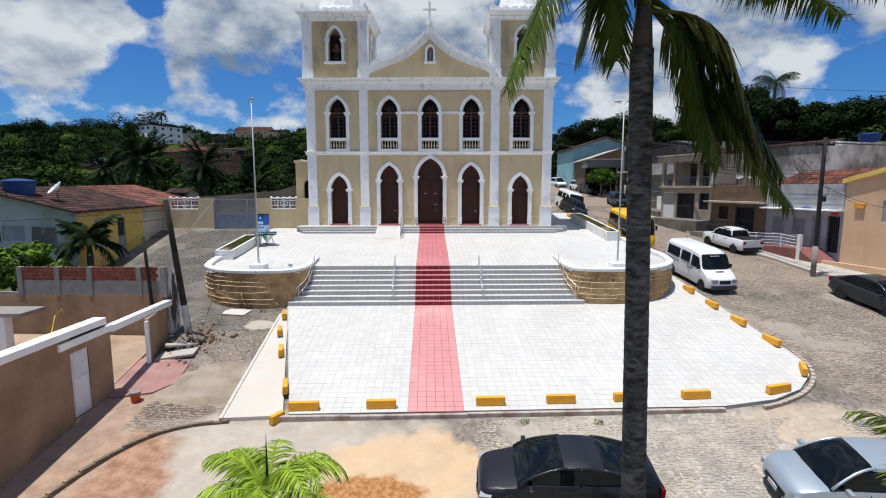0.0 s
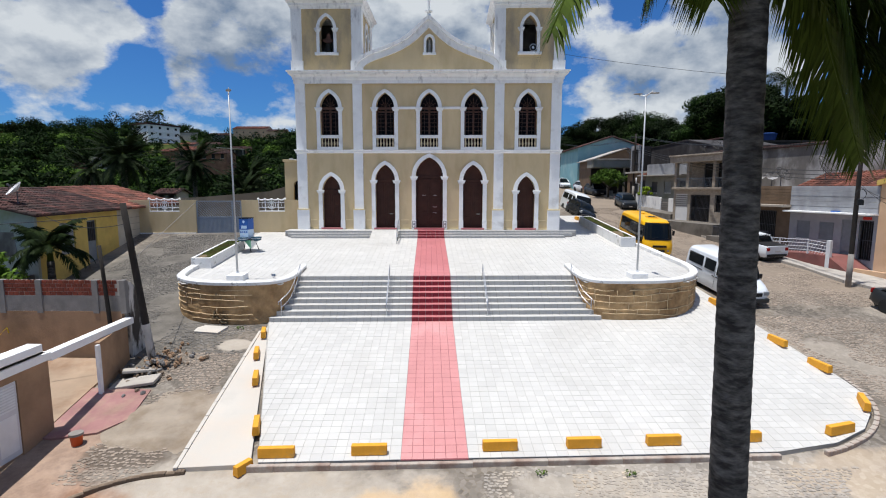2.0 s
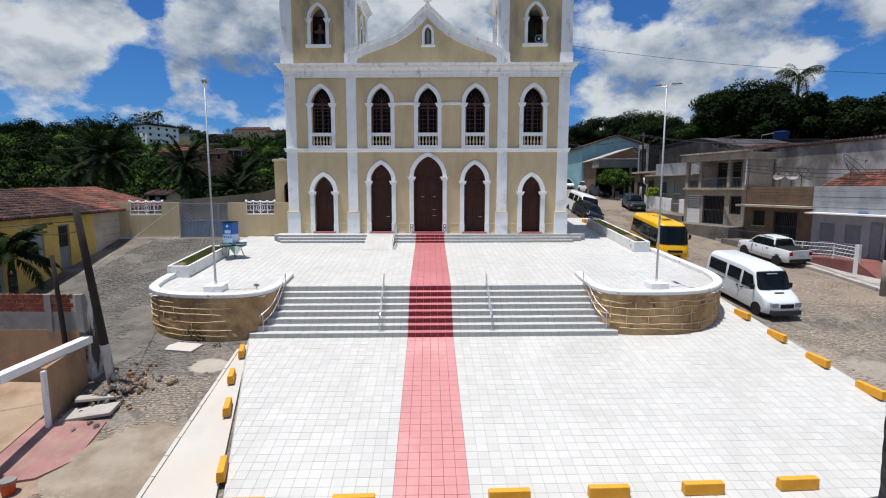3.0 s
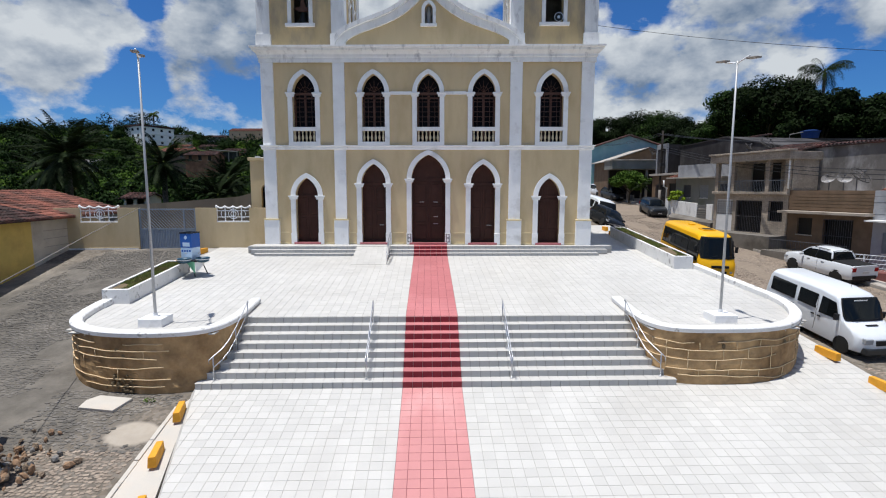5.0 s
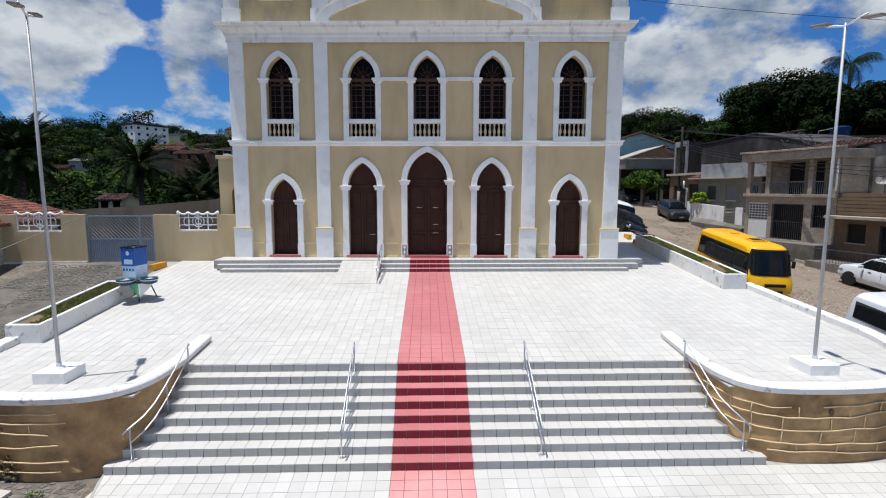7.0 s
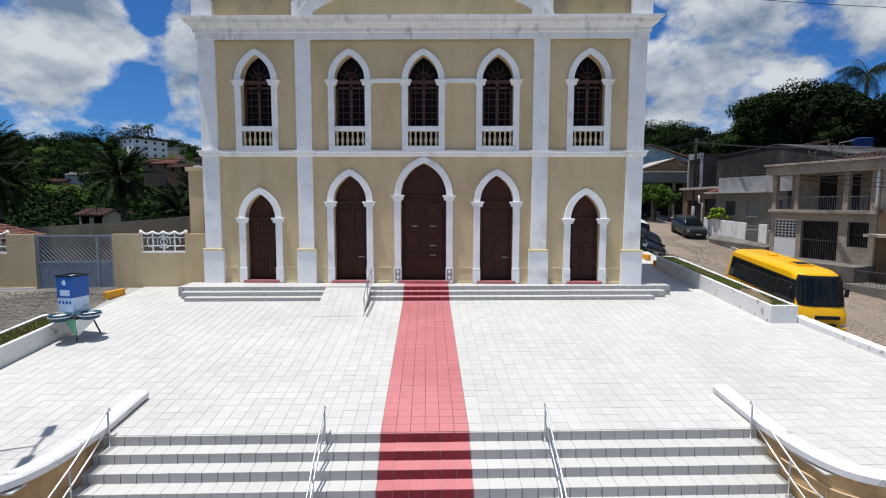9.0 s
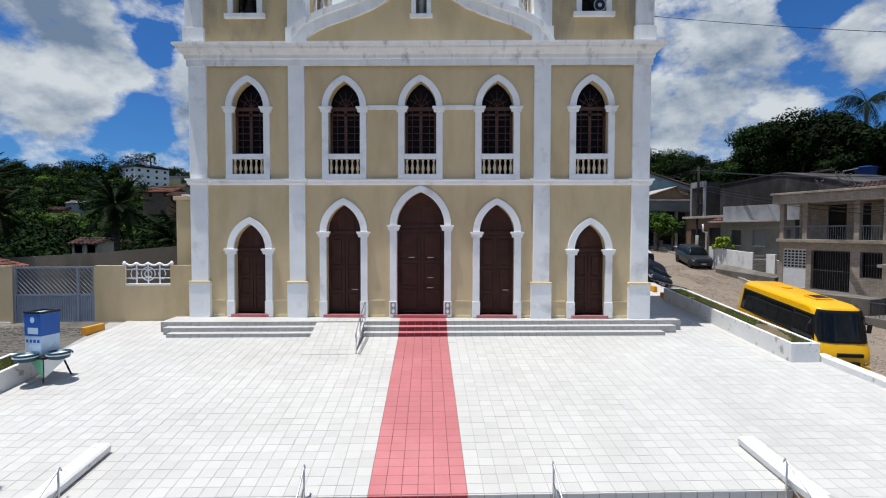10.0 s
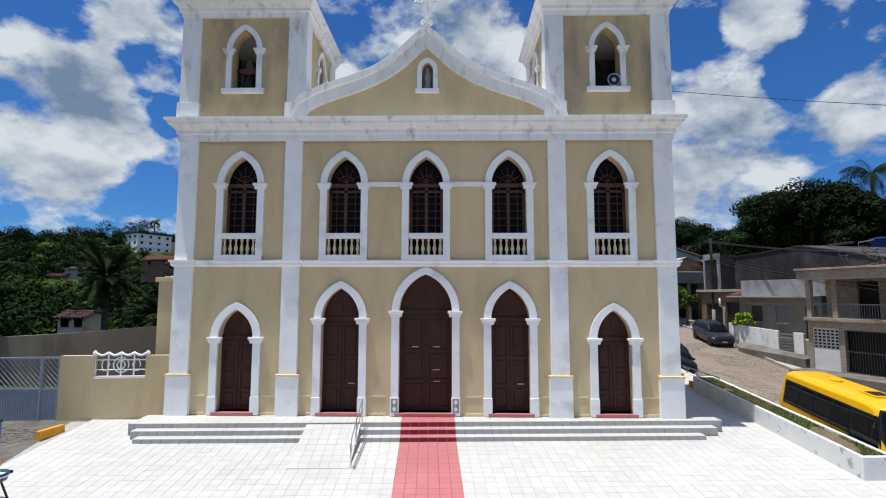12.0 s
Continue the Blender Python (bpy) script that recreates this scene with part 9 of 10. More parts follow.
# white van, nose down the hill
vp = [(-2.6, 0.35), (-2.62, 1.2), (-2.55, 2.15), (-2.45, 2.30), (0.2, 2.36), (0.95, 2.28), (1.15, 2.16), (1.72, 1.30), (2.35, 1.08), (2.55, 0.90), (2.62, 0.55), (2.58, 0.32), (2.2, 0.28), (-2.4, 0.28)]
vw = [[(-2.35, 1.35), (-0.95, 1.35), (-0.95, 1.98), (-2.38, 1.98)], [(-0.75, 1.35), (0.22, 1.35), (0.22, 1.98), (-0.75, 1.98)], [(0.42, 1.25), (1.42, 1.28), (1.10, 1.92), (0.42, 1.98)]]
van, vside = box_vehicle("passenger_van", "white passenger van with dark windows parked beside the terrace", on_street(15.95, -8.5, -82.5) @ Matrix.Diagonal((0.88, 0.88, 0.88, 1)), WHITEP, 5.2, 1.92, 2.4, vp, vw, ((1.68, 1.36), (1.20, 2.08)), (1.72, -1.55), 0.34, "van", None)
part("grille", Geo().box((2.55, -0.34, 0.66), (2.63, 0.34, 0.86)), TRIM, van, bevel=0.01)
part("front_bumper", Geo().box((2.35, -0.78, 0.30), (2.68, 0.78, 0.55)), GREYP, van, "dark grey bumper", bevel=0.04)
part("bonnet_vent", Geo().box((1.9, -0.25, 1.235), (2.0, 0.25, 1.255)), TRIM, van, m=pose(0, 0, 0))
for s in (-1, 1):
    part("headlight", Geo().box((2.35, s * 0.62 - 0.17, 0.70), (2.575, s * 0.62 + 0.17, 0.92)), LAMPW, van, bevel=0.03)
    part("mirror", Geo().box((1.32, s * 1.06 - 0.10, 1.28), (1.42, s * 1.06 + 0.10, 1.55)), TRIM, van, bevel=0.03)
    part("door_seam", Geo().box((0.30, s * vside(0.9) - 0.004, 0.45), (0.315, s * vside(0.9) + 0.006, 1.95)), TRIM, van)
    part("slide_rail", Geo().box((-2.4, s * vside(1.1) - 0.004, 1.12), (-0.9, s * vside(1.1) + 0.008, 1.16)), TRIM, van)
    for q in (0.15, 0.48):
        part("door_handle", Geo().box((q - 0.09, s * vside(1.1) - 0.01, 1.06), (q + 0.07, s * vside(1.1) + 0.02, 1.12)), TRIM, van, bevel=0.008)
part("screen_lettering", Geo().box((1.25, -0.3, 2.02), (1.275, 0.3, 2.06)), METALW, van, m=pose(0.005, 0, 0))
part("roof_aerial", Geo().tube([(0.5, 0.3, 2.33), (0.3, 0.3, 2.62)], 0.006, 4), TRIM, van)

# second van, behind the church
vm = on_street(14.0, 16.4, -80) @ Matrix.Diagonal((0.9, 0.9, 0.9, 1))
van2, _ = box_vehicle("passenger_van", "white passenger van parked beyond the black hatchback", vm, WHITEP, 5.2, 1.92, 2.4, vp, vw, ((1.68, 1.36), (1.20, 2.08)), (1.72, -1.55), 0.34, "van", None)
part("front_bumper", Geo().box((2.40, -0.93, 0.30), (2.70, 0.93, 0.55)), GREYP, van2, bevel=0.04)

# yellow bus
bp = [(-2.85, 0.45), (-2.87, 1.4), (-2.78, 2.45), (-2.68, 2.62), (1.65, 2.66), (2.1, 2.56), (2.23, 2.42), (2.63, 1.28), (2.83, 1.02), (2.9, 0.6), (2.85, 0.34), (2.6, 0.30), (-2.7, 0.30)]
bw = [[(-2.60, 1.34), (-1.74, 1.34), (-1.74, 2.20), (-2.56, 2.20)]] + [[(-1.70 + 0.88 * k, 1.34), (-0.86 + 0.88 * k, 1.34), (-0.86 + 0.88 * k, 2.20), (-1.70 + 0.88 * k, 2.20)] for k in range(3)] + [[(1.02, 1.12), (2.30, 1.16), (2.02, 2.20), (1.02, 2.20)]]
bus, bside = box_vehicle("minibus", "bright yellow minibus with dark windows parked along the street", on_street(15.0, 0.3, -90.0) @ Matrix.Diagonal((0.91, 0.91, 0.905, 1)), YELLOWP, 5.7, 2.1, 2.7, bp, bw, ((2.60, 1.36), (2.235, 2.40)), (1.75, -1.5), 0.38, "bus", None)
part("grille", Geo().box((2.79, -0.48, 0.84), (2.92, 0.48, 0.98)), TRIM, bus, bevel=0.01)
part("lower_grille", Geo().box((2.85, -0.36, 0.52), (2.965, 0.36, 0.66)), TRIM, bus, bevel=0.01)
part("bumper", Geo().box((2.55, -0.80, 0.32), (2.93, 0.80, 0.50)), YELLOWP, bus, bevel=0.04)
hatch = part("roof_hatch", Geo().box((0.5, -0.36, 2.64), (1.2, 0.36, 2.72)), YELLOWP, bus, bevel=0.02)
part("hatch_opening", Geo().box((0.6, -0.28, 2.715), (1.1, 0.28, 2.73)), TRIM, hatch)
part("roof_vent", Geo().lathe([(0.22, 2.63), (0.22, 2.70), (0.05, 2.73)], 14, (-1.1, 0, 0)), YELLOWP, bus)
for s in (-1, 1):
    part("headlight", Geo().box((2.55, -0.2, 0.85), (2.885, 0.2, 0.98)), LAMPW, bus, bevel=0.03, m=pose(0, s * 0.66, 0, 0, 0, -s * 8))
    part("mirror", Geo().box((2.12, s * 1.16 - 0.08, 1.6), (2.2, s * 1.16 + 0.08, 1.95)), TRIM, bus, bevel=0.03)
    part("mirror_arm", Geo().tube([(1.95, s * 0.95, 2.05), (2.1, s * 1.16, 1.9)], 0.03, 6), TRIM, bus)
    part("fog_lamp", Geo().lathe([(0.07, 0), (0.07, 0.03), (0.01, 0.035)], 12, (0, 0, 0), pose(2.90, s * 0.62, 0.6, 0, 90)), LAMPW, bus)
    part("waist_line", Geo().box((-2.75, s * bside(1.0) - 0.002, 1.02), (2.3, s * bside(1.0) + 0.008, 1.05)), TRIM, bus)
    band = [(-2.68, 1.28), (0.92, 1.28), (0.96, 1.04), (2.36, 1.10), (2.06, 2.26), (-2.63, 2.26)]
    g = Geo()
    g.v = [(x, s * (bside(z) + 0.003), z) for x, z in band] + [(x, s * (bside(z) - 0.05), z) for x, z in band]
    g.f = [tuple(range(6)), tuple(range(11, 5, -1))] + [(i, (i + 1) % 6, (i + 1) % 6 + 6, i + 6) for i in range(6)]
    part("window_band", g, TRIM, bus, "black window band")
    part("door_seam", Geo().box((0.90, s * bside(0.8) - 0.004, 0.42), (0.915, s * bside(0.8) + 0.006, 1.28)), TRIM, bus)
    part("door_seam", Geo().box((0.10, s * bside(0.8) - 0.004, 0.42), (0.115, s * bside(0.8) + 0.006, 1.28)), TRIM, bus)


# ---- plants ----
def leafmat(name, c, var=0.4, rough=0.65, wide=0.7):
    M = mat(name, c, rough, var=0.45, scale=wide, per_island=var)
    b = M.node_tree.nodes["Principled BSDF"]
    b.inputs["Specular IOR Level"].default_value = 0.04
    return M


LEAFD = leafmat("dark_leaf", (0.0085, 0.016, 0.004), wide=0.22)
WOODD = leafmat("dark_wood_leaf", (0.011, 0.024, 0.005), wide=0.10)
WOODM = leafmat("mid_wood_leaf", (0.038, 0.074, 0.011), wide=0.12)
LEAFM = leafmat("mid_leaf", (0.021, 0.041, 0.009))
LEAFS = leafmat("street_leaf", (0.045, 0.085, 0.014))
LEAFL = leafmat("light_leaf", (0.085, 0.15, 0.022))
FROND = leafmat("palm_frond", (0.058, 0.085, 0.014), 0.3, 0.4)
FRONDY = leafmat("young_palm_frond", (0.21, 0.30, 0.03), 0.5, 0.4)
FRONDO = leafmat("yellowing_frond", (0.17, 0.15, 0.035), 0.3, 0.5)
BARK = mat("bark", (0.09, 0.07, 0.05), 0.9, var=0.25, bump=0.6, bscale=12)
PALMBARK = mat("palm_bark", (0.12, 0.112, 0.102), 0.95, var=0.4, scale=2.2, bump=0.8, bscale=9, second=(0.032, 0.029, 0.027), second_at=0.50, second_soft=0.12, second_scale=5.0, grain=0.3, grain_scale=16, stretch=3.0)
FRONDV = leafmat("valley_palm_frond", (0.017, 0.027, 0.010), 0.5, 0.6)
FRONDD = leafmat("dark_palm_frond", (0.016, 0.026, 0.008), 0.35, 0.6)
nrng = np.random.default_rng(4)


def leaf_cloud(centres, radii, count, size, squash=0.75):
    """count leaves scattered through the outer part of each clump; returns arrays for one mesh."""
    k = len(centres)
    C = np.repeat(np.asarray(centres, float), count, axis=0)
    R = np.repeat(np.asarray(radii, float), count)
    d = nrng.normal(size=(k * count, 3))
    d /= np.linalg.norm(d, axis=1)[:, None]
    r = R * nrng.uniform(0.45, 1.05, k * count) ** 0.6
    P = C + d * r[:, None] * np.array([1, 1, squash])
    n = d + nrng.normal(scale=0.42, size=d.shape) + np.array([0, 0, 0.25])
    n /= np.linalg.norm(n, axis=1)[:, None]
    a = np.cross(n, nrng.normal(size=n.shape))
    a /= np.linalg.norm(a, axis=1)[:, None]
    b = np.cross(n, a)
    s = (size * nrng.uniform(0.6, 1.3, k * count) * (np.repeat(np.asarray(radii, float), count) ** 0))[:, None]
    V = np.stack([P - a * s, P + b * s * 0.55, P + a * s, P - b * s * 0.55], axis=1).reshape(-1, 3)
    return V


def mesh_from_quads(name, V, material):
    n = len(V) // 4
    me = bpy.data.meshes.new(name)
    me.from_pydata(V.tolist(), [], np.arange(4 * n).reshape(-1, 4).tolist())
    me.materials.append(material)
    me.update()
    return me


def tree(name, label, at, H, spread, mt, leaves=90, size=0.22, clumps=26, seed=1, group=""):
    """Tapered trunk with limbs and a crown of many leaf clumps with gaps."""
    rng = random.Random(seed)
    t = thing(name, label, "tree", group=group, m=pose(*at))
    top = Vector((rng.uniform(-.3, .3), rng.uniform(-.3, .3), H * 0.55))
    part("trunk", Geo().tube([(0, 0, -0.5), (0.05, 0.02, H * 0.2), top * 0.75, top], 0.035 * H, 9, 0.016 * H), BARK, t, smooth=True)
    cs, rs = [], []
    for k in range(clumps):
        a = 2.4 * k + rng.uniform(-.5, .5)
        el = rng.uniform(-0.35, 1.0)
        rr = spread * rng.uniform(0.45, 0.95) * math.sqrt(max(0.05, 1 - max(0, el) ** 2 * 0.8))
        c = (rr * math.cos(a), rr * math.sin(a), H * 0.66 + el * H * 0.32)
        cs.append(c)
        rs.append(spread * rng.uniform(0.20, 0.36))
    for c in cs[::3]:
        limb = Geo().tube([top * rng.uniform(0.6, 1), (Vector(c) * 0.55 + top * 0.45) + Vector((0, 0, -0.2)), Vector(c)], 0.012 * H, 6, 0.004 * H)
        part("limb", limb, BARK, t, smooth=True)
    part("crown", mesh_from_quads("crown", leaf_cloud(cs, rs, leaves, size), mt), None, t)
    return t


def frond_geo(g_leaf, g_rib, base, az, length, rise, droop, leaf_len, pairs, rng, hang=0.6, width=0.035, final=None):
    """One feather frond: an arching rib with two rows of narrow, hanging leaflets."""
    pts = []
    d = Vector((math.cos(az), math.sin(az), 0))
    n = 14
    p = Vector(base)
    ang = rise
    for i in range(n + 1):
        pts.append(p.copy())
        p = p + (d * math.cos(ang) + Vector((0, 0, math.sin(ang)))) * (length / n)
        if final is None:
            ang -= droop / n * (0.6 + 0.9 * i / n)
        else:
            ang = rise + (final - rise) * smooth01(0, 0.5, (i + 1) / n)
    g_rib.tube(pts, 0.035 * length / 3, 5, 0.006)
    side = Vector((-d.y, d.x, 0))
    for k in range(pairs):
        t = 0.12 + 0.86 * k / pairs
        i = min(n - 1, int(t * n))
        q = pts[i].lerp(pts[i + 1], t * n - i)
        fwd = (pts[i + 1] - pts[i]).normalized()
        ll = leaf_len * (0.55 + 0.75 * math.sin(math.pi * min(1, t * 1.05 + 0.05)) ** 0.8) * rng.uniform(0.8, 1.1)
        for s in (-1, 1):
            v = (side * s * rng.uniform(0.7, 1.0) + fwd * rng.uniform(0.35, 0.75) + Vector((0, 0, -hang * rng.uniform(0.5, 1.4)))).normalized()
            w = fwd * width * rng.uniform(0.7, 1.2)
            mid = q + v * ll * 0.5 + Vector((0, 0, 0.02))
            end = q + v * ll + Vector((0, 0, -hang * ll * 0.35))
            g_leaf.add([q - w * 0.4, q + w * 0.4, mid + w * 0.55, end, mid - w * 0.55], [(0, 1, 2, 4), (4, 2, 3)])


def palm(name, label, at, trunk_h, r, fronds, length, mt, seed, leaf_len=0.55, pairs=38, top_lean=(0, 0), hang=0.6, width=0.035, rises=(0.2, 1.2), droop=2.0, spear=0.0, dry=0, turns=None):
    rng = random.Random(seed)
    t = thing(name, label, "palm tree", m=pose(*at))
    top = Vector((top_lean[0], top_lean[1], trunk_h))
    n = max(6, int(trunk_h / 0.055)) if turns else max(6, int(trunk_h / 0.22))
    g = Geo()
    prof = []
    pts, rad = [], []
    for i in range(n + 1):
        k = i / n
        pts.append(Vector((0, 0, 0)).lerp(top, k) + Vector((0, 0, -0.3 * (1 - k))))
        rad.append(r * (1.12 - 0.2 * k) * (1 - 0.022 * (i % 3 == 0) + 0.02 * noise.noise((i * 0.31, r, 0))))
    m = 14
    for p, q in zip(pts, rad):
        g.v += [(p.x + q * math.cos(6.2832 * j / m), p.y + q * math.sin(6.2832 * j / m), p.z) for j in range(m)]
    g.f = [(i * m + j, i * m + (j + 1) % m, (i + 1) * m + (j + 1) % m, (i + 1) * m + j) for i in range(n) for j in range(m)]
    g.f += [tuple(range(n * m, n * m + m))]
    part("trunk", g, PALMBARK, t, smooth=True, label="grey ringed trunk")
    shaft = Geo().tube([top + Vector((0, 0, -0.1)), top + Vector((0, 0, 0.5)), top + Vector((0, 0, 1.0))], r * 0.85, 12, r * 0.45)
    part("crown_shaft", shaft, FROND if dry == 0 else BARK, t, smooth=True)
    for k in range(len(turns) if turns else fronds):
        gl, gr = Geo(), Geo()
        if turns:
            az, rise, dr, ln = radians(turns[k][0]), *turns[k][1:]
        else:
            az, rise = 2.399 * k + rng.uniform(-0.25, 0.25), rises[0] + (rises[1] - rises[0]) * ((k * 0.7549) % 1)
            ln, dr = length * rng.uniform(0.85, 1.1), droop * rng.uniform(0.85, 1.15)
        frond_geo(gl, gr, top + Vector((math.cos(az) * r * 0.6, math.sin(az) * r * 0.6, 0.55 + 0.3 * ((k * 0.37) % 1))), az, ln, rise, dr, leaf_len, pairs, rng, hang, width, dr if turns else None)
        f = part("frond", gl, FRONDO if k < dry else mt, t, "feathery hanging frond", fix=False)
        part("rib", gr, mt if k >= dry else FRONDO, f, smooth=True)
    if spear:
        part("spear_leaf", Geo().tube([top + Vector((0, 0, 0.4)), top + Vector((0.02, 0, 0.4 + spear))], 0.045, 6, 0.004), FRONDD, t, "closed spear leaf", smooth=True)
    return t


# tall palm the camera passes
px, py = 4.88, -29.45
palm("royal_palm", "tall palm with a grey ringed trunk and drooping fronds", (px, py, ground_z(px, py)), 8.0 - ground_z(px, py) - 0.1, 0.19, 16, 4.0, FROND, 7, leaf_len=0.64, pairs=150, top_lean=(-0.27, 0.1), hang=0.55, width=0.045, dry=1,
     turns=((-22, -0.2, -1.25, 3.0), (-12, -0.95, -0.98, 3.75), (207, 1.2, -1.15, 4.3), (4, -0.8, -1.2, 2.7), (204, 1.1, -1.75, 1.8), (168, 0.9, -1.3, 1.7), (-35, -0.7, -1.35, 2.4), (-16, -0.7, -1.05, 3.3),
            (-6, 1.1, -0.45, 4.3), (14, 1.2, -0.4, 4.5), (32, 1.25, -0.2, 4.4), (60, 1.4, 0.2, 4.0), (95, 1.4, 0.3, 3.4), (-120, 1.4, 0.3, 3.4), (-95, 1.45, 0.3, 3.6), (235, 1.45, 0.3, 3.0), (-50, 1.45, 0.2, 4.0), (130, 1.45, 0.4, 3.6)))
# young palm in the foreground
sx, sy = -1.45, -29.4
palm("young_palm", "young palm with bright green arching fronds and a spear leaf", (sx, sy, ground_z(sx, sy)), -0.15 - ground_z(sx, sy), 0.10, 18, 1.65, FRONDY, 3, leaf_len=0.36, pairs=44, hang=0.4, width=0.03, rises=(0.65, 1.35), droop=2.3, spear=1.4)
ox, oy = 9.4, -29.8
palm("young_palm", "young palm with bright green arching fronds", (ox, oy, ground_z(ox, oy)), 0.9 - ground_z(ox, oy), 0.10, 9, 1.2, FRONDY, 5, leaf_len=0.38, pairs=28, hang=0.25, rises=(0.2, 1.1), droop=1.6)
# palm in front of the yellow house, shrub beside it
hx, hy = -17.6, -11.3
palm("garden_palm", "bushy dark green palm in front of the yellow house", (hx, hy, ground_z(hx, hy)), 1.9, 0.17, 40, 2.0, FRONDD, 11, leaf_len=0.42, pairs=54, hang=0.4, width=0.055, rises=(-0.3, 1.4), droop=1.3)
tree("garden_shrub", "dense green shrub behind the brick wall", (-19.6, -13.6, ground_z(-19.6, -13.6) - 0.6), 3.4, 1.9, LEAFL, 150, 0.13, 30, 4)
tree("street_tree", "small round street tree on the pavement", (21.2, 29.0, ground_z(21.2, 29.0)), 3.3, 2.1, LEAFS, 160, 0.13, 30, 6)
tree("garden_shrub", "yellow-green shrub behind the garden wall", (21.85, 18.5, 4.3), 1.5, 0.8, FRONDY, 120, 0.09, 16, 9)
palm("garden_palm", "small spiky palm beside the street tree", (21.7, 26.9, ground_z(21.7, 26.9)), 1.3, 0.09, 12, 1.3, FRONDV, 33, leaf_len=0.3, pairs=20, hang=0.3, width=0.05, rises=(0.0, 1.2), droop=1.3)


# big trees behind the houses
def big_trees():
    rng = random.Random(31)
    # (bearing as slope to the right, distance ahead of the start, height of the crown's top per metre of distance, spread)
    spots = [(0.515, 84, 0.170, 6.0), (0.56, 80, 0.186, 6.8), (0.60, 82, 0.165, 5.5), (0.645, 66, 0.170, 4.6), (0.67, 70, 0.145, 5.5), (0.72, 66, 0.150, 5.5), (0.78, 62, 0.16, 6), (0.84, 60, 0.16, 6), (0.90, 58, 0.15, 6), (0.96, 58, 0.15, 6), (0.64, 92, 0.135, 6), (0.75, 84, 0.145, 6), (0.86, 80, 0.145, 6),
             (0.24, 120, 0.112, 6.5), (0.29, 125, 0.126, 7), (0.34, 125, 0.134, 7.5), (0.38, 118, 0.132, 7), (0.42, 112, 0.125, 6.5), (0.46, 104, 0.115, 6), (0.49, 96, 0.118, 6)]
    for k, (sl, d, top, s) in enumerate(spots):
        x, y = 1.66 + sl * d, -33.6 + d
        z = ground_z(x, y) - 0.5
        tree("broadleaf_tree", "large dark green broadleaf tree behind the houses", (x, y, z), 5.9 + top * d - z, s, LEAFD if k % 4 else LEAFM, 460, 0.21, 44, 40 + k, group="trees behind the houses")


big_trees()
palm("coconut_palm", "coconut palm rising above the dark trees", (48.4, 38.5, ground_z(48.4, 38.5)), 20.2 - ground_z(48.4, 38.5), 0.20, 26, 3.4, FRONDD, 15, leaf_len=0.75, pairs=30, hang=0.8, width=0.034, rises=(-0.4, 1.2), droop=1.7)
for k, (x, y, cz, ln) in enumerate(((-27.3, 9.4, 8.4, 3.3), (-29.6, 26.0, 8.6, 3.7), (-22.0, 22.0, 5.2, 3.0), (-24.5, 30.0, 7.0, 3.2), (-45.0, 30.0, 8.0, 4.0), (-19.5, 34.0, 7.6, 2.8))):
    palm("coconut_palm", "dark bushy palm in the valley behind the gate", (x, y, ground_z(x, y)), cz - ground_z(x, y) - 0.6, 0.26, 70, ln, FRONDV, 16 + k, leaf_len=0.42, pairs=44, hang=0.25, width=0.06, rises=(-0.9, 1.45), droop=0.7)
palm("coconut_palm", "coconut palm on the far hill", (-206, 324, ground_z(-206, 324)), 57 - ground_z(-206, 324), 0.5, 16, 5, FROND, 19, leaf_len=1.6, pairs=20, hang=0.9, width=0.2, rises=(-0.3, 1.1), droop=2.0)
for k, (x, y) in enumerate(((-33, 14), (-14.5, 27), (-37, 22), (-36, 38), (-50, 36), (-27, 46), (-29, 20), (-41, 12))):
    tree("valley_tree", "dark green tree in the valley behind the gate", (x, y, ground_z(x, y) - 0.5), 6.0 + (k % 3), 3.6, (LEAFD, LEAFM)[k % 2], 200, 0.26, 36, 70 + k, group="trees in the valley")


def woods(name, label, n, region, size, seed, mt, rad, per=60, clear=60):
    """A far wood: many leafy crowns in one mesh."""
    rng = random.Random(seed)
    cs, rs = [], []
    while len(cs) < n:
        x, y = region(rng)
        d, b = math.hypot(x - 1.5, y + 37), (x - 1.5) / (y + 37)
        if any(abs(b - (hx - 1.5) / (hy + 37)) < hw / (hy + 37) * 0.95 and -clear < y - hy < 6 for hx, hy, hw, hz in HILL_HOUSES) and rng.random() < 0.96:
            continue
        z = ground_z(x, y)
        r = rad * rng.uniform(0.7, 1.35)
        for _ in range(5):
            cs.append((x + rng.uniform(-r, r) * 0.8, y + rng.uniform(-r, r) * 0.8, z + r * rng.uniform(0.35, 1.35)))
            rs.append(r * rng.uniform(0.45, 0.75))
    w = part(name, mesh_from_quads(name, leaf_cloud(cs, rs, per, size), mt), None)
    tagged(w, label, "woods", kind="stuff")


def sector(a0, a1, d0, d1, p=0.8):
    def pick(rng):
        a, d = radians(rng.uniform(a0, a1)), d0 + (d1 - d0) * rng.random() ** p
        return 1.5 + d * math.sin(a), -37 + d * math.cos(a)
    return pick


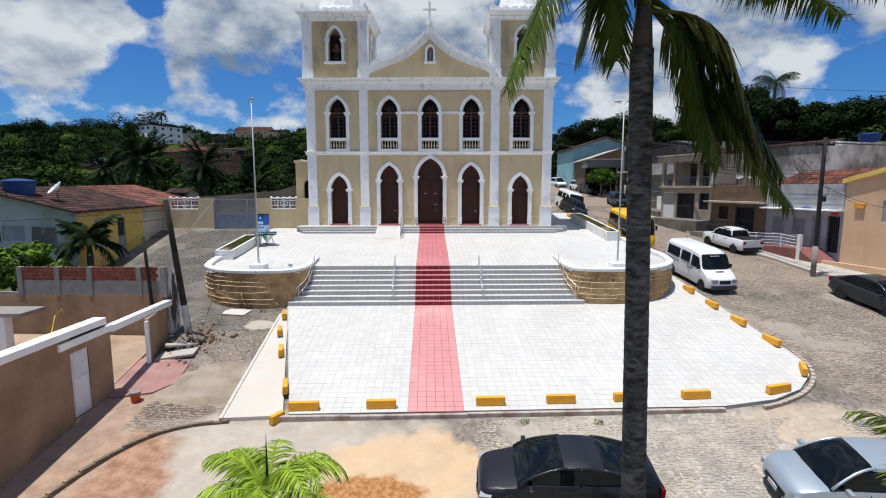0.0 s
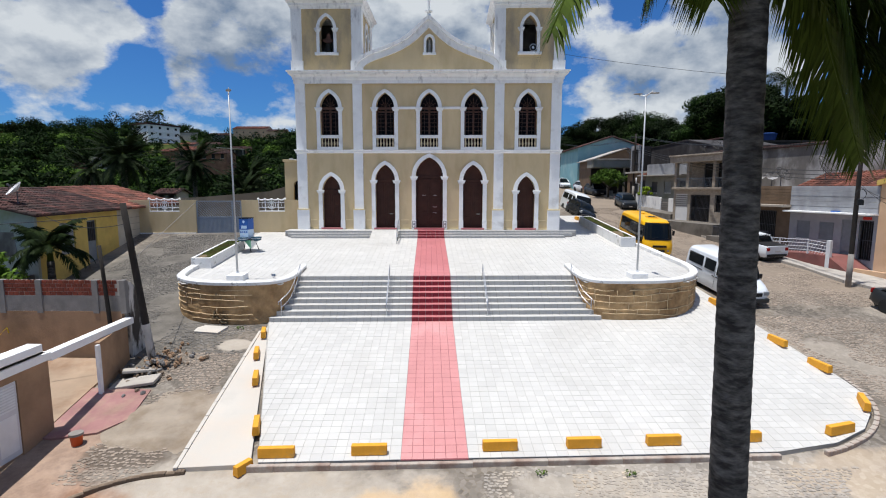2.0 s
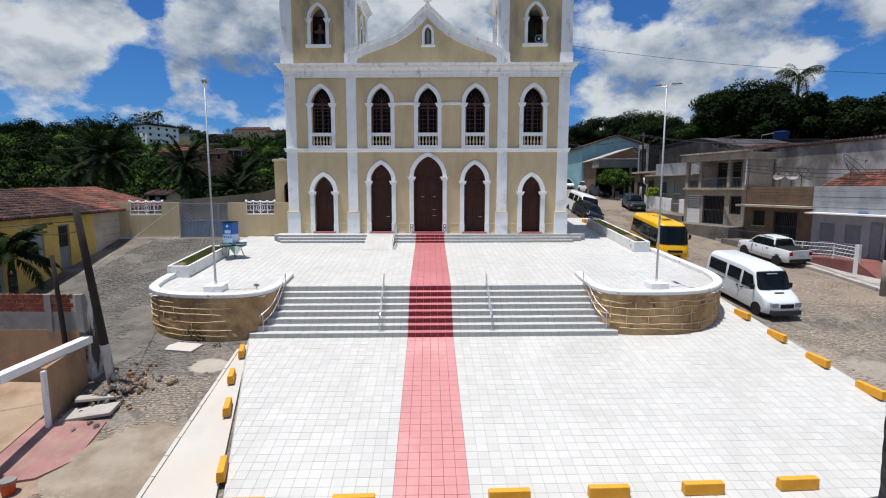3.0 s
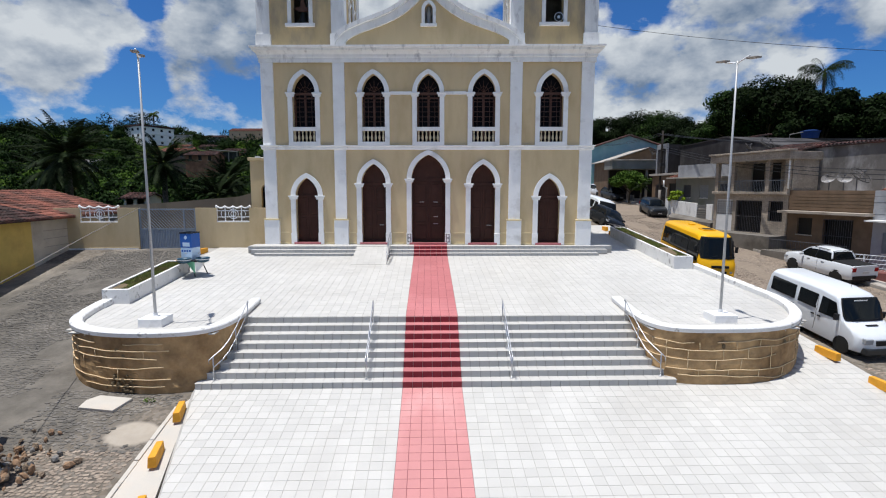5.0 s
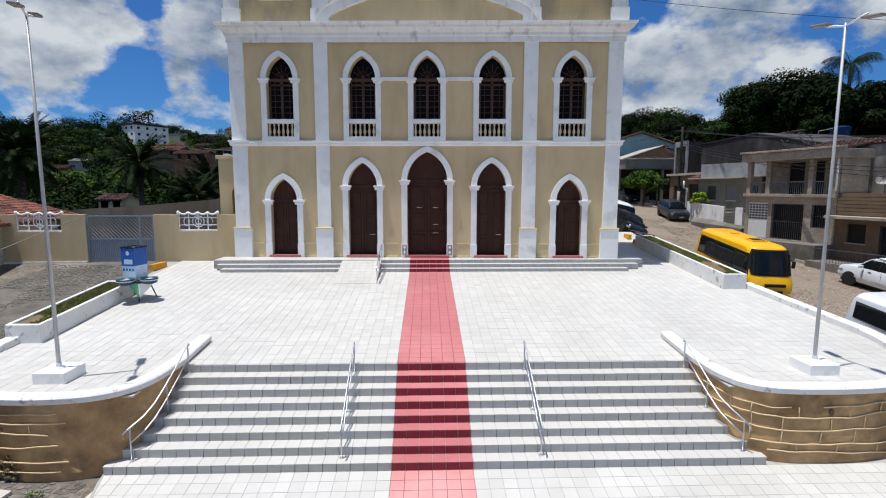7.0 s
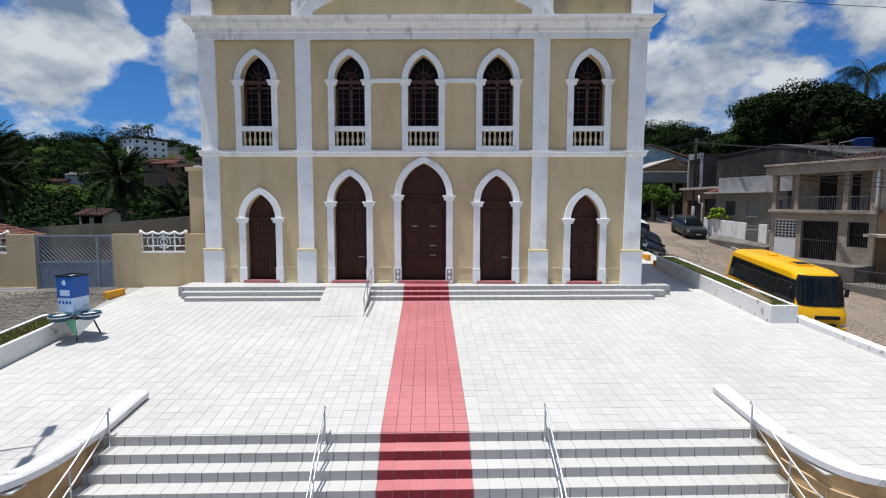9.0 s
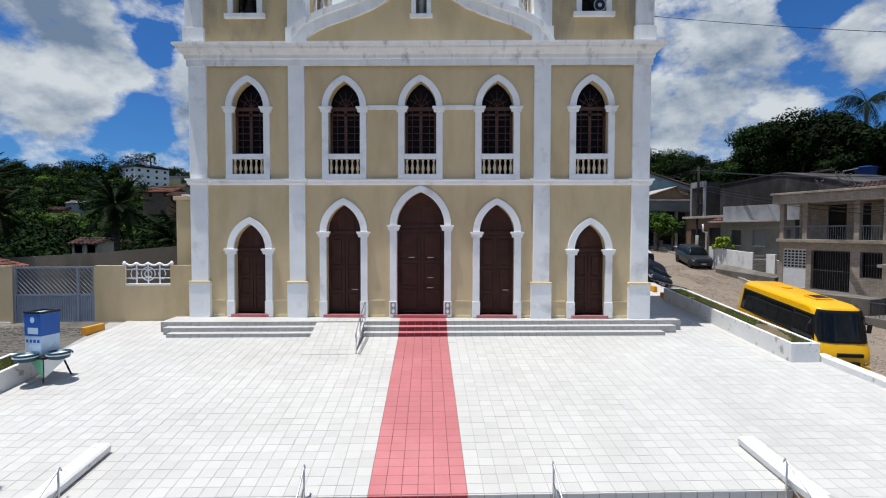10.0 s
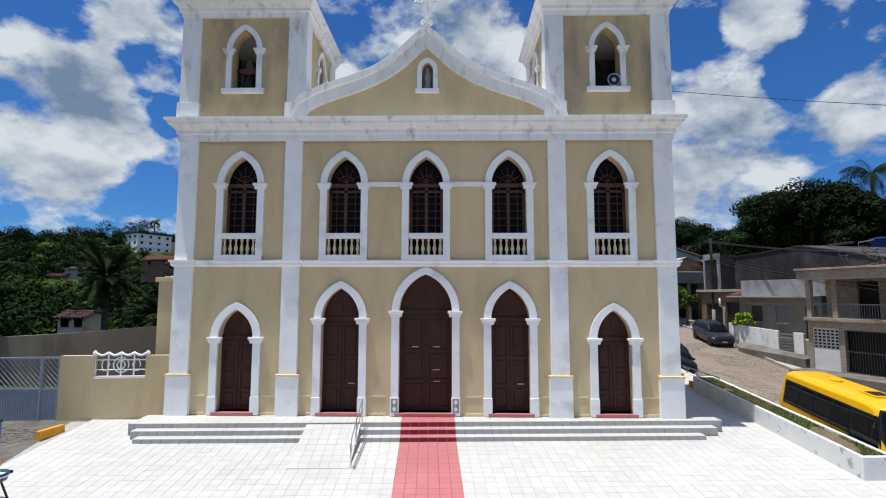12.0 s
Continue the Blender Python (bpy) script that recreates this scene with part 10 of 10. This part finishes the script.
woods("valley_scrub", "tangled green scrub filling the valley", 1100, sector(-46, -13, 58, 120), 0.30, 1, WOODM, 1.9, 80)
woods("valley_scrub", "bright green scrub on the valley slope", 400, sector(-24, -13, 70, 150), 0.24, 7, LEAFL, 1.1, 80)
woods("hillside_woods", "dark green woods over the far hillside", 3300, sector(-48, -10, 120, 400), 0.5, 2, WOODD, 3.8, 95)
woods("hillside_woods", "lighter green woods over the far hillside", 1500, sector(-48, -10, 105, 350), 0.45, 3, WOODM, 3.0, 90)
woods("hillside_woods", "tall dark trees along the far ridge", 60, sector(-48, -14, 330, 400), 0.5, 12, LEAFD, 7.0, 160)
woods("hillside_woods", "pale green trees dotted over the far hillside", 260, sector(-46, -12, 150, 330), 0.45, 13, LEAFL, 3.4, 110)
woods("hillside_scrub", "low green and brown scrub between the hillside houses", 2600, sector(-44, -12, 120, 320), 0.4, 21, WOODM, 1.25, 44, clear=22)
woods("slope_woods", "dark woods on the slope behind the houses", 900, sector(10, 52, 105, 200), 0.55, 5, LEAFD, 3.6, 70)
for k, (x, y) in enumerate(((6.2, -22.55), (3.9, -22.6), (-7.4, -14.2))):
    w = thing("weed_tuft", "small tuft of green weeds growing by the kerb", "weeds", m=pose(x, y, ground_z(x, y)))
    part("tuft", mesh_from_quads("tuft", leaf_cloud([(0, 0, 0.08), (0.15, 0.03, 0.06)], [0.10, 0.08], 30, 0.03), LEAFL), None, w)


# ---- stone setts of the streets ----
def setts(name, label, x0, x1, y0, y1, size, keep, mt, seed):
    """Rough stones bedded in the street, sunk here and there under sand."""
    rng = random.Random(seed)
    g = Geo()
    row, y = 0, y0
    while y < y1:
        x = x0 + (size * 0.5 if row % 2 else 0)
        while x < x1:
            w, d = size * rng.uniform(0.75, 1.05), size * rng.uniform(0.8, 1.0)
            cx, cy = x + rng.uniform(-0.3, 0.3) * size, y + rng.uniform(-0.3, 0.3) * size
            x += size * rng.uniform(0.98, 1.12)
            if not keep(cx, cy) or noise.noise((cx * 0.5, cy * 0.5, seed)) > 0.22 or rng.random() < 0.08:
                continue
            wob = noise.noise((cx * 0.45, cy * 0.45, 0)) * 0.035
            z = ground_z(cx, cy) + wob - 0.03
            h = rng.uniform(0.003, 0.014)
            turn = rng.uniform(-0.6, 0.6)
            c, s = math.cos(turn), math.sin(turn)
            vs = []
            for k, zz in ((0.5, -0.03), (0.47, h * 0.7), (0.33, h)):
                for a, b in ((-1, -1), (1, -1), (1, 1), (-1, 1)):
                    px, py = a * w * k * rng.uniform(0.9, 1.05), b * d * k * rng.uniform(0.9, 1.05)
                    vs.append((cx + px * c - py * s, cy + px * s + py * c, z + zz))
            g.add(vs, [(8, 9, 10, 11)] + [(i + j, i + (j + 1) % 4, i + 4 + (j + 1) % 4, i + 4 + j) for i in (0, 4) for j in range(4)])
        y += size * 0.98
        row += 1
    tagged(part(name, g, mt, fix=False, smooth=False), label, "paving stones", kind="stuff")


SETTP = mat("pale_sett", (0.33, 0.295, 0.255), 0.9, var=0.25, scale=1.1, per_island=0.12, second=(0.42, 0.35, 0.27), second_at=0.55, second_scale=0.6, grain=0.15, grain_scale=40)
SETTD = mat("grey_sett", (0.27, 0.22, 0.175), 0.9, var=0.22, scale=0.8, per_island=0.22, second=(0.32, 0.255, 0.20), second_at=0.60, second_scale=0.35, grain=0.15, grain_scale=40)

SETTB = mat("dark_sett", (0.13, 0.12, 0.108), 0.9, var=0.3, scale=0.6, per_island=0.22, second=(0.20, 0.18, 0.155), second_at=0.58, second_scale=0.3, grain=0.15, grain_scale=40)


def clear_square(x, y):
    p = UNSQUARE @ Vector((x, y, 0))
    return not (-7.3 < p.x < 14.6 and -9.3 < p.y < 30) and not inside((p.x, p.y), [(-12.3, 0.4), (-6, -0.3), (-6, 5), (-12.3, 5)])


setts("street_setts", "pale worn stone setts in the street before the square", 2.5, 17.5, -31.0, -21.5, 0.11, clear_square, SETTP, 3)
setts("street_setts", "grey worn stone setts in the lane beside the square", -9.7, -5.0, -23.2, -16.3, 0.115, lambda x, y: clear_square(x, y) and x > -8.3 - 1.3 * smooth01(-19, -15, y) - 2 * smooth01(-14, -10, y), SETTD, 5)
def beside_bastion(x, y):
    p = UNSQUARE @ Vector((x, y, 0))
    return clear_square(x, y) and not inside((p.x, p.y), BAST_L + [(-12.4, 14.5), (-6.4, 14.5)]) and p.x > -18.3 + 0.02 * p.y and not (p.x > -12.9 and p.y > 3) and math.hypot(x + 6.9, (y + 15.6) * 1.3) > 0.75 + 0.2 * noise.noise((x * 3, y * 3, 0))


setts("street_setts", "dark grey stone setts in the street below the bastion", -18.5, -6.0, -16.3, -0.5, 0.13, beside_bastion, SETTB, 11)
setts("street_setts", "grey-brown stone setts in the street climbing past the terrace", 14.5, 24.5, -22.0, 20.0, 0.13, lambda x, y: clear_square(x, y) and x < 23.6 - 0.05 * max(0, y), SETTD, 7)
